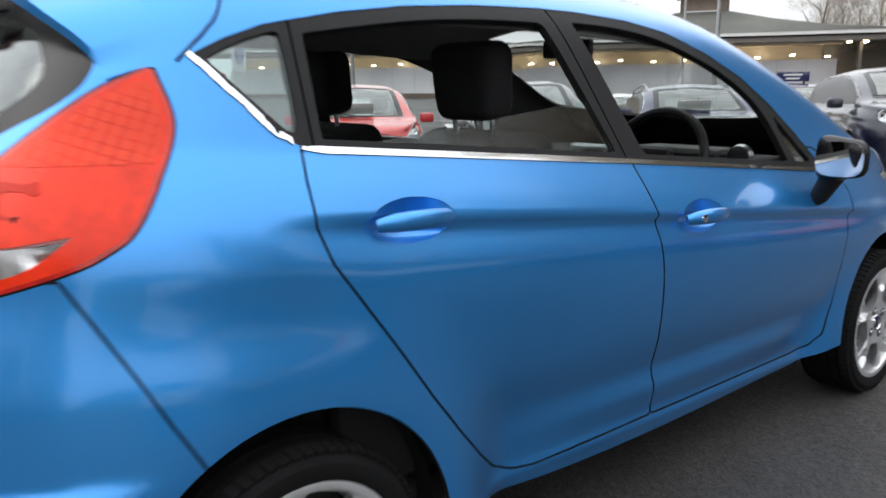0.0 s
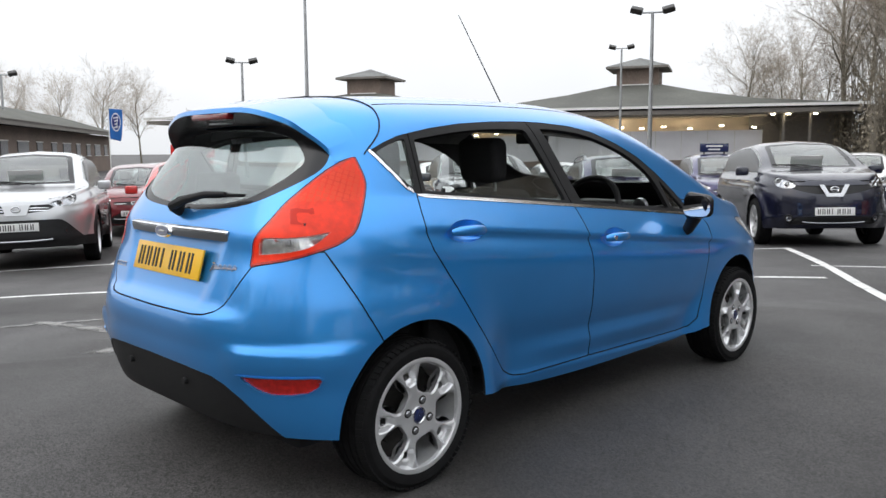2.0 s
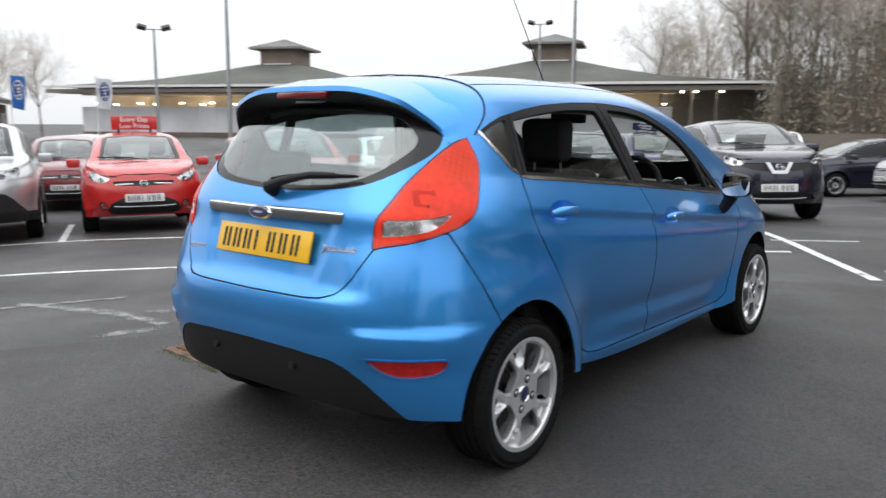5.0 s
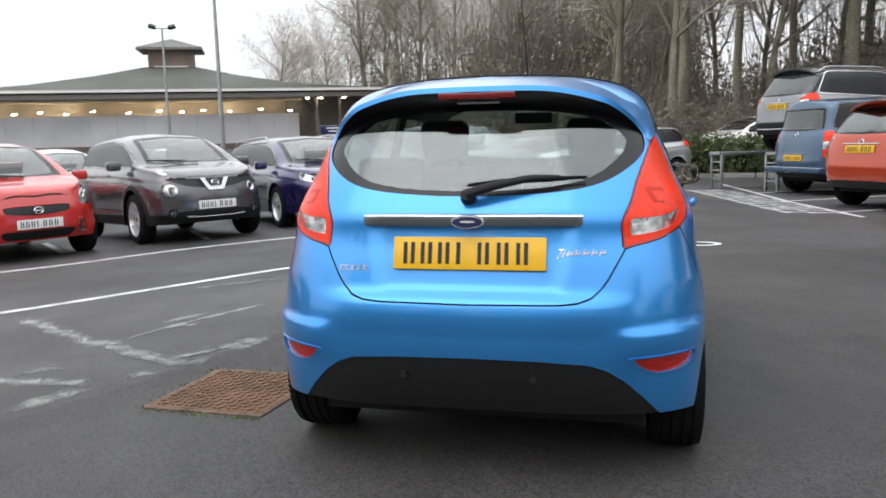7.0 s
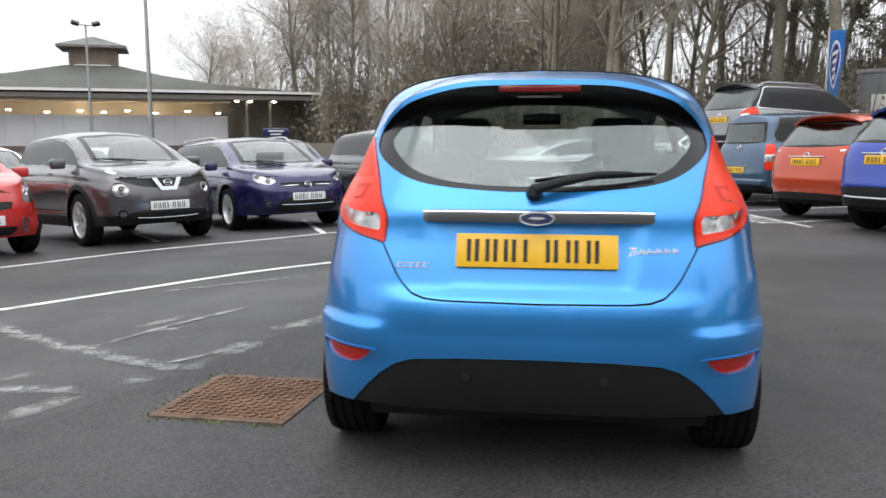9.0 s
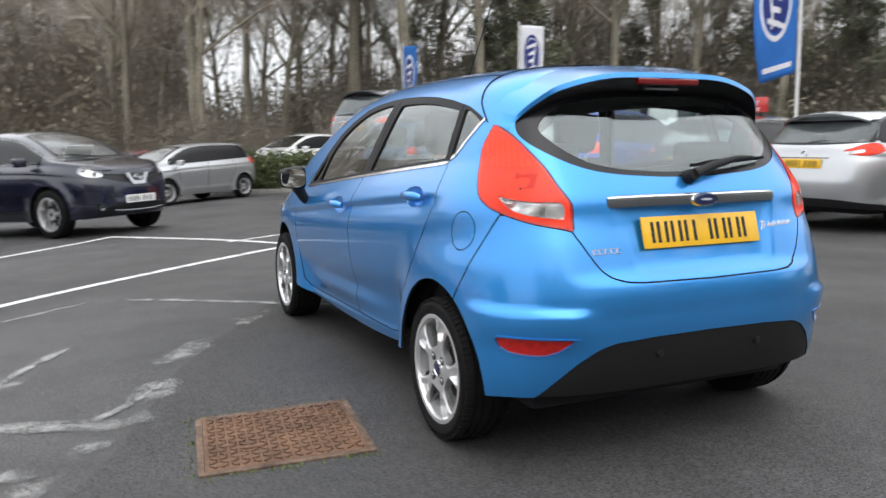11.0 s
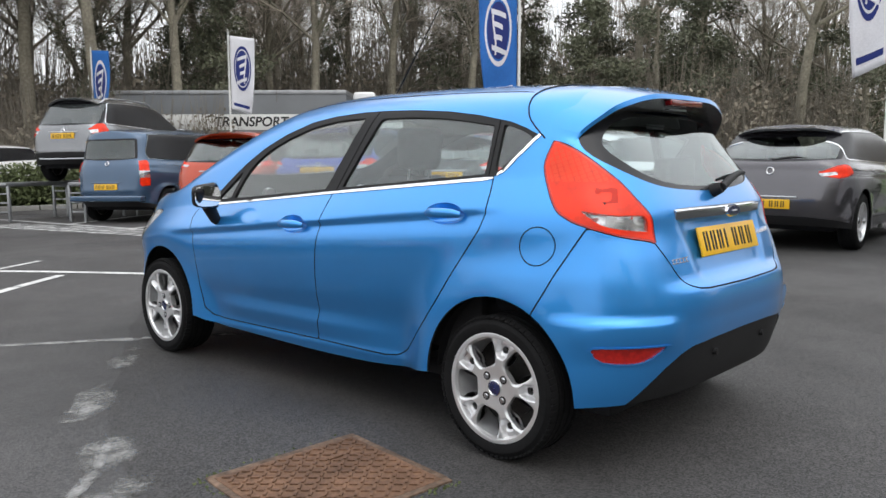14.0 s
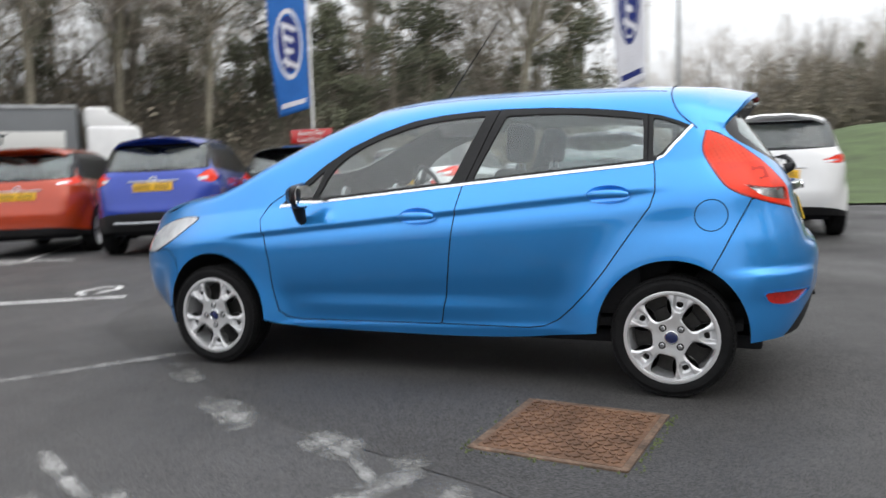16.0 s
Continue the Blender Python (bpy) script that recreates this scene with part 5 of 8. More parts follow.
    for sx in (-1, 1):
        fm = stand_out(whole, sx * W * (.40 if face == "shield" else .36), E, .50 if face == "shield" else .37, .0)
        bm = bmesh.new()
        lathe(bm, [(-.03, .02), (-.012, .040), (.006, .052), (.002, .062), (-.02, .064)], 20)
        bmesh.ops.transform(bm, matrix=fm @ pose(0, 0, 0, 0, 0, -90), verts=bm.verts)
        fog = part("fog_light", bm, M["trim"], car)
        bm = bmesh.new()
        lathe(bm, [(-.012, .001), (-.004, .02), (.002, .036), (-.01, .040)], 18)
        bmesh.ops.transform(bm, matrix=fm @ pose(0, 0, 0, 0, 0, -90), verts=bm.verts)
        part("lens", bm, M["lamp_bowl"], fog)
        if face == "slot":
            bm = bmesh.new()
            tube(bm, [fm @ Vector((sx * .085, -.004, .10)), fm @ Vector((sx * .08, -.008, -.03)), fm @ Vector((sx * .03, -.008, -.085)), fm @ Vector((-sx * .06, -.006, -.09))], .010, 6)
            part("fog_light_bracket", bm, M["badge"], car)
    return s


def parked_car(name, label, paint_key, at, heading, L=4.3, W=1.78, H=1.55, AX=2.6, R=.32, ro=.75, b=.98, hood=1.0, wsb=None, wst=None, rake=.35,
               low=.22, clad=False, rails=False, rear=True, tall=False, van=False, round_lamps=False, tl=(.98, .10, .17), z0=0.0,
               from_front=True, sign=False, card=False, plate_z=None, face="hex", chrome=False, shade="tint", group="cars parked round the yard"):
    """A parked car; at is the ground under the middle of its front (or rear) axle, heading a direction (x, y)."""
    fo = L - AX - ro
    wsb = AX - .02 if wsb is None else wsb
    wst = AX - .85 if wst is None else wst
    E = AX + fo
    F = Form(
        axle=AX, wheel=R, n=5.0, nf=3.4, yc=.25, front=AX - .25, low=curve((-ro, low + .10), (-.4, low + .06), (.4, low), (AX - .4, low), (E, low + .03)),
        flare=W / 2 * .99, flare_r=(R + .075, R + .20), tumble=.30 if not van else .16, power=9 if not van else 12,
        belt=curve((-ro, b + .07), (0, b + .045), (AX * .5, b), (wsb, b - .05), (AX + .35 * fo, hood - .10), (AX + .8 * fo, hood - .19), (E + .05, hood - .30)),
        roof=curve((-ro - .1, H - .13), (-ro + .35, H - .05), (.35, H - .01), (AX * .45, H), (wst - .35, H - .02), (wst, H - .075), ((wst + wsb) / 2, (H + hood) / 2 + .005), (wsb, hood + .03), (wsb + .14, hood), (AX + .35 * fo, hood - .03), (AX + .75 * fo, hood - .10), (E + .05, hood - .24)),
        plan=curve((-ro, W * .465), (0, W * .494), (AX * .5, W * .5), (AX, W * .492), (E, W * .46)),
        side=SECTION, shoulder=curve((-ro, b - .04), (0, b - .07), (AX, b - .16), (E, b - .26)),
        tail=curve((low, -ro + .14), (.42, -ro + .03), (.60, -ro), (.70, -ro + .015), (b - .05, -ro + .07), (b + .07, -ro + .11), (H - .10, -ro + .11 + rake), (H + .05, -ro + .16 + rake)),
        nose=curve((low, E - .14), (.38, E - .01), (.55, E), (hood - .28, E - .03), (hood - .12, E - .10), (hood + .1, E - .22), (H, E - .4)))
    car = tagged(new(name), label, "van" if van else "car", group)
    car.matrix_basis = stand(at, heading, AX, from_front, z0)
    pm = M[paint_key]
    s = F.grid((26, 28, 30), (34, 16))
    whole = s
    seams, blacks = [], []
    for yw in (0, AX):
        if clad:
            ring, s = s.cut(lambda v: np.hypot(v[:, 1] - yw, v[:, 2] - R - .01) - (R + .115))
            ring = ring.cut(lambda v: np.hypot(v[:, 1] - yw, v[:, 2] - R - .01) - (R + .055))[1]
            blacks.append(ring.moved(.004))
        else:
            _, s = s.cut(lambda v: np.hypot(v[:, 1] - yw, v[:, 2] - R - .01) - (R + .055))
    if clad:
        sill, s = s.cut(lambda v: v[:, 2] - (low + .15))
        blacks.append(sill.moved(.003))
    # side windows
    ys = np.linspace(-ro + .40 + (.0 if not van else -.1), wsb - .14, 26)
    zb, zr = F.belt(ys) + .018, F.belt(ys) + (.80 if not van else .84) * (F.roof(ys) - F.belt(ys))
    zr = np.minimum(zr, zb + .03 + (ys - ys[0] + .02) * (1.6 if not van else 6))
    ok = zr > zb + .015
    DL = np.concatenate((np.stack((ys[ok], zb[ok]), 1), np.stack((ys[ok], zr[ok]), 1)[::-1]))
    side_on = lambda v: W * .26 - np.abs(v[:, 0])
    dlo, s = s.cut(both(region(DL, SIDE), side_on))
    pillars = lambda v: np.minimum(np.minimum(np.abs(v[:, 1] - (AX * .47 - .12 * (v[:, 2] - b))) - .045, np.abs(v[:, 1] - (.22 + .1 * (v[:, 2] - b))) - .04), -inside(DL, *SIDE(v)) * -1 - -.018)
    if chrome:
        edge_line, dlo = dlo.cut(band(np.concatenate((DL, DL[:1])), SIDE, .012))
        for sd in (RIGHT, LEFT):
            skin("window_strip", edge_line.cut(sd)[0].moved(.003), M["chrome"], car, "", .008)
    trim, panes = dlo.cut(pillars)
    for sd in (RIGHT, LEFT):
        row = panes.cut(sd)[0]
        for lim in (.22, AX * .47, 99):
            one, row = row.cut(lambda v: v[:, 1] + (-.1 if lim < 1 else .12) * (v[:, 2] - b) * (lim < 9) - lim)
            if len(one.t):
                skin("side_window", one.moved(-.006), M["glass" if lim == 99 else shade], car, "", .004, False)
        skin("window_frame", trim.cut(sd)[0], M["gloss_black"], car, "", .012)
    q_of = lambda v: np.clip((v[:, 2] - F.belt(v[:, 1])) / np.maximum(F.roof(v[:, 1]) - F.belt(v[:, 1]), .02), 0, 1)
    ws, s = s.cut(lambda v: np.max((( .905 - q_of(v)) * .4, wst - .02 - v[:, 1], v[:, 1] - wsb + .02, hood - v[:, 2]), axis=0))
    rim_of = lambda v: np.max(((.935 - q_of(v)) * .4, wst + .035 - v[:, 1], v[:, 1] - wsb + .075), axis=0)
    ws, band_ = ws.cut(rim_of)
    skin("windscreen", ws.moved(-.004), M["glass"], car, "", .004, False)
    skin("windscreen_border", band_.moved(-.003), M["gloss_black"], car, "", .004)
    gw = W * (.40 if not van else .34)
    zl, zh = b + .055, H - (.145 if not van else .22)
    rw, s = s.cut(lambda v: np.max((np.abs(v[:, 0]) - gw + .10 * (v[:, 2] - zl), zl + .03 * (v[:, 0] / gw) ** 2 - v[:, 2], v[:, 2] - zh, v[:, 1] + ro - .75), axis=0))
    edge = lambda v: np.max((np.abs(v[:, 0]) - gw + .04 + .10 * (v[:, 2] - zl), zl + .035 - v[:, 2], v[:, 2] - zh + .03), axis=0)
    pane, frit = rw.cut(edge)
    skin("rear_window", pane.moved(-.004), M[shade], car, "", .004, False)
    skin("rear_window_border", frit.moved(-.003), M["gloss_black"], car, "", .006)
    # lamps
    AT = lambda v: .7 * np.arctan2(np.abs(v[:, 0]), (-ro + .8) - v[:, 1])
    zc, hh, ww = tl

    def tall_of(v):
        if hh > .14:
            return hh
        a = (AT(v) - .62) / ww
        return hh * (1 - .62 * smooth(0, 1, -a)) * (1 - .35 * smooth(.35, 1.0, a))
    for sd in (RIGHT, LEFT):
        lamp, s = s.cut(both(sd, lambda v: np.maximum(np.abs(AT(v) - .62 - .3 * (zc - v[:, 2]) * (hh < .14)) - ww, np.abs(v[:, 2] - zc - .15 * (AT(v) - .62)) - tall_of(v)), lambda v: v[:, 1]))
        if len(lamp.t):
            lamp = lamp.refined()
            if hh > .14:
                white, lamp = lamp.cut(lambda v: np.abs(v[:, 2] - zc + .02) - .28 * hh)
            else:
                white, lamp = lamp.cut(lambda v: np.maximum(np.abs(v[:, 2] - zc - .15 * (AT(v) - .62) + .15 * hh) - .26 * hh, AT(v) - .60))
            edge_, lamp = lamp.cut(lambda v: -np.maximum(np.abs(AT(v) - .62 - .3 * (zc - v[:, 2]) * (hh < .14)) - ww, np.abs(v[:, 2] - zc - .15 * (AT(v) - .62)) - tall_of(v)) - .010)
            if hh > .14:
                foot, lamp = lamp.cut(lambda v: v[:, 2] - zc + .02)
            tl_ = skin("tail_light", lamp.moved(.003), M["red_lens"], car, "", .015)
            if hh > .14:
                skin("lower_lens", foot.moved(.003), M["red_lens"], tl_, "", .015)
            if hh > .14:
                low_edge, edge_ = edge_.cut(lambda v: v[:, 2] - zc + .02)
                skin("lower_lens_edge", low_edge.moved(.001), M["deep_red"], tl_, "", .012)
            skin("lens_edge", edge_.moved(.001), M["deep_red"], tl_, "", .012)
            if len(white.t):
                skin("reversing_lens", white.moved(.002), M["lamp_bowl"], tl_, "", .012)
    s = front_end(car, F, whole, s, face, E, AX, W, hood, low, pm, round_lamps, clad)
    for sx in (-1, 1):
        bm = bmesh.new()
        tube(bm, [(sx * .10, wsb + .03, hood + .035), (sx * .10 + .28, wsb - .05, hood + .075), (sx * .10 + .50, wsb - .06, hood + .085)], .009, 5)
        part("windscreen_wiper", bm, M["trim"], car)
    if card:
        bm = bmesh.new()
        box(bm, (.46, .008, .26), (.05, (wst + wsb) / 2 + .12, (H + hood) / 2 - .14), .002, 1, pose(0, 0, 0, -38))
        part("price_card", bm, M["plate_white"], car, "white price card behind the windscreen")
    if rear:
        zp = plate_z or (.68 if van else .93 if clad else .88 if tall else .84)
        number_plate(car, stand_out(whole, 0, -ro, zp, .012, True), "", M["plate_yellow"])
        m = stand_out(whole, 0, -ro, b - (.04 if not van else -.02), .002)
        bm = bmesh.new()
        lathe(bm, [(-.004, .026), (.008, .030), (.013, .040), (.008, .048), (-.004, .050)], 24)
        bmesh.ops.transform(bm, matrix=m @ pose(0, 0, 0, 0, 0, -90), verts=bm.verts)
        part("rear_badge", bm, M["badge"], car)
        bm = bmesh.new()
        tube(bm, [whole.touch((x, -ro, zp + .085), .004)[0] for x in np.linspace(-.33, .33, 7)], .012, 6)
        part("tailgate_trim", bm, M["satin" if not van else "slate"], car)
        if clad:
            bm = bmesh.new()
            tube(bm, [whole.touch((x, -ro, low + .20), .010)[0] for x in np.linspace(-.55, .55, 9)], .016, 6)
            part("bumper_strip", bm, M["satin"], car)
        val, s = s.cut(both(lambda v: v[:, 2] - low - (.34 if clad else .20) + .1 * (v[:, 0] / (W / 2)) ** 4, lambda v: v[:, 1] + ro - .55))
        blacks.append(val.moved(.002))
        bm = bmesh.new()
        tube(bm, [(0, -ro + .125, b + .075), (.2, -ro + .155, b + .11), (.38, -ro + .17, b + .105)], [.016, .011, .006], 6)
        part("rear_wiper", bm, M["trim"], car)
        if van:
            bm = bmesh.new()
            box(bm, (W * .90, .16, .11), (0, -ro + .03, .46), .035, 3)
            part("step_bumper", bm, pm, car)
        if not van:
            bm = bmesh.new()
            root = [whole.touch((x, -ro + .11 + rake + .06, H - .05), -.004)[0] for x in np.linspace(-W * .36, W * .36, 13)]
            lip = [q + Vector((0, -.20 + .10 * abs(q.x / (W * .36)) ** 3, -.030)) for q in root]
            low_ = [q + Vector((0, .025, -.030)) for q in lip]
            sheets = [[bm.verts.new(q) for q in row] for row in (root, lip, low_, [q + Vector((0, -.02, -.05)) for q in root])]
            for r0, r1 in zip(sheets[:-1], sheets[1:]):
                for k in range(12):
                    bm.faces.new((r0[k], r0[k + 1], r1[k + 1], r1[k]))
            bmesh.ops.recalc_face_normals(bm, faces=bm.faces)
            part("roof_spoiler", bm, pm, car)
    # bonnet gap
    TOPV = lambda v: (np.abs(v[:, 0]), v[:, 1])
    lid = [(W * .40, wsb - .02), (W * .405, wsb + .25), (W * .375, AX + .45 * fo), (W * .30, AX + .80 * fo), (W * .22, AX + .88 * fo), (0, AX + .91 * fo)]
    g, s = s.cut(both(band(lid, TOPV, .005), lambda v: hood - .22 - v[:, 2]))
    if len(g.t):
        seams.append(g.moved(-.006))
    # door gaps
    for line in ([(AX * .47, b), (AX * .48 + .03, low + .12)], [(wsb - .35, b - .03), (wsb - .38, low + .12)], [(.30, b + .01), (.33, .75), (.52, low + .14)], [(wsb - .38, low + .12), (.52, low + .14)]):
        for p0, p1 in zip(line[:-1], line[1:]):
            g, s = gap_line(s, p0, p1, SIDE, .004, side_on)
            seams.append(g.moved(-.006))
    skin("body", s, pm, car, "", .012, back=M["trim"])
    if blacks:
        skin("cladding", blacks[0].joined(*blacks[1:]), M["trim"], car, "", .012)
    tagged(skin("panel_gap", seams[0].joined(*seams[1:]), M["gap"], car), kind="stuff")
    for sx in (1, -1):
        for yw in (0, AX):
            wheel(car, (sx * (W / 2 - .125), yw, R), sx > 0, R, R * .70, .21, 5 if L < 4.5 else 7, False, .3 + yw)
        bm = bmesh.new()
        box(bm, (.19, .11, .13), (sx * (W / 2 + .07), wsb - .36, b + .02), .04, 3)
        mir = part("door_mirror", bm, pm if not van else M["trim"], car)
        bm = bmesh.new()
        box(bm, (.15, .01, .09), (sx * (W / 2 + .07), wsb - .418, b + .02), .004, 1)
        part("mirror_glass", bm, M["mirror"], mir)
        for yh in (.62, AX * .47 + .30):
            bm = bmesh.new()
            tube(bm, [(sx * (W / 2 * .965), yh - .09, b - .10), (sx * (W / 2 * .995), yh, b - .10), (sx * (W / 2 * .965), yh + .09, b - .10)], [.01, .016, .01], 6)
            part("door_handle", bm, pm, car)
        if rails:
            bm = bmesh.new()
            ys_ = np.linspace(-ro + .50, wst - .12, 11)
            tube(bm, [whole.touch((sx * W * .345, yy, H - .05), .0)[0] + Vector((0, 0, .075 * (0 < k < 10) - .01)) for k, yy in enumerate(ys_)], .016, 8)
            part("roof_rail", bm, M["badge"], car)
        seat(car, (sx * W * .2, AX * .42, .42 + (H - 1.5) * .5), .48, .58, True, 14)
    bench = seat(car, (0, .15, .46 + (H - 1.5) * .5), W * .7, .50, False, 20)
    for x in (-.36, .36):
        bm = bmesh.new()
        box(bm, (.25, .09, .15), (x, -.22, .66), .03, 2)
        part("headrest", bm, M["cloth"], bench)
    bm = bmesh.new()
    box(bm, (W * .80, AX + .5, .10), (0, AX * .5, .36), .02)
    part("cabin_floor", bm, M["gap"], car)
    bm = bmesh.new()
    box(bm, (W * .78, .50, .22), (0, wsb - .35, b - .06), .05, 2)
    part("dashboard", bm, M["trim"], car)
    bm = bmesh.new()
    box(bm, (W * .74, L - .7, .10), (0, L / 2 - ro, low + .06), .03)
    part("underbody", bm, M["gap"], car)
    if sign:
        bm = bmesh.new()
        box(bm, (.72, .03, .23), (0, AX * .35, H + .15), .012, 2)
        sg = part("roof_sign", bm, M["red" if sign is True else sign], car, "red sales board on the roof" if sign is True else "dark navy sales board on the roof")
        if sign is not True:
            for dz, wide in ((.04, .42), (-.045, .30)):
                bm = bmesh.new()
                box(bm, (wide, .034, .035), (0, AX * .35, H + .15 + dz))
                part("sign_bar", bm, M["plate_white"], sg)
        for turn, sy in ((0, -.0155), (180, .0155)) if sign is True else ():
            for dz, text in ((.05, "Every Day"), (-.055, "Low Prices")):
                writing("sign_lettering", text, .105, M["plate_white"], sg, pose(0, AX * .35 + sy, H + .15 + dz, 0, 0, turn), .001, .001)
        for sx in (-.25, .25):
            bm = bmesh.new()
            box(bm, (.04, .03, .10), (sx, AX * .35, H + .01), .005, 1)
            part("sign_foot", bm, M["trim"], sg)
    return car


suv = dict(L=4.45, W=1.82, H=1.66, AX=2.63, R=.345, b=1.08, hood=1.10, clad=True, low=.26, ro=.82)
hatch = dict(L=4.05, W=1.74, H=1.50, AX=2.50, R=.30)
parked_car("suv_car", "silver SUV with black lower bumper parked facing the yard", "silver", (-9.5, 1.96), (.90, -.43), **{**suv, "L": 4.57, "W": 1.85, "H": 1.67}, face="shield", card=True)
parked_car("hatchback_car", "red hatchback with a red sales board on its roof", "red", (-8.73, 4.10), (.88, -.47), **{**hatch, "W": 1.72}, sign=True)
parked_car("small_car", "bright red small hatchback with a black slot grille", "red", (-6.83, 5.50), (.84, -.54), L=3.85, W=1.69, H=1.51, AX=2.43, R=.295, b=.98, hood=.98, card=True, face="slot")
parked_car("crossover_car", "gunmetal grey crossover with round headlights", "gunmetal", (-5.43, 7.26), (.77, -.64), L=4.13, W=1.77, H=1.57, AX=2.53, R=.34, b=1.06, hood=1.05, clad=True, low=.24, round_lamps=True, face="v")
parked_car("estate_car", "dark indigo estate car with roof rails", "indigo", (-4.10, 9.20), (.66, -.75), L=4.86, W=1.85, H=1.49, AX=2.85, R=.325, b=.97, hood=.97, rails=True, ro=1.0, card=True)
parked_car("crossover_car", "dark navy crossover with a pale front badge", "navy", (-1.72, 10.38), (.60, -.80), **{**suv, "L": 4.33, "W": 1.79, "H": 1.61, "clad": False, "low": .24}, card=True, face="v")
parked_car("hatchback_car", "maroon hatchback in the second row", "maroon", (-14.2, 5.6), (.88, -.47), **hatch)
second = (("red small car in the second row", "red", (-12.6, 9.4), (.85, -.53)), ("white hatchback in the second row", "white", (-11.0, 12.0), (.78, -.62)),
          ("white hatchback in the second row", "white", (-9.0, 14.2), (.70, -.71)), 
          ("white hatchback in the second row", "white", (-4.0, 17.4), (.45, -.89)), ("silver hatchback in the second row", "silver", (-16.0, 7.0), (.88, -.47)))
for label, key, at, hd_ in second:
    parked_car("hatchback_car", label, key, at, hd_, **{**hatch, "L": 4.0 + .2 * (key == "white")}, card=key == "white")
parked_car("suv_car", "dark blue SUV with a navy sales board in the second row", "indigo", (-6.2, 16.6), (.58, -.81), **suv, sign="blue_ink")
parked_car("hatchback_car", "silver hatchback standing across the yard", "silver", (1.5, 19.6), (-.80, -.60), **{**hatch, "L": 4.3, "AX": 2.62}, from_front=False)
parked_car("hatchback_car", "white hatchback beside the hedge", "white", (5.9, 24.2), (-.86, -.51), **hatch, from_front=False, z0=.30)
parked_car("hatchback_car", "white hatchback beside the hedge", "white", (8.6, 27.6), (-.86, -.51), **hatch, from_front=False, z0=.30)
parked_car("hatchback_car", "dark hatchback in the far row", "navy", (-1.4, 21.8), (-.75, -.66), **hatch, from_front=False)
parked_car("hatchback_car", "maroon hatchback in the far row", "maroon", (.6, 24.4), (-.8, -.6), **hatch, from_front=False)
parked_car("suv_car", "white van-backed SUV in the far row", "white", (-5.5, 24.0), (.3, -.95), **suv)
up = (.84, .54)
parked_car("suv_car", "grey SUV with roof rails standing on a display ramp", "grey_paint", (4.35, 15.30), up, **{**suv, "H": 1.76}, rails=True, from_front=False, z0=.78, tl=(1.04, .13, .15), chrome=True, shade="dark_tint")
parked_car("passenger_van", "slate blue people-carrying van with a tall square rear", "slate", (4.32, 13.30), (.907, .422), L=4.38, W=1.81, H=1.80, AX=2.73, R=.315, ro=.72, b=1.12, hood=1.12, rake=.10, van=True, wst=2.1, from_front=False, tl=(.93, .24, .07))
parked_car("people_carrier", "orange-red people carrier seen from behind", "orange", (4.48, 9.80), (.86, .51), L=4.38, W=1.83, H=1.62, AX=2.65, R=.32, b=1.03, hood=1.05, from_front=False, tl=(1.07, .06, .17), tall=True)
parked_car("crossover_car", "royal blue crossover with a black rear skirt", "royal", (4.70, 7.48), (.90, .44), L=4.28, W=1.78, H=1.65, AX=2.55, R=.34, b=1.07, hood=1.08, clad=True, low=.25, from_front=False, tl=(1.04, .085, .13))
parked_car("hatchback_car", "black hatchback with a red sales board on its roof", "black_paint", (6.5, 6.45), (.97, .24), **hatch, from_front=False, sign=True)
parked_car("estate_car", "silver estate car with long red tail lights", "silver", (7.0, 4.55), (.995, .10), L=4.55, W=1.82, H=1.50, AX=2.65, R=.32, ro=.95, b=1.0, hood=.98, from_front=False, tl=(1.0, .07, .19), shade="dark_tint")
parked_car("hatchback_car", "dark grey hatchback seen from behind", "gunmetal", (7.30, 1.84), (.998, .05), L=4.42, W=1.81, H=1.53, AX=2.69, R=.335, b=1.0, hood=.98, from_front=False, tl=(.94, .075, .17), rake=.60, chrome=True, plate_z=.56)
parked_car("suv_car", "white family crossover seen from behind", "white", (7.45, -.47), (.995, .09), L=4.40, W=1.83, H=1.67, AX=2.67, R=.335, b=1.09, hood=1.08, from_front=False, tl=(1.02, .055, .17), rake=.28, shade="dark_tint")
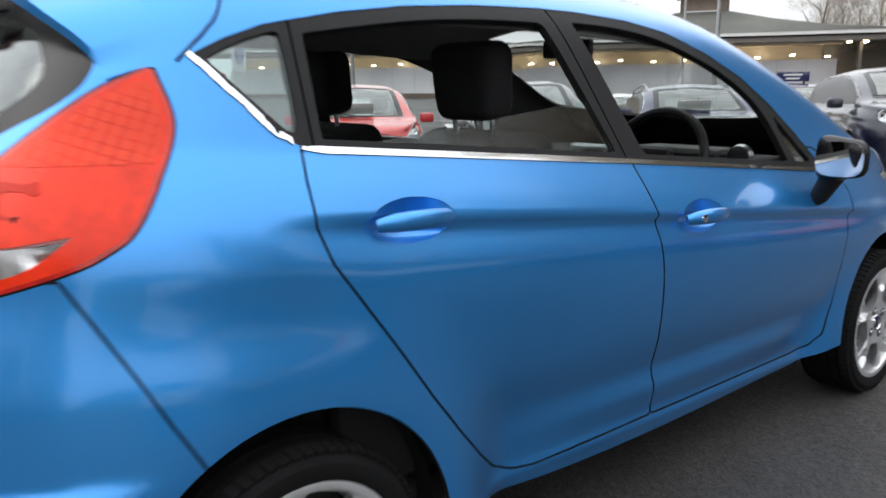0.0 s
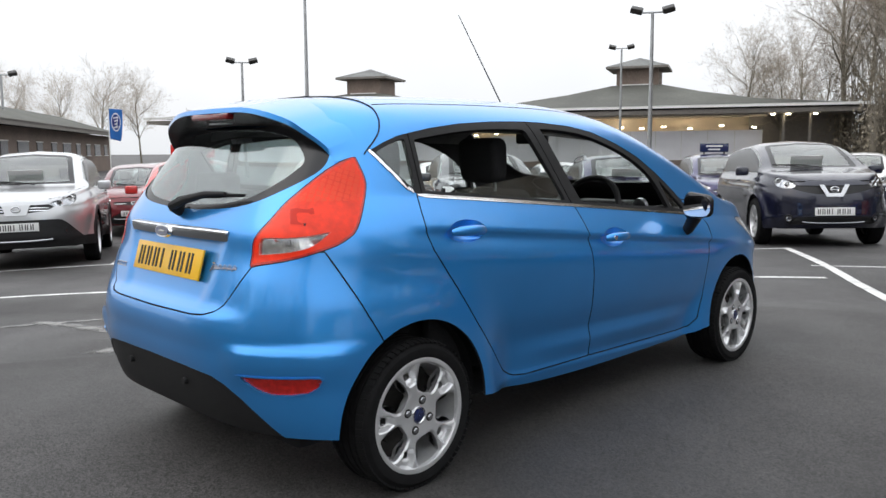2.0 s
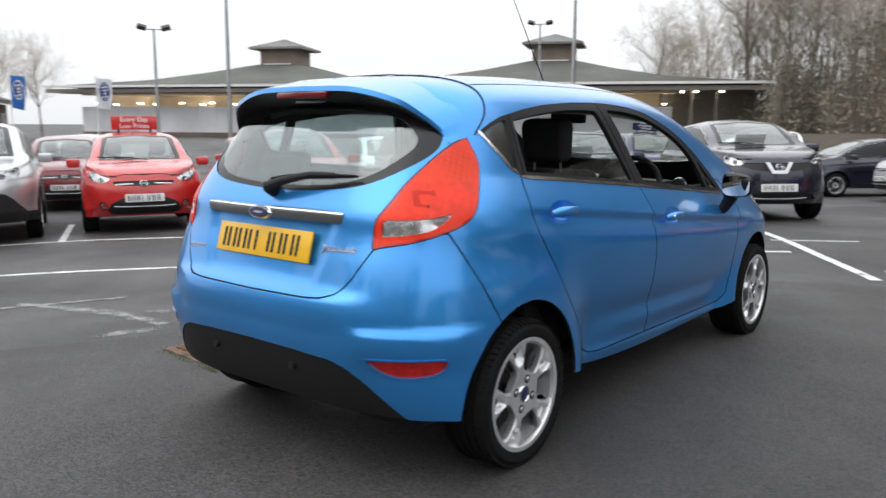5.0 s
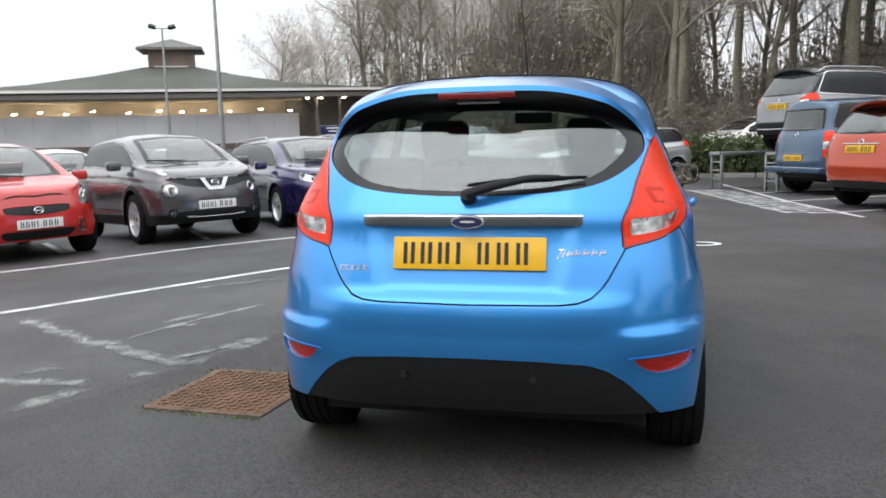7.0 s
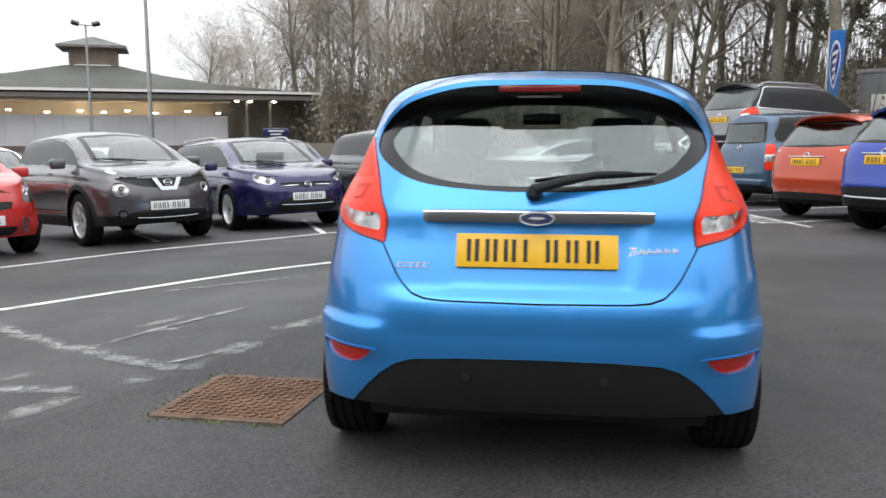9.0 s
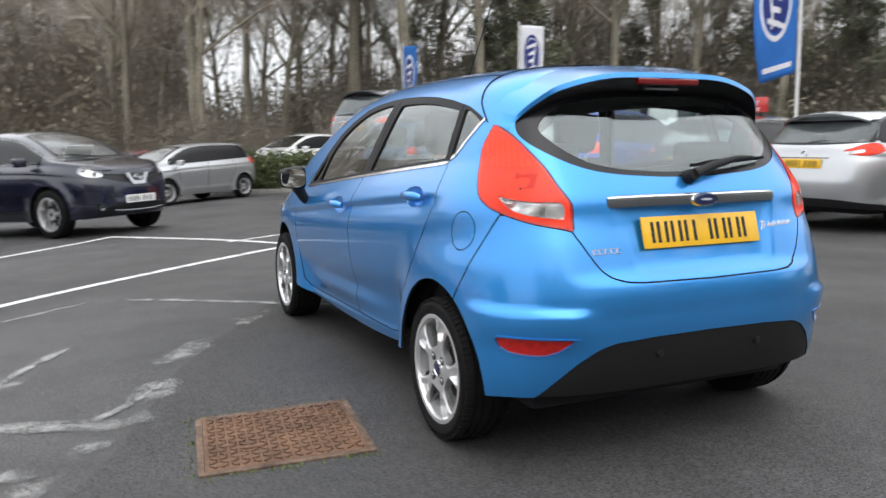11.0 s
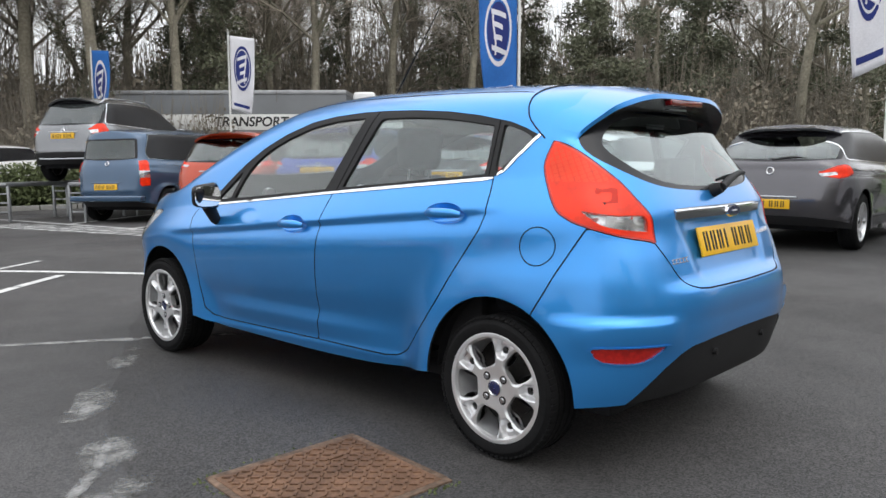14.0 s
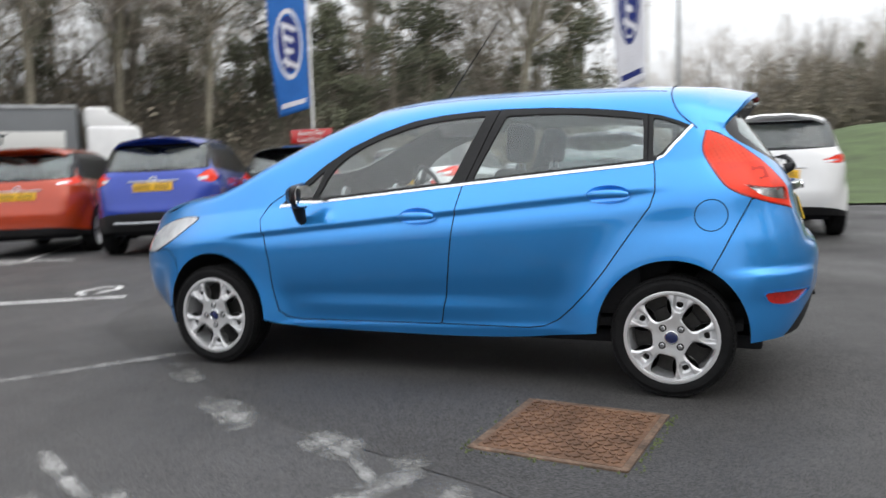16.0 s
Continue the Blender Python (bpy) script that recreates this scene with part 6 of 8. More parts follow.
# ---- ground ----
def tarmac(name, color, rough=0.72, stony=.5):
    m = bpy.data.materials.new(name)
    m.use_nodes = True
    n, l = m.node_tree.nodes, m.node_tree.links
    b = n["Principled BSDF"]
    tc = n.new("ShaderNodeTexCoord")

    def noise_of(scale, detail, lo, hi, a=0.3, c=0.7, rough_=0.5):
        t = n.new("ShaderNodeTexNoise")
        t.inputs["Scale"].default_value, t.inputs["Detail"].default_value, t.inputs["Roughness"].default_value = scale, detail, rough_
        l.new(tc.outputs["Object"], t.inputs["Vector"])
        r = n.new("ShaderNodeMapRange")
        for key, value in (("From Min", a), ("From Max", c), ("To Min", lo), ("To Max", hi)):
            r.inputs[key].default_value = value
        l.new(t.outputs["Fac"], r.inputs["Value"])
        return r.outputs["Result"]

    def times(a, c):
        x = n.new("ShaderNodeMath")
        x.operation = "MULTIPLY"
        l.new(a, x.inputs[0]), l.new(c, x.inputs[1])
        return x.outputs["Value"]
    # stones of the wearing course
    v = n.new("ShaderNodeTexVoronoi")
    v.inputs["Scale"].default_value = 170
    l.new(tc.outputs["Object"], v.inputs["Vector"])
    stone = n.new("ShaderNodeMapRange")
    for key, value in (("From Min", 0.0), ("From Max", 1.0), ("To Min", 1 - stony * .9), ("To Max", 1 + stony * 1.1)):
        stone.inputs[key].default_value = value
    sep = n.new("ShaderNodeSeparateColor")
    l.new(v.outputs["Color"], sep.inputs["Color"])
    l.new(sep.outputs["Red"], stone.inputs["Value"])
    tone = times(stone.outputs["Result"], noise_of(0.35, 6, 0.72, 1.25, 0.35, 0.65))
    tone = times(tone, noise_of(2.2, 8, 0.8, 1.2, 0.3, 0.7, 0.65))
    tone = times(tone, noise_of(260, 2, 0.75, 1.25))
    sc = n.new("ShaderNodeVectorMath")
    sc.operation, sc.inputs[0].default_value = "SCALE", color
    l.new(tone, sc.inputs["Scale"])
    l.new(sc.outputs["Vector"], b.inputs["Base Color"])
    l.new(noise_of(0.5, 5, rough - 0.22, rough + 0.12), b.inputs["Roughness"])
    bp = n.new("ShaderNodeBump")
    bp.inputs["Strength"].default_value, bp.inputs["Distance"].default_value = 0.40, 0.005
    l.new(v.outputs["Distance"], bp.inputs["Height"])
    l.new(bp.outputs["Normal"], b.inputs["Normal"])
    return m


M["tarmac"] = tarmac("worn_tarmac", (0.049, 0.0470, 0.0470), .70, .55)
M["tarmac_dark"] = tarmac("newer_dark_tarmac", (0.0395, 0.0376, 0.0370), .74, .80)
M["line"] = material("white_road_paint", (0.62, 0.62, 0.61), 0.7, grain=0.12, grain_scale=70, stain=0.22, stain_scale=6, bump=0.2, bump_scale=120)
M["worn_line"] = material("worn_road_paint", (0.26, 0.257, 0.25), 0.75, grain=0.35, grain_scale=60, stain=0.35, stain_scale=5, bump=0.25, bump_scale=110)
M["scar"] = material("scraped_tarmac", (0.20, 0.197, 0.19), 0.8, grain=0.35, grain_scale=55, stain=0.35, stain_scale=4, bump=0.3, bump_scale=110)


def worn(m, keep=0.5, scale=9.0, soft=.0, most=1.0):
    """Lets the ground show through a marking where it has worn away."""
    n, l = m.node_tree.nodes, m.node_tree.links
    tc = n.new("ShaderNodeTexCoord")
    tot = None
    for sc_, detail in ((scale, 6), (scale * 9, 3)):
        t = n.new("ShaderNodeTexNoise")
        t.inputs["Scale"].default_value, t.inputs["Detail"].default_value, t.inputs["Roughness"].default_value = sc_, detail, .65
        l.new(tc.outputs["Object"], t.inputs["Vector"])
        if tot:
            a = n.new("ShaderNodeMath")
            a.operation, a.inputs[1].default_value = "MULTIPLY_ADD", .35
            l.new(t.outputs["Fac"], a.inputs[0]), l.new(tot, a.inputs[2])
            tot = a.outputs["Value"]
        else:
            tot = t.outputs["Fac"]
    cov = n.new("ShaderNodeAttribute")
    cov.attribute_name = "cover"
    a = n.new("ShaderNodeMath")
    a.operation, a.inputs[1].default_value = "MULTIPLY_ADD", .42
    l.new(cov.outputs["Fac"], a.inputs[0]), l.new(tot, a.inputs[2])
    tot = a.outputs["Value"]
    r = n.new("ShaderNodeMapRange")
    for key, value in (("From Min", 1.095 + .25 * (.5 - keep) - soft), ("From Max", 1.195 + .25 * (.5 - keep) + soft), ("To Min", 0), ("To Max", most)):
        r.inputs[key].default_value = value
    l.new(tot, r.inputs["Value"])
    l.new(r.outputs["Result"], n["Principled BSDF"].inputs["Alpha"])


worn(M["worn_line"], 1.15, 9.0, .08, .88)
worn(M["scar"], 1.25, 8.0, .10, .90)
worn(M["line"], 1.35, 5.0, .02)
M["rust"] = material("rusted_steel", (0.155, 0.085, 0.050), 0.75, 0.25, grain=0.28, grain_scale=60, stain=0.35, stain_scale=5, bump=0.3, bump_scale=160)
M["rust_dark"] = material("dirty_rusted_frame", (0.13, 0.085, 0.058), 0.85, 0.1, grain=0.35, grain_scale=45, stain=0.5, stain_scale=7, bump=0.3, bump_scale=120)
M["kerb"] = material("kerb_stone", (0.26, 0.255, 0.24), 0.8, grain=0.2, grain_scale=50, stain=0.2)
M["grass"] = material("winter_grass", (0.062, 0.095, 0.028), 0.9, grain=0.35, grain_scale=18, stain=0.3, stain_scale=0.6, bump=0.5, bump_scale=25)
M["hedge"] = material("hedge_leaves", (0.085, 0.105, 0.04), 0.8, stain=0.35, stain_scale=1.5, grain=.35, grain_scale=9)
M["galv"] = material("galvanised_steel", (0.38, 0.39, 0.40), 0.42, 0.8, grain=0.15, stain=0.15)
M["soil"] = material("leaf_litter", (0.06, 0.048, 0.032), 0.95, grain=0.4, grain_scale=9, stain=0.35, stain_scale=1.2, bump=0.5, bump_scale=12)

bm = bmesh.new()
steps = [0.0]
while steps[-1] < 1500:
    steps.append(steps[-1] + (.5 if steps[-1] < 30 else steps[-1] * .12))
axis = [-v for v in steps[:0:-1]] + steps
rows = [[bm.verts.new((x, y, gz(x, y))) for x in axis] for y in axis]
for a, b in zip(rows[:-1], rows[1:]):
    for k in range(len(axis) - 1):
        bm.faces.new((a[k], a[k + 1], b[k + 1], b[k]))
tagged(part("ground", bm, M["tarmac"]), "dark grey worn tarmac of a car park", "tarmac", kind="structure")


# the newer, darker surface that lies under the blue car
rim = curve((-40, -22.0), (-9, -7.2), (-2.8, -3.85), (-1.4, -3.05), (-.2, -2.30), (.4, -1.98), (.9, -1.78), (1.5, -1.60), (2.0, -1.34), (2.5, -1.05), (2.8, -.88), (3.4, -.55), (4.2, .2), (5.0, 2.2), (6.0, 5.5), (9, 14.0), (24, 30))
rnd = random.Random(30)
bm = bmesh.new()
rows = []
for i in range(257):
    y = -40 + .25 * i
    x0 = float(rim(np.float64(y))) + rnd.uniform(-.015, .015)
    rows.append([bm.verts.new((x0 + o, y, gz(x0 + o, y) + .0022)) for o in [.5 * k for k in range(17)] + [12, 24, 48]])
for a, b in zip(rows[:-1], rows[1:]):
    for k in range(len(a) - 1):
        bm.faces.new((a[k], a[k + 1], b[k + 1], b[k]))
tagged(part("tarmac_patch", bm, M["tarmac_dark"]), "darker newer tarmac laid beside the old surface", "tarmac", kind="structure")


def ribbon(name, pts, width, mat, label, z=0.004, ragged=0.0, seed=1, category="road marking"):
    """A painted line on the ground along points."""
    rnd = random.Random(seed)
    p = [Vector((x, y, 0)) for x, y in pts]
    fine = []
    for a, b in zip(p[:-1], p[1:]):
        k = max(1, int((b - a).length / (0.07 if ragged else 0.5)))
        fine += [a.lerp(b, i / k) for i in range(k)]
    fine.append(p[-1])
    bm = bmesh.new()
    cover_ = bm.verts.layers.float.new("cover")
    rows, j = [], [1.0, 1.0]
    across = (1, .7, .35, 0, -.35, -.7, -1) if ragged else (1, .8, 0, -.8, -1)
    width *= 1.5 if ragged else 1.0
    for i, q in enumerate(fine):
        d = (fine[min(i + 1, len(fine) - 1)] - fine[max(i - 1, 0)]).normalized()
        s = Vector((-d.y, d.x, 0)) * width / 2
        j = [.6 * w_ + .4 * (1 + rnd.uniform(-ragged, ragged)) for w_ in j]
        end = min(i, len(fine) - 1 - i)
        row = []
        for k in across:
            e = q + s * k * (j[0] if k > 0 else j[1])
            v = bm.verts.new((e.x, e.y, gz(e.x, e.y) + z))
            v[cover_] = (max(0, 1 - abs(k)) ** .5 * min(1, .25 + .4 * end)) if ragged else (1 if abs(k) < .9 else .8)
            row.append(v)
        rows.append(row)
    for a, b in zip(rows[:-1], rows[1:]):
        for k in range(len(across) - 1):
            bm.faces.new((a[k], a[k + 1], b[k + 1], b[k]))
    bmesh.ops.recalc_face_normals(bm, faces=bm.faces)
    if bm.faces[:] and bm.faces[:][0].normal.z < 0:
        bmesh.ops.reverse_faces(bm, faces=bm.faces)
    return tagged(part(name, bm, mat, flat=True), label, category, kind="structure")


def bend(pts, k=8):
    """Points along a smooth curve through pts."""
    s = np.linspace(0, 1, len(pts))
    fx, fy = curve(*zip(s, [p[0] for p in pts])), curve(*zip(s, [p[1] for p in pts]))
    return [(float(fx(t)), float(fy(t))) for t in np.linspace(0, 1, k * len(pts))]


WL = "white painted bay line on the tarmac"
ribbon("bay_line", bend([(-9.6, -1.4), (-8.87, .87), (-8.1, 2.54), (-7.0, 3.62), (-5.82, 4.57), (-4.83, 5.76), (-3.54, 6.93), (-2.3, 8.35), (-1.65, 9.2)]), .10, M["line"], WL)
ribbon("bay_line", bend([(-7.2, -2.0), (-6.0, .17), (-5.23, 1.27), (-4.11, 2.38), (-3.38, 3.2), (-2.51, 4.12), (-1.25, 5.08), (.02, 6.02)]), .10, M["line"], WL, z=.0045)
ribbon("bay_line", [(-1.68, 9.26), (.28, 5.98), (1.02, 4.86)], .10, M["line"], WL, z=.005)
ribbon("bay_line", [(-.45, 6.90), (.35, 7.40)], .07, M["line"], WL, z=.0055)
for (x0, y0), (x1, y1) in (((-8.1, 2.54), (-10.6, 3.9)), ((-7.5, 4.5), (-9.2, 5.9)), ((-6.5, 5.8), (-8.0, 7.3)), ((-5.1, 6.95), (-6.3, 8.6)), ((-3.0, 7.6), (-4.2, 10.6))):
    ribbon("bay_line", [(x0, y0), (x1, y1)], .09, M["line"], WL, z=.0036)
ribbon("worn_line", [(-1.75, 3.70), (-1.46, 3.47), (-.70, 2.87), (-.2, 2.5)], .075, M["worn_line"], "faded white line on tarmac", ragged=.45, seed=3)
ribbon("worn_line", [(-3.9, 1.95), (-2.79, 1.25), (-1.85, .75)], .13, M["worn_line"], "faded white line on tarmac", ragged=.4, seed=5)
ribbon("worn_line", [(-2.65, 1.25), (-2.44, 1.77), (-2.12, 2.36)], .07, M["worn_line"], "faded white line on tarmac", z=.0056, ragged=.4, seed=12)
ribbon("worn_line", [(-2.09, .82), (-1.86, 1.04), (-1.64, 1.35)], .06, M["worn_line"], "faded white line on tarmac", z=.0060, ragged=.4, seed=13)
ribbon("worn_line", [(-2.55, 1.08), (-2.30, .98), (-1.90, .77)], .10, M["worn_line"], "faded white line on tarmac", z=.0064, ragged=.3, seed=14)
ribbon("bay_line", bend([(1.00, 5.32), (1.12, 5.50), (1.36, 5.52), (1.50, 5.40), (1.34, 5.28), (1.12, 5.30)]), .06, M["line"], WL, z=.0058)
ribbon("worn_line", [(-3.2, 3.0), (-2.0, 3.75)], .07, M["worn_line"], "faded white line on tarmac", ragged=.6, seed=8)
ribbon("worn_line", [(-4.0, .2), (-2.9, .45), (-2.15, .42)], .13, M["worn_line"], "faded white line on tarmac", z=.0048, ragged=.5, seed=9)
ribbon("worn_line", [(-4.6, -1.4), (-3.4, .9)], .08, M["worn_line"], "faded white line on tarmac", z=.0052, ragged=.6, seed=10)
# scraped patches where an old line was removed
for i, (x0, y0, x1, y1, w) in enumerate(((-.82, 2.82, -.92, 2.64, .11), (-.95, 2.60, -1.20, 2.30, .13), (-1.33, 2.14, -1.64, 1.66, .16), (-1.62, 1.42, -1.84, 1.00, .18), (-1.79, .94, -1.88, .72, .18),
                                        (-1.94, .72, -2.10, .48, .12), (-2.16, .36, -2.40, -.05, .15), (-2.6, -.45, -3.1, -1.3, .14), (-2.42, 2.16, -2.64, 1.74, .13), (-2.36, 1.86, -2.44, 1.58, .14), (-2.60, .74, -2.84, .56, .14))):
    ribbon("scraped_patch", [(x0, y0), (x1, y1)], w, M["scar"], "pale scraped patch in the tarmac", z=.003, ragged=.4, seed=20 + i, category="patch")
# lettering on the road, unreadable: bars
rnd = random.Random(4)
for i in range(15):
    f = i / 14
    x, y = 2.30 + .85 * f, 14.4 - 5.4 * f
    for k, (ax, ay, bx, by) in enumerate(((-.42, .10, .36, -.16), (-.40, .10, -.30, -.14), (-.04, -.02, .02, -.24), (.34, -.14, .42, -.38)) if i % 3 else ((-.42, .06, .34, .04), (-.38, -.16, .38, -.20), (-.40, .06, -.36, -.16))):
        ribbon("road_letter", [(x + ax, y + ay), (x + bx, y + by)], .075, M["line"], "white bar of worn road lettering", z=.004 + .0006 * k)
ribbon("bay_line", [(2.85, 17.0), (3.25, 11.0), (3.62, 8.2)], .08, M["line"], WL, z=.006)
for x, y in ((3.55, 9.0), (3.3, 11.2), (3.1, 13.4)):
    ribbon("bay_line", [(x, y), (x + 3.0, y + 2.0)], .08, M["line"], WL, z=.0035)

# rusty access cover
cover = tagged(new("manhole_cover"), "rusty square steel access cover set in the tarmac", "manhole cover")
cover.matrix_basis = pose(-1.327, .332, gz(-1.327, .332), 0, -1.6, -6.6)
bm = bmesh.new()
box(bm, (.595, .575, .02), (0, 0, -.001), .004)
part("cover_plate", bm, M["rust"], cover)
for sx, sy, px, py in ((.64, .03, 0, -.302), (.64, .03, 0, .302), (.026, .575, -.311, 0), (.026, .575, .311, 0)):
    bm = bmesh.new()
    box(bm, (sx, sy, .016), (px, py, 0), .003)
    part("cover_frame", bm, M["rust_dark"], cover)
bm = bmesh.new()
for i in range(15):
    for k in range(15):
        t = pose(0, 0, 0, 0, 0, 45 if (i + k) % 2 else -45)
        box(bm, (.030, .011, .006), (-.266 + .038 * i, -.257 + .0367 * k, .0115), 0, turn=t)
tagged(part("tread_studs", bm, M["rust"], cover, flat=True), kind="stuff")
for x, y in ((-.12, -.12), (.12, .14)):
    bm = bmesh.new()
    box(bm, (.06, .02, .012), (x, y, .011), .003)
    part("keyhole_slot", bm, M["rust"], cover)
bm = bmesh.new()
rnd = random.Random(11)
for k in range(110):
    s = rnd.choice((0, 1, 1, 3))
    u = rnd.uniform(-.33, .33)
    o = .33 + abs(rnd.gauss(0, .018))
    x, y = ((u, o), (u, -o), (o, u), (-o, u))[s]
    a = rnd.uniform(0, 6.28)
    r = rnd.uniform(.004, .010)
    bmesh.ops.create_cone(bm, cap_ends=False, segments=3, radius1=r, radius2=0, depth=r * 1.6, matrix=pose(x, y, r * .7, rnd.uniform(-40, 40), rnd.uniform(-40, 40), math.degrees(a)))
tagged(part("moss", bm, M["hedge"], cover, "moss and grit along the cover's rim", flat=True), kind="stuff")

# grass bank and wood floor
def bank_z(x, y):
    rise = 3.0 - 2.5 * float(smooth(-7, 4, np.float64(y)))
    return .02 + rise * float(smooth(15, 52, np.float64(x))) + .15 * noise.noise(Vector((x * .2, y * .2, 0)))


bm = bmesh.new()
rows = []
for i in range(40):
    row = []
    for k in range(30):
        x = 14.5 + 110 * (k / 29) ** 1.7
        y = -70 + 76 * i / 39
        row.append(bm.verts.new((x, y, max(bank_z(x, y), .02))))
    rows.append(row)
for a, b in zip(rows[:-1], rows[1:]):
    for k in range(29):
        bm.faces.new((a[k], a[k + 1], b[k + 1], b[k]))
tagged(part("grass_bank", bm, M["grass"]), "rough green grass bank beyond the parked cars", "grass", kind="structure")
bm = bmesh.new()
rows = []
for i in range(60):
    a = radians(24 - 118 * i / 59)
    row = []
    for k in range(6):
        d = 27 + 34 * k / 5 + 1.5 * noise.noise(Vector((i * .4, k, 3)))
        row.append(bm.verts.new((1 - d * math.sin(a), 0 + d * math.cos(a), -.45 + .25 * k + .3 * noise.noise(Vector((i * .5, k * .7, 0))))))
    rows.append(row)
for a, b in zip(rows[:-1], rows[1:]):
    for k in range(5):
        bm.faces.new((a[k], b[k], b[k + 1], a[k + 1]))
tagged(part("woodland_floor", bm, M["soil"]), "brown leaf litter under the trees", "ground", kind="structure")

# ---- trees ----
# bark, twig and brush colours are lifted to stand in for misty air
M["bark"] = material("damp_bark", (0.22, 0.20, 0.155), 0.9, grain=0.3, grain_scale=12, stain=0.35, stain_scale=0.8, bump=0.5, bump_scale=14, vary=.25)
M["twig"] = material("bare_twigs", (0.40, 0.352, 0.295), 0.9, stain=0.25, stain_scale=0.7, vary=.25)
M["scrub"] = material("dark_scrub_stems", (0.20, 0.178, 0.145), 0.9, stain=0.25, stain_scale=0.7, vary=.25)
M["ivy"] = material("ivy_leaves", (0.115, 0.122, 0.078), 0.55, stain=0.4, stain_scale=1.1, grain=.3, grain_scale=4, vary=.25)
M["brush"] = material("winter_undergrowth", (0.25, 0.218, 0.168), 0.9, stain=0.35, stain_scale=0.5, grain=.3, grain_scale=5, vary=.2)


def limbs_mesh(name, segs, mat):
    """Tapered bars; each is (start, end, start radius, end radius, sides)."""
    vs, fs = [], []
    for a, b, r0, r1, n in segs:
        d = (b - a).normalized()
        s = d.orthogonal().normalized()
        u = d.cross(s)
        k = len(vs)
        vs += [a + (s * math.cos(2 * math.pi * i / n) + u * math.sin(2 * math.pi * i / n)) * r0 for i in range(n)]
        if not r1:
            vs.append(b)
            fs += [(k + i, k + (i + 1) % n, k + n) for i in range(n)]
            continue
        vs += [b + (s * math.cos(2 * math.pi * i / n) + u * math.sin(2 * math.pi * i / n)) * r1 for i in range(n)]
        fs += [(k + i, k + (i + 1) % n, k + n + (i + 1) % n, k + n + i) for i in range(n)]
    me = bpy.data.meshes.new(name)
    me.from_pydata([tuple(v) for v in vs], [], fs)
    me.materials.append(mat)
    me.polygons.foreach_set("use_smooth", np.ones(len(fs), bool))
    return me


def leaves_mesh(name, spots, count, size, mat, seed):
    """Many small leaf blades scattered over clumps (centre, radii)."""
    r = np.random.RandomState(seed)
    c = np.array([s[0] for s in spots])
    q = np.array([s[1] for s in spots])
    i = r.choice(len(spots), count, p=(q.prod(1) ** .67) / (q.prod(1) ** .67).sum())
    d = r.normal(size=(count, 3))
    d /= np.linalg.norm(d, axis=1, keepdims=True)
    p = c[i] + d * q[i] * (r.uniform(.35, 1.05, (count, 1)) ** .6)
    a = r.normal(size=(count, 3))
    a /= np.linalg.norm(a, axis=1, keepdims=True)
    b = np.cross(a, r.normal(size=(count, 3)))
    b /= np.linalg.norm(b, axis=1, keepdims=True)
    s = size * r.uniform(.5, 1.3, (count, 1))
    v = np.stack((p - a * s, p + b * s * .45, p + a * s, p - b * s * .45), 1).reshape(-1, 3)
    me = bpy.data.meshes.new(name)
    me.from_pydata(v.tolist(), [], np.arange(count * 4).reshape(-1, 4).tolist())
    me.materials.append(mat)
    return me


def bare_tree(seed, height, ivy=0.0, fine_part=1.0):
    """A trunk, limbs and a crown of twigs; fine_part: the share of the thinnest twigs."""
    rnd = random.Random(seed)
    big, fine, tips = [], [], []

    def grow(p, d, length, r, depth):
        n = (6, 3, 3, 2, 1)[depth]
        for i in range(n):
            q = p + d * (length / n)
            r1 = r * (.86 if depth == 0 else .76)
            (big if depth < 2 else fine if depth < 4 else tips).append((p, q, r, r1, (9, 5, 4, 3, 3)[depth]))
            p, r = q, r1
            d = (d + Vector((rnd.uniform(-1, 1), rnd.uniform(-1, 1), rnd.uniform(-.4, .8))) * (.08 if depth == 0 else .28)).normalized()
            if depth < 4 and (depth > 0 or i > 1):
                for _ in range((4, 3, 3, 3)[depth]):
                    lean = rnd.uniform(.45, 1.05)
                    out = Matrix.Rotation(rnd.uniform(0, 6.283), 3, d) @ d.orthogonal().normalized()
                    nd = (d * math.cos(lean) + out * math.sin(lean) + Vector((0, 0, .12))).normalized()
                    grow(p, nd, length * (rnd.uniform(.40, .62) if depth else rnd.uniform(.30, .46)), max(r * rnd.uniform(.42, .60), .008), depth + 1)
    grow(Vector((0, 0, -.6)), Vector((rnd.uniform(-.06, .06), rnd.uniform(-.06, .06), 1)).normalized(), height * .78, height * .0145, 0)
    tips = [k for k in tips if rnd.random() < fine_part]
    wide = 1.0 if fine_part == 1 else 1.5
    tree = new("tree")
    ob = new("trunk", limbs_mesh("trunk", big, M["bark"]))
    ob.parent = tree
    ob = new("crown", limbs_mesh("crown", [(a, b, max(r0, .009), max(r1, .007), n) for a, b, r0, r1, n in fine] + [(a, b, .0085 * wide, 0, 3) for a, b, r0, r1, n in tips], M["twig"]))
    ob.parent = tree
    if ivy:
        spots = []
        for a, b, r0, r1, n in big:
            if a.z < height * ivy and rnd.random() < .8:
                w = rnd.uniform(.2, .5) + r0
                spots.append((tuple(a.lerp(b, .5)), (w, w, w * 1.5)))
        ob = new("ivy", leaves_mesh("ivy", spots, 5000, .065, M["ivy"], seed))
        ob.parent = tree
    return tree


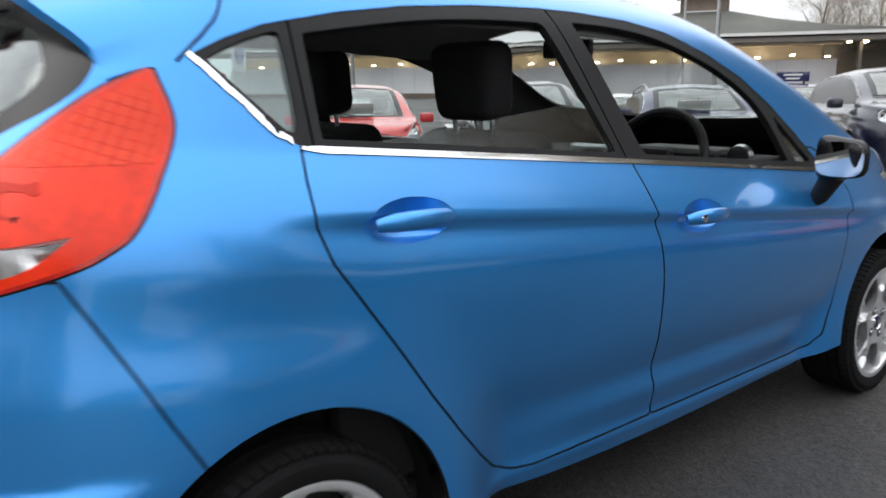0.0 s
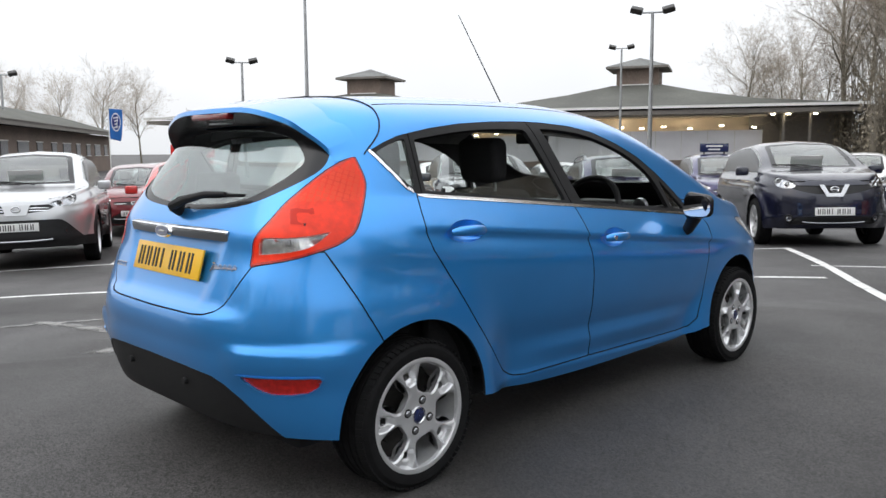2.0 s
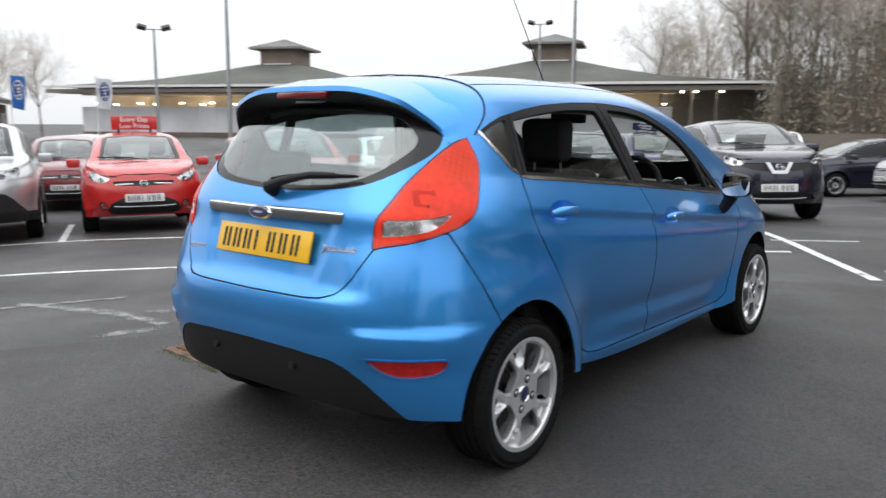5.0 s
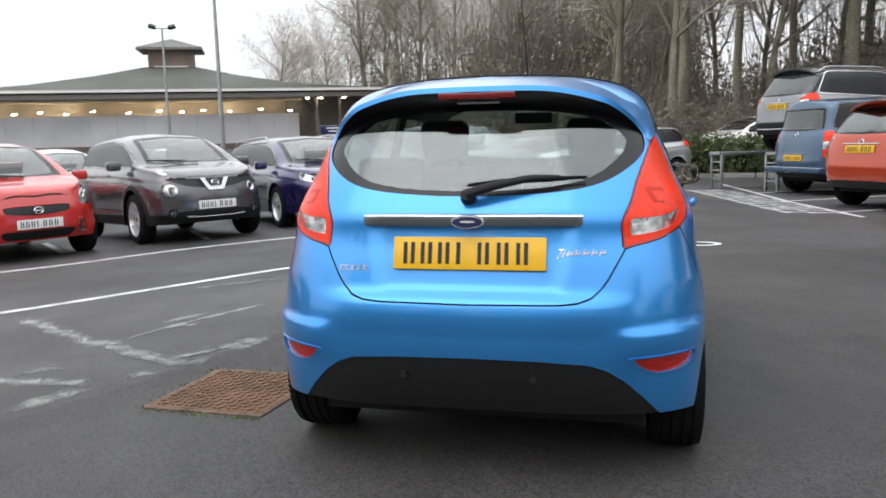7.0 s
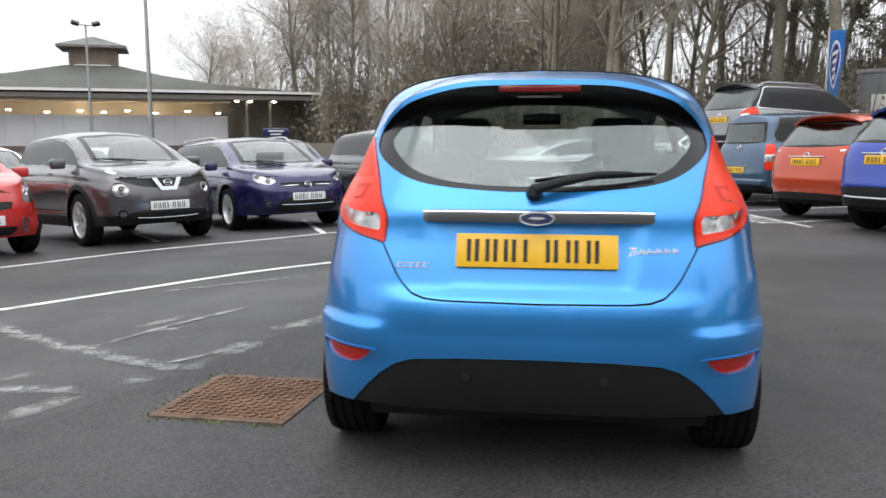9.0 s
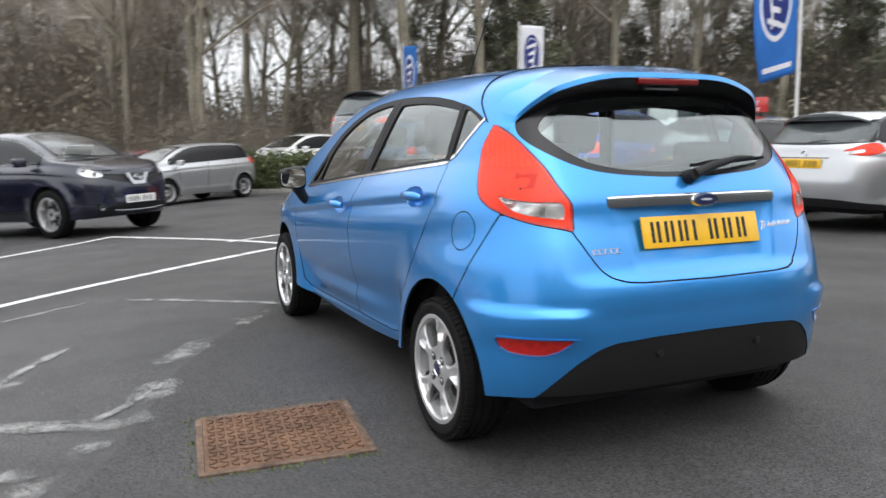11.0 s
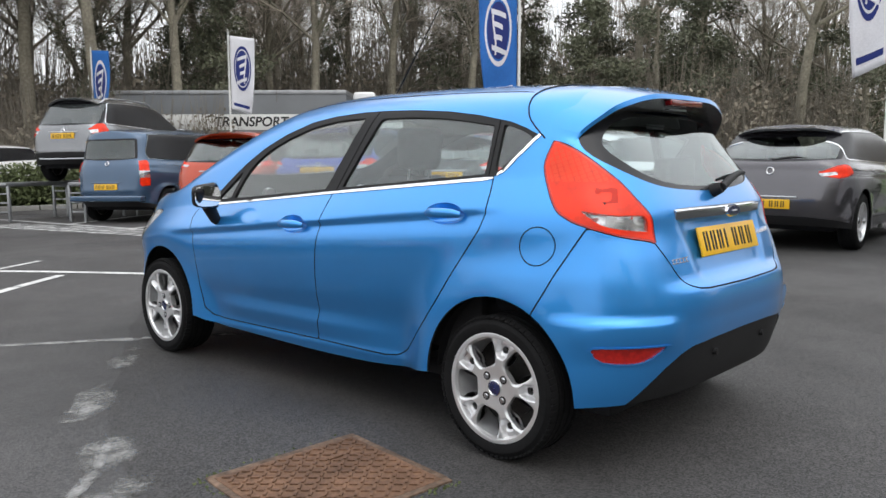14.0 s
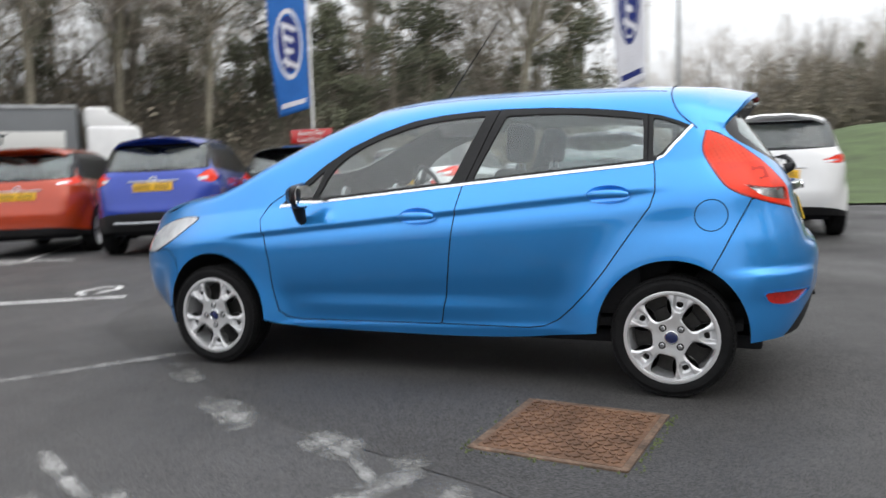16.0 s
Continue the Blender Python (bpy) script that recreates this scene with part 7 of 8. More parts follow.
def evergreen(seed, height, spread):
    rnd = random.Random(seed)
    tree = new("tree")
    segs = [(Vector((0, 0, -.2)), Vector((0, 0, height * .9)), height * .018, .03, 8)]
    spots = []
    for k in range(34):
        z = height * (.10 + .88 * k / 34)
        a = rnd.uniform(0, 6.28)
        w = spread * (1 - (k / 34) ** 1.6) * rnd.uniform(.45, 1.0)
        tip = Vector((math.cos(a) * w, math.sin(a) * w, z + rnd.uniform(-.2, .4)))
        segs.append((Vector((0, 0, z - .3)), tip, .06, .02, 5))
        c = rnd.uniform(.5, .95) * (1 - .4 * k / 34)
        spots.append((tuple(tip), (c, c, c * .8)))
        spots.append((tuple(tip * .6 + Vector((0, 0, z * .4))), (c, c, c * .8)))
    ob = new("trunk", limbs_mesh("trunk", segs, M["bark"]))
    ob.parent = tree
    ob = new("crown", leaves_mesh("crown", spots, 9000, .10, M["ivy"], seed))
    ob.parent = tree
    return tree


def thicket(seed):
    rnd = random.Random(seed)
    t = new("thicket")
    spots, segs = [], []
    for k in range(26):
        x, y = rnd.uniform(-2.6, 2.6), rnd.uniform(-1.2, 1.2)
        h = rnd.uniform(.8, 3.6)
        spots.append(((x, y, h * .55), (rnd.uniform(.5, 1.0), rnd.uniform(.5, 1.0), h * .5)))
        for _ in range(10):
            q = Vector((x + rnd.uniform(-.9, .9), y + rnd.uniform(-.7, .7), h * rnd.uniform(.7, 1.5)))
            segs.append((Vector((x, y, 0)), q, .02, .006, 3))
    ob = new("scrub", limbs_mesh("scrub", segs, M["scrub"]))
    ob.parent = t
    tagged(ob, kind="stuff")
    ob = new("foliage", leaves_mesh("foliage", spots, 2600, .085, M["brush"], seed))
    ob.parent = t
    return t


TL_ = "bare winter tree with a grey-brown trunk and fine twigs"
kinds = [(bare_tree(1, 17), TL_), (bare_tree(2, 20), TL_), (bare_tree(3, 15), TL_), (bare_tree(4, 18, .7), "bare winter tree with dark ivy up its trunk"),
         (bare_tree(5, 16, .55), "bare winter tree with dark ivy up its trunk"), (evergreen(6, 13, 3.0), "dark green evergreen tree at the edge of the wood"),
         (evergreen(7, 9, 2.8), "dark green evergreen tree at the edge of the wood"), (thicket(8), "brown winter undergrowth of brambles and twigs"), (thicket(9), "brown winter undergrowth of brambles and twigs"),
         (bare_tree(11, 17, 0, .4), TL_), (bare_tree(12, 20, 0, .4), TL_), (bare_tree(13, 15, 0, .4), TL_)]
used = set()


def plant(k, x, y, s=1.0, z=0.0, tall=1.0):
    ob, label = kinds[k]
    m = pose(x, y, z + gz(x, y), 0, 0, (x * 77 + y * 31) % 360) @ Matrix.Diagonal((s, s, s * tall, 1))
    if k not in used:
        used.add(k)
        ob.matrix_basis = m
    else:
        ob = copy_thing(ob, Matrix())
        ob.matrix_basis = m
    tagged(ob, label, "undergrowth" if k in (7, 8) else "tree", "undergrowth of the wood" if k in (7, 8) else "trees of the wood")


rnd, green = random.Random(21), random.Random(4)


def polar(deg, d, x0=1.0, y0=0.0):
    """A place at a bearing (degrees to the left of +y) and a distance."""
    return x0 - d * math.sin(radians(deg)), y0 + d * math.cos(radians(deg))


# the wood: three ranks, thick from the left of the yard round to its right
for rank, (d0, d1, step) in enumerate(((30, 35, 5.0), (36, 43, 4.4), (44, 56, 3.8))):
    a = 1.0 if rank else -3.0
    while a > -77.5:
        d = rnd.uniform(d0, d1)
        k = rnd.choice((0, 1, 2, 3, 4, 0, 3, 6) if rank < 2 else (9, 10, 11, 3, 4, 5, 10, 5))
        if a > -16:
            k = rnd.choice((0, 1, 2))
        if a < -28 and rnd.random() < .30:
            k = rnd.choice((3, 4, 6, 5))
        if a < -50 and green.random() < .5:
            k = green.choice((5, 6, 6))
        x, y = polar(a, d + (2.5 if rank == 0 and -52 < a < -26 else 0))
        plant(k, x, y, rnd.uniform(.85, 1.2), .1)
        a -= step * rnd.uniform(.6, 1.4)
for rank, d0 in enumerate((31, 38, 47)):
    a = -1.0
    while a > -76:
        x, y = polar(a, d0 + rnd.uniform(-2, 2) + (3.5 if d0 == 31 and -52 < a < -26 else 0))
        plant(rnd.choice((7, 8)), x, y, rnd.uniform(.9, 1.5) * (1 + .25 * rank) * (.75 if a > -9 else 1), .05)
        a -= (4.2 - .6 * rank) * (1.6 if a > -9 else 1)
# a tall brown screen of saplings and brush closes the wood behind
a = -13.0
while a > -75:
    x, y = polar(a, 58 + rnd.uniform(-3, 3))
    plant(rnd.choice((7, 8)), x, y, rnd.uniform(1.6, 2.2), .05, rnd.uniform(1.5, 2.3) * (.7 if a > -24 else 1))
    a -= 3.4
for i in range(24):
    a = 25 - i * 1.2
    d = rnd.uniform(104, 122) if a > 11 else rnd.uniform(66, 90)
    x, y = polar(a, d, 2.9, -1.9)
    plant(rnd.choice((9, 10, 11)), x, y, rnd.uniform(.80, .95) if a > 19 else rnd.uniform(.95, 1.2) * (1.25 if a > 11 else 1), .1)
    if a < 17:
        x, y = polar(a, d - 8)
        plant(rnd.choice((7, 8)), x, y, rnd.uniform(1.7, 2.4), .05, 1.6)
# thin far trees beyond the grass bank and beside the wing
for i in range(16):
    x, y = polar(-80.6 - i * 1.9, rnd.uniform(88, 108))
    plant(rnd.choice((9, 11, 10)), x, y, rnd.uniform(.58, .76), bank_z(x, y))
for i in range(22):
    a = -80 - i * 1.7
    x, y = polar(a, rnd.uniform(80, 90))
    plant(rnd.choice((7, 8)), x, y, rnd.uniform(1.5, 1.9), bank_z(x, y), 1.35 if a < -89 else .7)
    if a < -88:
        x, y = polar(a - .7, rnd.uniform(84, 96))
        plant((6, 5)[i % 2], x, y, rnd.uniform(.85, 1.0) * (.75 if i % 2 else 1), bank_z(x, y))
        x, y = polar(a + .3, rnd.uniform(78, 84))
        plant((7, 8)[i % 2], x, y, rnd.uniform(1.6, 2.0), bank_z(x, y), 1.2)
for i in range(5):
    x, y = polar(76 - i * 2.4, 110 + rnd.uniform(-9, 9))
    plant(rnd.choice((9, 11)), x, y, rnd.uniform(.55, .75), 0)

# unseen trees and brush, added behind the yard to dim sky light on the car's rear
for i in range(20):
    x, y = polar(128 + i * 5.4, rnd.uniform(33, 38))
    plant((5, 6)[i % 2], x, y, rnd.uniform(1.1, 1.35) * (1.35 if i % 2 else 1), 0)
    x, y = polar(130 + i * 5.4, rnd.uniform(29, 31))
    plant((7, 8)[i % 2], x, y, rnd.uniform(1.0, 1.4), 0)

# the parking strip behind the hedge lies a step higher
bm = bmesh.new()
rows = [[bm.verts.new((2.2 + 10.0 * k / 10, 22.1 + 7.6 * i / 8, gz(2.2 + 10.0 * k / 10, 22.1 + 7.6 * i / 8) + .30)) for k in range(11)] for i in range(9)]
for a, b in zip(rows[:-1], rows[1:]):
    for k in range(10):
        bm.faces.new((a[k], a[k + 1], b[k + 1], b[k]))
rim = bmesh.ops.extrude_edge_only(bm, edges=[e for e in bm.edges if e.is_boundary])["geom"]
bmesh.ops.translate(bm, vec=(0, 0, -.45), verts=[v for v in rim if isinstance(v, bmesh.types.BMVert)])
tagged(part("raised_pavement", bm, M["tarmac"], flat=True), "worn tarmac parking strip raised behind the hedge", "tarmac", kind="structure")

# clipped hedge by the ramp
spots = []
for i in range(60):
    f = i / 59
    spots.append(((1.2 + 7.0 * f, 21.6 - 1.6 * f + rnd.uniform(-.35, .35), .26), (.50, .60, .72)))
hd = new("hedge", leaves_mesh("hedge", spots, 22000, .07, M["hedge"], 5))
tagged(hd, "low clipped green-brown hedge behind the kerb", "hedge", kind="stuff")
bm = bmesh.new()
for i in range(9):
    a, b = Vector((.6 + 8.0 * i / 9, 20.9 - 1.8 * i / 9, 0)), Vector((.6 + 8.0 * (i + .97) / 9, 20.9 - 1.8 * (i + .97) / 9, 0))
    c = (a + b) / 2
    box(bm, ((b - a).length, .125, .16), (c.x, c.y, gz(c.x, c.y) + .05), .015, 2, pose(0, 0, 0, 0, 0, math.degrees(math.atan2(b.y - a.y, b.x - a.x))))
tagged(part("kerb", bm, M["kerb"]), "grey stone kerb in front of the hedge", "kerb", kind="structure")
# ---- buildings, masts, flags, lorry, ramp ----
M["teal"] = material("teal_sign_face", (0.05, 0.19, 0.18), 0.45, stain=0.15, stain_scale=2)
M["roof_green"] = material("mossy_brown_roof", (0.082, 0.083, 0.072), 0.85, grain=0.15, grain_scale=3, stain=0.25, stain_scale=0.15, bump=0.2, bump_scale=4)
M["roof_slate"] = material("weathered_slate_roof", (0.14, 0.145, 0.14), 0.8, grain=0.15, grain_scale=3, stain=0.25, stain_scale=0.3)
M["fascia"] = material("white_fascia", (0.72, 0.72, 0.70), 0.5, stain=0.06, stain_scale=0.3)
M["soffit"] = material("brown_soffit", (0.19, 0.175, 0.16), 0.8, stain=0.1)
M["brick"] = material("brown_brick", (0.20, 0.155, 0.13), 0.85, grain=0.25, grain_scale=6, stain=0.15, stain_scale=0.4)
M["beige"] = material("showroom_wall", (0.80, 0.70, 0.56), 0.8, stain=0.12, stain_scale=0.2)
M["pale_glass"] = material("showroom_glazing", (0.84, 0.84, 0.88), 0.25, 0.0, 0.3, stain=0.2, stain_scale=0.12)
M["lamp_warm"] = material("warm_ceiling_lamp", (1, 0.9, 0.7), 0.5, emit=(1.0, 0.86, 0.62, 16.0))
M["flag_blue"] = material("blue_flag_cloth", (0.02, 0.14, 0.46), 0.8, stain=0.08, grain=0.1)
M["flag_white"] = material("white_flag_cloth", (0.68, 0.68, 0.72), 0.8, stain=0.06, grain=0.06)
M["flag_navy"] = material("navy_flag_print", (0.012, 0.025, 0.16), 0.8)
M["trailer"] = material("grey_curtain_side", (0.17, 0.18, 0.19), 0.6, stain=0.15, stain_scale=0.5)

# the showroom: a long front with two pyramid roofs, each under a small lantern
showroom_m = Matrix(((math.cos(radians(25.9)), math.sin(radians(25.9)), 0), (-math.sin(radians(25.9)), math.cos(radians(25.9)), 0), (0, 0, 1))).transposed().to_4x4()
showroom_m.translation = (-66.84, 78.69, -.5)
room = tagged(new("showroom"), "long low car showroom with brown pyramid roofs and a white fascia", "building")
room.matrix_basis = showroom_m
EAVE, WEST, EAST = 6.7, -54.2, 41.8


def slab(name, size, at, mat, parent, bevel=0.0, label=""):
    bm = bmesh.new()
    box(bm, size, at, bevel)
    return part(name, bm, mat, parent, label)


for cx, x0, x1 in ((-25.2, WEST, -2.0), (15.6, -8.0, EAST)):
    bm = bmesh.new()
    rings = [[bm.verts.new((x, y, z)) for x, y in ((xa, ya), (xb, ya), (xb, yb), (xa, yb))]
             for xa, xb, ya, yb, z in ((x0, x1, -4, 30, EAVE + .2), (cx - 15, cx + 15, 0, 26, 7.9), (cx - 8.5, cx + 8.5, 5, 21, 9.2), (cx - 3.2, cx + 3.2, 9.8, 16.2, 10.6))]
    for lo_, hi_ in zip(rings[:-1], rings[1:]):
        for k in range(4):
            bm.faces.new((lo_[k], lo_[(k + 1) % 4], hi_[(k + 1) % 4], hi_[k]))
    bm.faces.new(rings[-1])
    bm.faces.new(rings[0][::-1])
    part("roof", bm, M["roof_green"], room)
    lan = new("roof_lantern")
    lan.parent = room
    slab("lantern_wall", (5.6, 5.6, 2.7), (cx, 13, 11.6), M["brick"], lan)
    slab("lantern_eave", (8.2, 8.2, .30), (cx, 13, 12.95), M["soffit"], lan)
    slab("lantern_base", (4.2, 5.9, .14), (cx, 12.7, 10.66), M["fascia"], lan)
    bm = bmesh.new()
    b4 = [bm.verts.new((cx + sx * 4.1, 13 + sy * 4.1, 13.1)) for sx, sy in ((-1, -1), (1, -1), (1, 1), (-1, 1))]
    tip = bm.verts.new((cx, 13, 14.55))
    for k in range(4):
        bm.faces.new((b4[k], b4[(k + 1) % 4], tip))
    part("lantern_roof", bm, M["roof_slate"], lan)
mid, span = (WEST + EAST) / 2, EAST - WEST
slab("fascia", (span + .6, .3, .30), (mid, -4.1, EAVE + .16), M["fascia"], room)
slab("soffit", (span, 5.0, .5), (mid, -1.4, EAVE - .42), M["soffit"], room)
slab("back_wall", (span - 12, .4, EAVE), (mid - 4, 5.0, EAVE / 2), M["beige"], room)
slab("showroom_ceiling", (span - 12, 4, .2), (mid - 4, 3.0, EAVE - .75), M["beige"], room)
slab("plinth", (span - 12, .5, .6), (mid - 4, 1.2, .3), M["brick"], room)
for i in range(28):
    x = WEST + 2 + (span - 12.5) * i / 27
    slab("mullion", (.07, .20, 4.2), (x, 1.2, 2.1), M["fascia"], room)
    if i < 27:
        slab("window_pane", ((span - 12.5) / 27 - .08, .06, 3.6), (x + (span - 12.5) / 54, 1.2, 2.4), M["pale_glass"], room)
slab("end_wall", (11.5, .4, EAVE - .2), (EAST - 6.2, 4.0, EAVE / 2), M["soffit"], room)
for x in (EAST - 8.3, EAST - 5.5):
    slab("eave_pillar", (.35, .35, EAVE - .5), (x, -1.0, (EAVE - .5) / 2), M["soffit"], room)
for i in range(26):
    slab("ceiling_lamp", (.50, .4, .14), (WEST + 4 + (span - 16) * i / 25 + .6 * math.sin(i * 5.1), 1.6 + 1.0 * (i % 3), EAVE - 1.95 - .2 * (i % 2)), M["lamp_warm"], room)
for x in (EAST - 9.5, EAST - 7.9, EAST - 5.0):
    slab("ceiling_lamp", (.45, .4, .14), (x, -1.6, EAVE - .80), M["lamp_warm"], room)

# long low wing to the left
wing = tagged(new("office_wing"), "low brown-brick building with a grey roof and a strip of windows", "building")
p0, p1 = Vector((*polar(84, 34), -.5)), Vector((*polar(67.2, 92), -.5))
d = (p1 - p0)
wl_ = d.length
d.normalize()
wm = Matrix((d, Vector((-d.y, d.x, 0)), (0, 0, 1))).transposed().to_4x4()
wm.translation = p0
wing.matrix_basis = wm
slab("wall", (wl_, 9, 3.6), (wl_ / 2, 6.5, 1.8), M["brick"], wing)
slab("fascia", (wl_ + 1.2, .25, .40), (wl_ / 2, .9, 3.75), M["soffit"], wing)
bm = bmesh.new()
b4 = [bm.verts.new(q) for q in ((-.8, .7, 3.85), (wl_ + .8, .7, 3.85), (wl_ + .8, 12, 3.85), (-.8, 12, 3.85))]
t2 = [bm.verts.new(q) for q in ((3, 6.3, 5.6), (wl_ - 3, 6.3, 5.6))]
bm.faces.new((b4[0], b4[1], t2[1], t2[0])), bm.faces.new((b4[2], b4[3], t2[0], t2[1]))
bm.faces.new((b4[1], b4[2], t2[1])), bm.faces.new((b4[3], b4[0], t2[0])), bm.faces.new(b4[::-1])
part("roof", bm, M["roof_green"], wing)
for i in range(14):
    x = 2.5 + (wl_ - 5) * i / 13
    win = new("window")
    win.parent = wing
    slab("pane", (1.5 if i % 3 else 2.6, .06, 1.0), (x, 1.97, 2.1), M["dark_glass"], win)
    slab("frame", (1.6 if i % 3 else 2.7, .08, .08), (x, 1.95, 2.64), M["fascia"], win)
    slab("sill", (1.6 if i % 3 else 2.7, .16, .08), (x, 1.93, 1.56), M["fascia"], win)


def mast(deg, dist, height, twin=True):
    x, y = polar(deg, dist, 2.9, -1.9)
    z = gz(x, y)
    post = tagged(new("lamp_post" if twin else "flagpole"), "tall grey steel lamp post with twin floodlights" if twin else "tall bare grey flagpole", "lamp post" if twin else "flagpole")
    post.matrix_basis = pose(x, y, z, 0, 0, deg)
    bm = bmesh.new()
    tube(bm, [(0, 0, 0), (0, 0, height)], [.13 if twin else .11, .08 if twin else .06], 10)
    part("column", bm, M["galv"], post)
    if twin:
        bm = bmesh.new()
        tube(bm, [(-.75, 0, height), (.75, 0, height)], .05, 8)
        part("crossarm", bm, M["galv"], post)
        for sx in (-1, 1):
            bm = bmesh.new()
            box(bm, (.62, .55, .28), (sx * .8, -.1, height + .12), .05, 2, pose(0, 0, 0, 25, sx * -14, 0))
            part("floodlight", bm, M["dark_metal"], post)
    return post


mast(59.16, 61, 8.25)
mast(33.03, 75, 10.85)
mast(31.07, 44, 8.85)
mast(73.79, 70, 7.7)
mast(54.84, 42, 13.0, False)
mast(-80.25, 29.5, 12.0, False)
board = tagged(new("road_sign"), "teal green road sign on two grey posts on the bank", "sign")
board.matrix_basis = pose(36.5, 3.35, bank_z(36.5, 3.35) - .1, 0, 0, -83)
slab("sign_plate", (1.15, .03, .95), (0, 0, 3.05), M["teal"], board, .01)
for sx in (-.35, .35):
    bm = bmesh.new()
    tube(bm, [(sx, .04, -.1), (sx, .04, 3.4)], .038, 8)
    part("post", bm, M["galv"], board)


def flag(x, y, z0, w, h, ground, mark, flip=1, turn=0.0, pole_top=None, label=""):
    """A banner on a pole; flip: the side of the pole on which it hangs."""
    f = tagged(new("banner_flag"), label, "flag", "sales flags")
    f.matrix_basis = pose(x, y, gz(x, y), 0, 0, turn)
    top = (pole_top or z0 + h + .12)
    bm = bmesh.new()
    tube(bm, [(0, 0, 0), (0, 0, top)], [.036, .026], 10)
    part("flagpole", bm, M["fascia"], f)

    def cloth(u, v, lift):
        wave = .05 * math.sin(3.2 * u + 5 * v) * u + .03 * math.sin(9 * v + 2 * u) * u
        return Vector((flip * (.05 + u * w * (.76 + .24 * v) + .04 * math.sin(4 * v) * u), wave + lift, z0 + v * h - .05 * u * h * (1.6 - v)))

    def sheet(name, pts, mat, lift, label_=""):
        bm = bmesh.new()
        vs = [[bm.verts.new(cloth(u, v, lift)) for u, v in row] for row in pts]
        for a, b in zip(vs[:-1], vs[1:]):
            for k in range(len(a) - 1):
                bm.faces.new((a[k], a[k + 1], b[k + 1], b[k]))
        return part(name, bm, mat, f, label_)
    ob = sheet("cloth", [[(i / 10, j / 24) for i in range(11)] for j in range(25)], M[ground], 0)
    sol = ob.modifiers.new("thickness", "SOLIDIFY")
    sol.thickness = .004
    # the oval mark, on both faces: ring, field and a bright stroke
    for lift in (-.008, .008):
        ring = [[(.5 + .36 * r * math.cos(a), .58 + .30 * r * math.sin(a)) for r in (.86, 1.0)] for a in np.linspace(0, 2 * math.pi, 33)]
        disc = [[(.5 + .36 * r * math.cos(a), .58 + .30 * r * math.sin(a)) for r in (.0, .4, .8)] for a in np.linspace(0, 2 * math.pi, 33)]
        sheet("oval_ring", ring, M["flag_white" if ground == "flag_blue" else "flag_navy"], lift)
        sheet("oval_field", disc, M["flag_navy"], lift * 1.1)
        for q, tall_, lean in ((-.17, .26, .05), (-.06, .14, .02), (.04, .15, .03), (.14, .24, .04)):
            stroke = [[(.5 + e * tall_ - lean + .03 * abs(e), .58 + q + dq + lean * e) for e in np.linspace(-.8, .8, 7)] for dq in (-.022, .022)]
            sheet("oval_stroke", stroke, M["flag_white"], lift * 1.6)
        tail_ = [[(.5 + .10 + .03 * math.sin(q * 14) + e, .58 + q) for e in (-.022, .022)] for q in np.linspace(-.2, .17, 19)]
        sheet("oval_stroke", tail_, M["flag_white"], lift * 1.7)
        if mark:
            sheet("printed_line", [[(.12, .06), (.5, .06), (.88, .06)], [(.12, .10), (.5, .10), (.88, .10)]], M["flag_white" if ground == "flag_blue" else "flag_navy"], lift)
    return f


FB, FW = "blue sales flag with a pale oval on a white pole", "white sales flag with a navy oval on a white pole"
flag(9.9, 27.4, 2.6, .95, 2.7, "flag_blue", False, 1, -78, label=FB)
flag(11.75, 21.4, 2.95, .82, 2.35, "flag_white", True, 1, -35, label=FW)
flag(10.3, 8.4, 2.4, .82, 2.35, "flag_blue", True, -1, -52, label=FB)
flag(10.68, 1.6, 2.52, .60, 2.6, "flag_white", True, -1, -78, label=FW)
x, y = polar(67.77, 57, 2.9, -1.9)
flag(x, y, 2.7, .85, 1.95, "flag_blue", False, 1, 66, label=FB)
x, y = polar(62.88, 57, 2.9, -1.9)
flag(x, y, 2.7, .95, 1.95, "flag_white", False, 1, 63, label=FW)

# articulated lorry on the road beyond
lorry = tagged(new("lorry"), "articulated lorry with a white cab and a grey curtain-sided trailer", "lorry")
lp = Vector((*polar(-47.5, 33.5, -4.2, -.7), 0))
rp = Vector((*polar(-33.5, 34.5, -4.2, -.7), 0))
ld = (lp - rp).normalized()
lm = Matrix((ld, Vector((-ld.y, ld.x, 0)), (0, 0, 1))).transposed().to_4x4()
lm.translation = lp + Vector((0, 0, gz(lp.x, lp.y)))
lorry.matrix_basis = lm
bm = bmesh.new()
box(bm, (2.1, 2.45, 2.4), (-1.05, 0, 2.05), .18, 3)
for v in bm.verts:
    if v.co.z > 2.6 and v.co.x > -.6:
        v.co.x -= (v.co.z - 2.6) * .5
cab = part("cab", bm, M["white"], lorry)
bm = bmesh.new()
box(bm, (1.6, 2.3, .8), (-1.35, 0, 3.55), .2, 3)
for v in bm.verts:
    if v.co.z > 3.5 and v.co.x > -1.2:
        v.co.x -= .7
part("roof_fairing", bm, M["white"], cab)
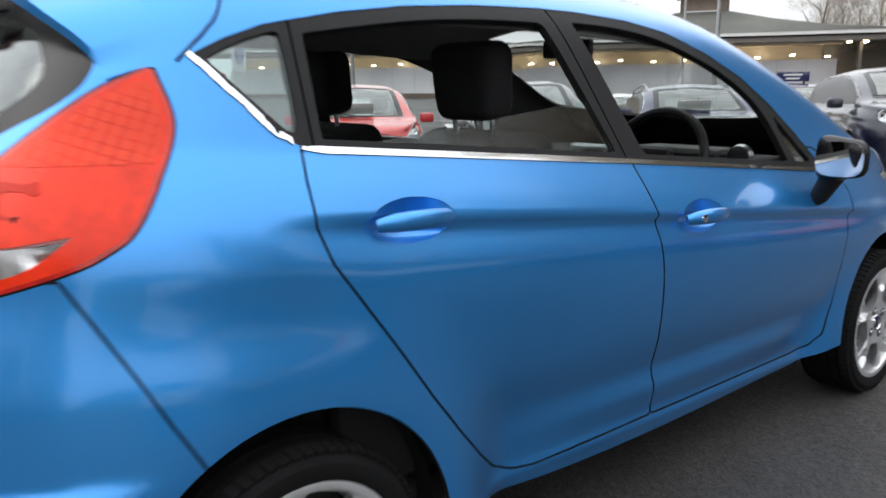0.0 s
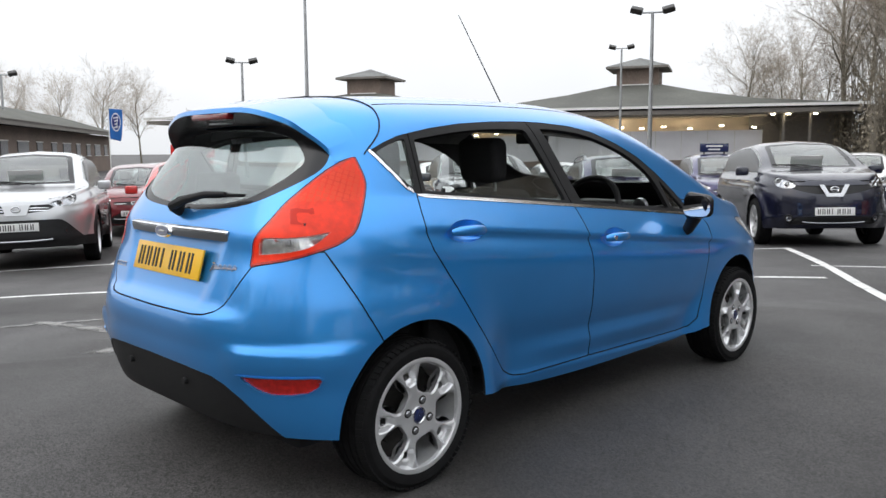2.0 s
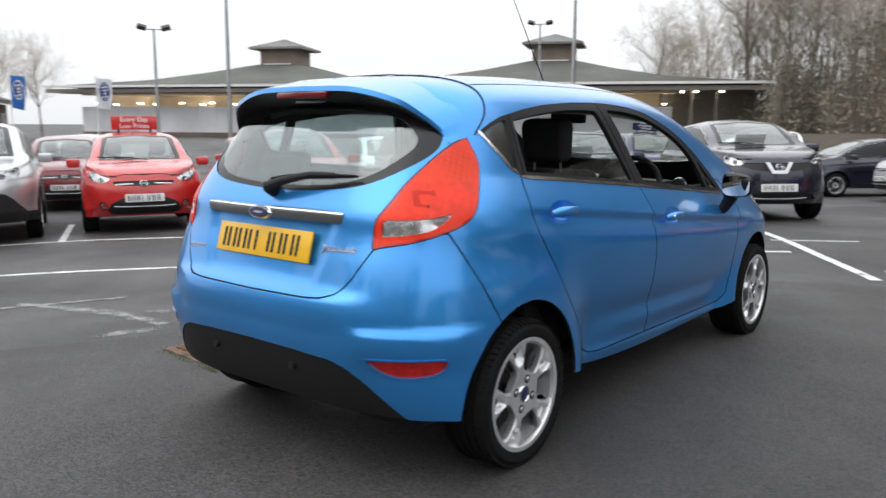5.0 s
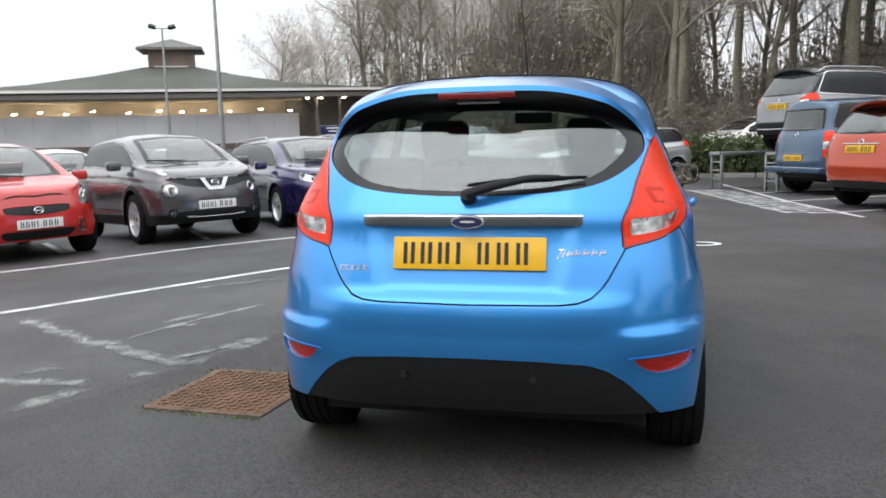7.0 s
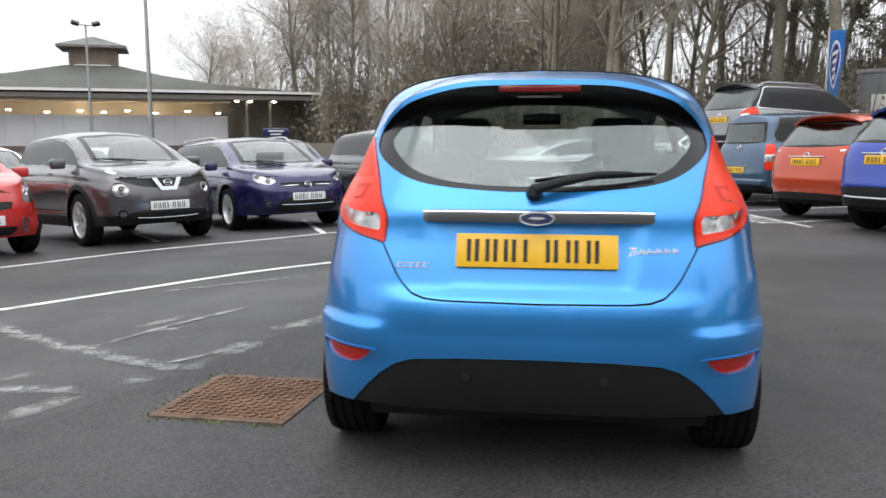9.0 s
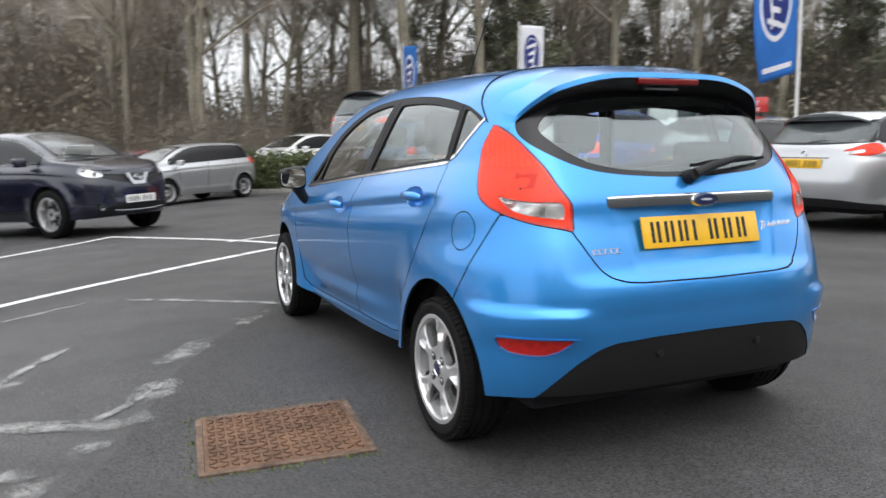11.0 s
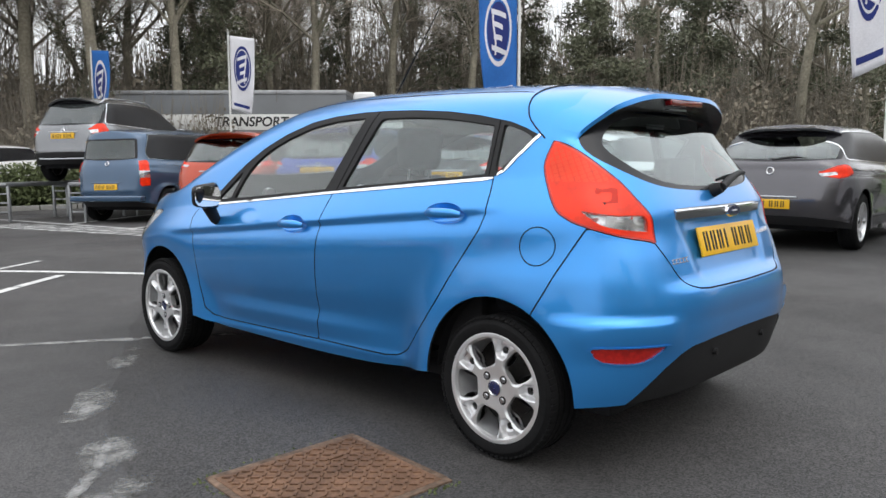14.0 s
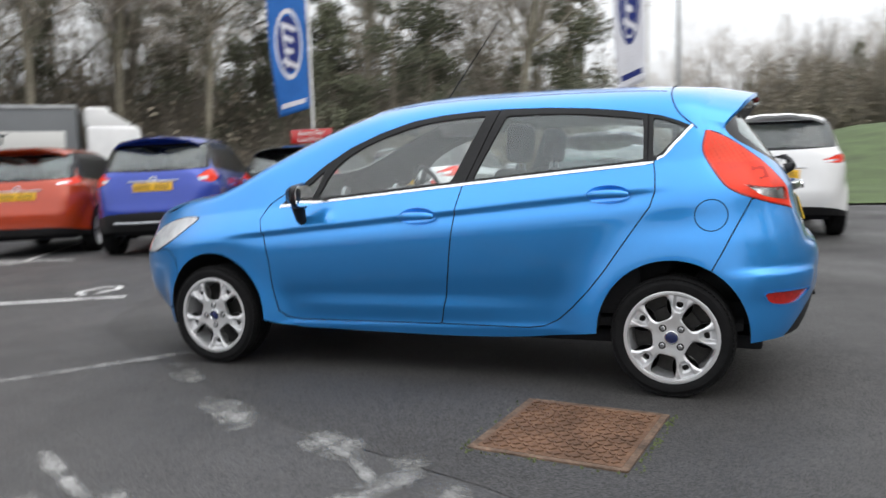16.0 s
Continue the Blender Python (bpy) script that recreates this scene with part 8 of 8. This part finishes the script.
slab("side_window", (.75, 2.50, .62), (-.62, 0, 2.35), M["dark_glass"], cab, .05)
slab("side_skirt", (2.0, 2.46, .5), (-1.2, 0, .75), M["grey_paint"], cab, .05)
slab("door_mirror", (.12, 2.9, .55), (-.12, 0, 2.35), M["trim"], cab, .04)
slab("trailer_body", (9.2, 2.5, 2.75), (-7.0, 0, 2.55), M["trailer"], lorry, .03)
slab("trailer_rail", (9.25, 2.56, .16), (-7.0, 0, 3.92), M["galv"], lorry, .02)
slab("trailer_band", (8.2, 2.515, .62), (-6.9, 0, 2.75), M["fascia"], lorry, .003, "pale lettered band along the trailer")
slab("chassis", (9.0, 1.6, .35), (-6.6, 0, .95), M["dark_metal"], lorry)
writing("trailer_lettering", "TRANSPORT", .52, M["ink"], lorry, pose(-6.2, -1.262, 2.75), .003, .012, .15)
for x in (-.9, -2.9, -8.6, -9.9, -11.0):
    for sy in (-1, 1):
        bm = bmesh.new()
        lathe(bm, [(-.14, .2), (-.15, .45), (-.12, .5), (.12, .5), (.15, .45), (.14, .2), (.05, .02)], 28)
        bmesh.ops.transform(bm, matrix=pose(x, sy * 1.1, .5, 0, 0, sy * 90), verts=bm.verts)
        part("wheel", bm, M["rubber"], lorry)

# display ramp under the raised SUV
ramp = tagged(new("display_ramp"), "galvanised steel display ramp with ladder-like posts", "ramp")
ramp.matrix_basis = stand((4.35, 15.30), (.84, .54), 2.63, False, .03)
for sx in (-.82, .82):
    slab("ramp_track", (.30, 5.8, .06), (sx, 1.25, .72), M["galv"], ramp, .01)
    slab("ramp_edge", (.04, 5.8, .10), (sx * 1.21, 1.25, .71), M["galv"], ramp, .008)
    for y in (-1.6, .2, 2.4, 3.9):
        for o in (-.16, .16):
            slab("ramp_post", (.05, .05, .72), (sx + o, y, .34), M["galv"], ramp, .006)
        for z in (.18, .36, .54):
            slab("ramp_rung", (.34, .03, .03), (sx, y, z), M["galv"], ramp, .004)
for y in (.2, 3.9):
    slab("ramp_crossbar", (1.9, .05, .06), (0, y, .66), M["galv"], ramp, .008)
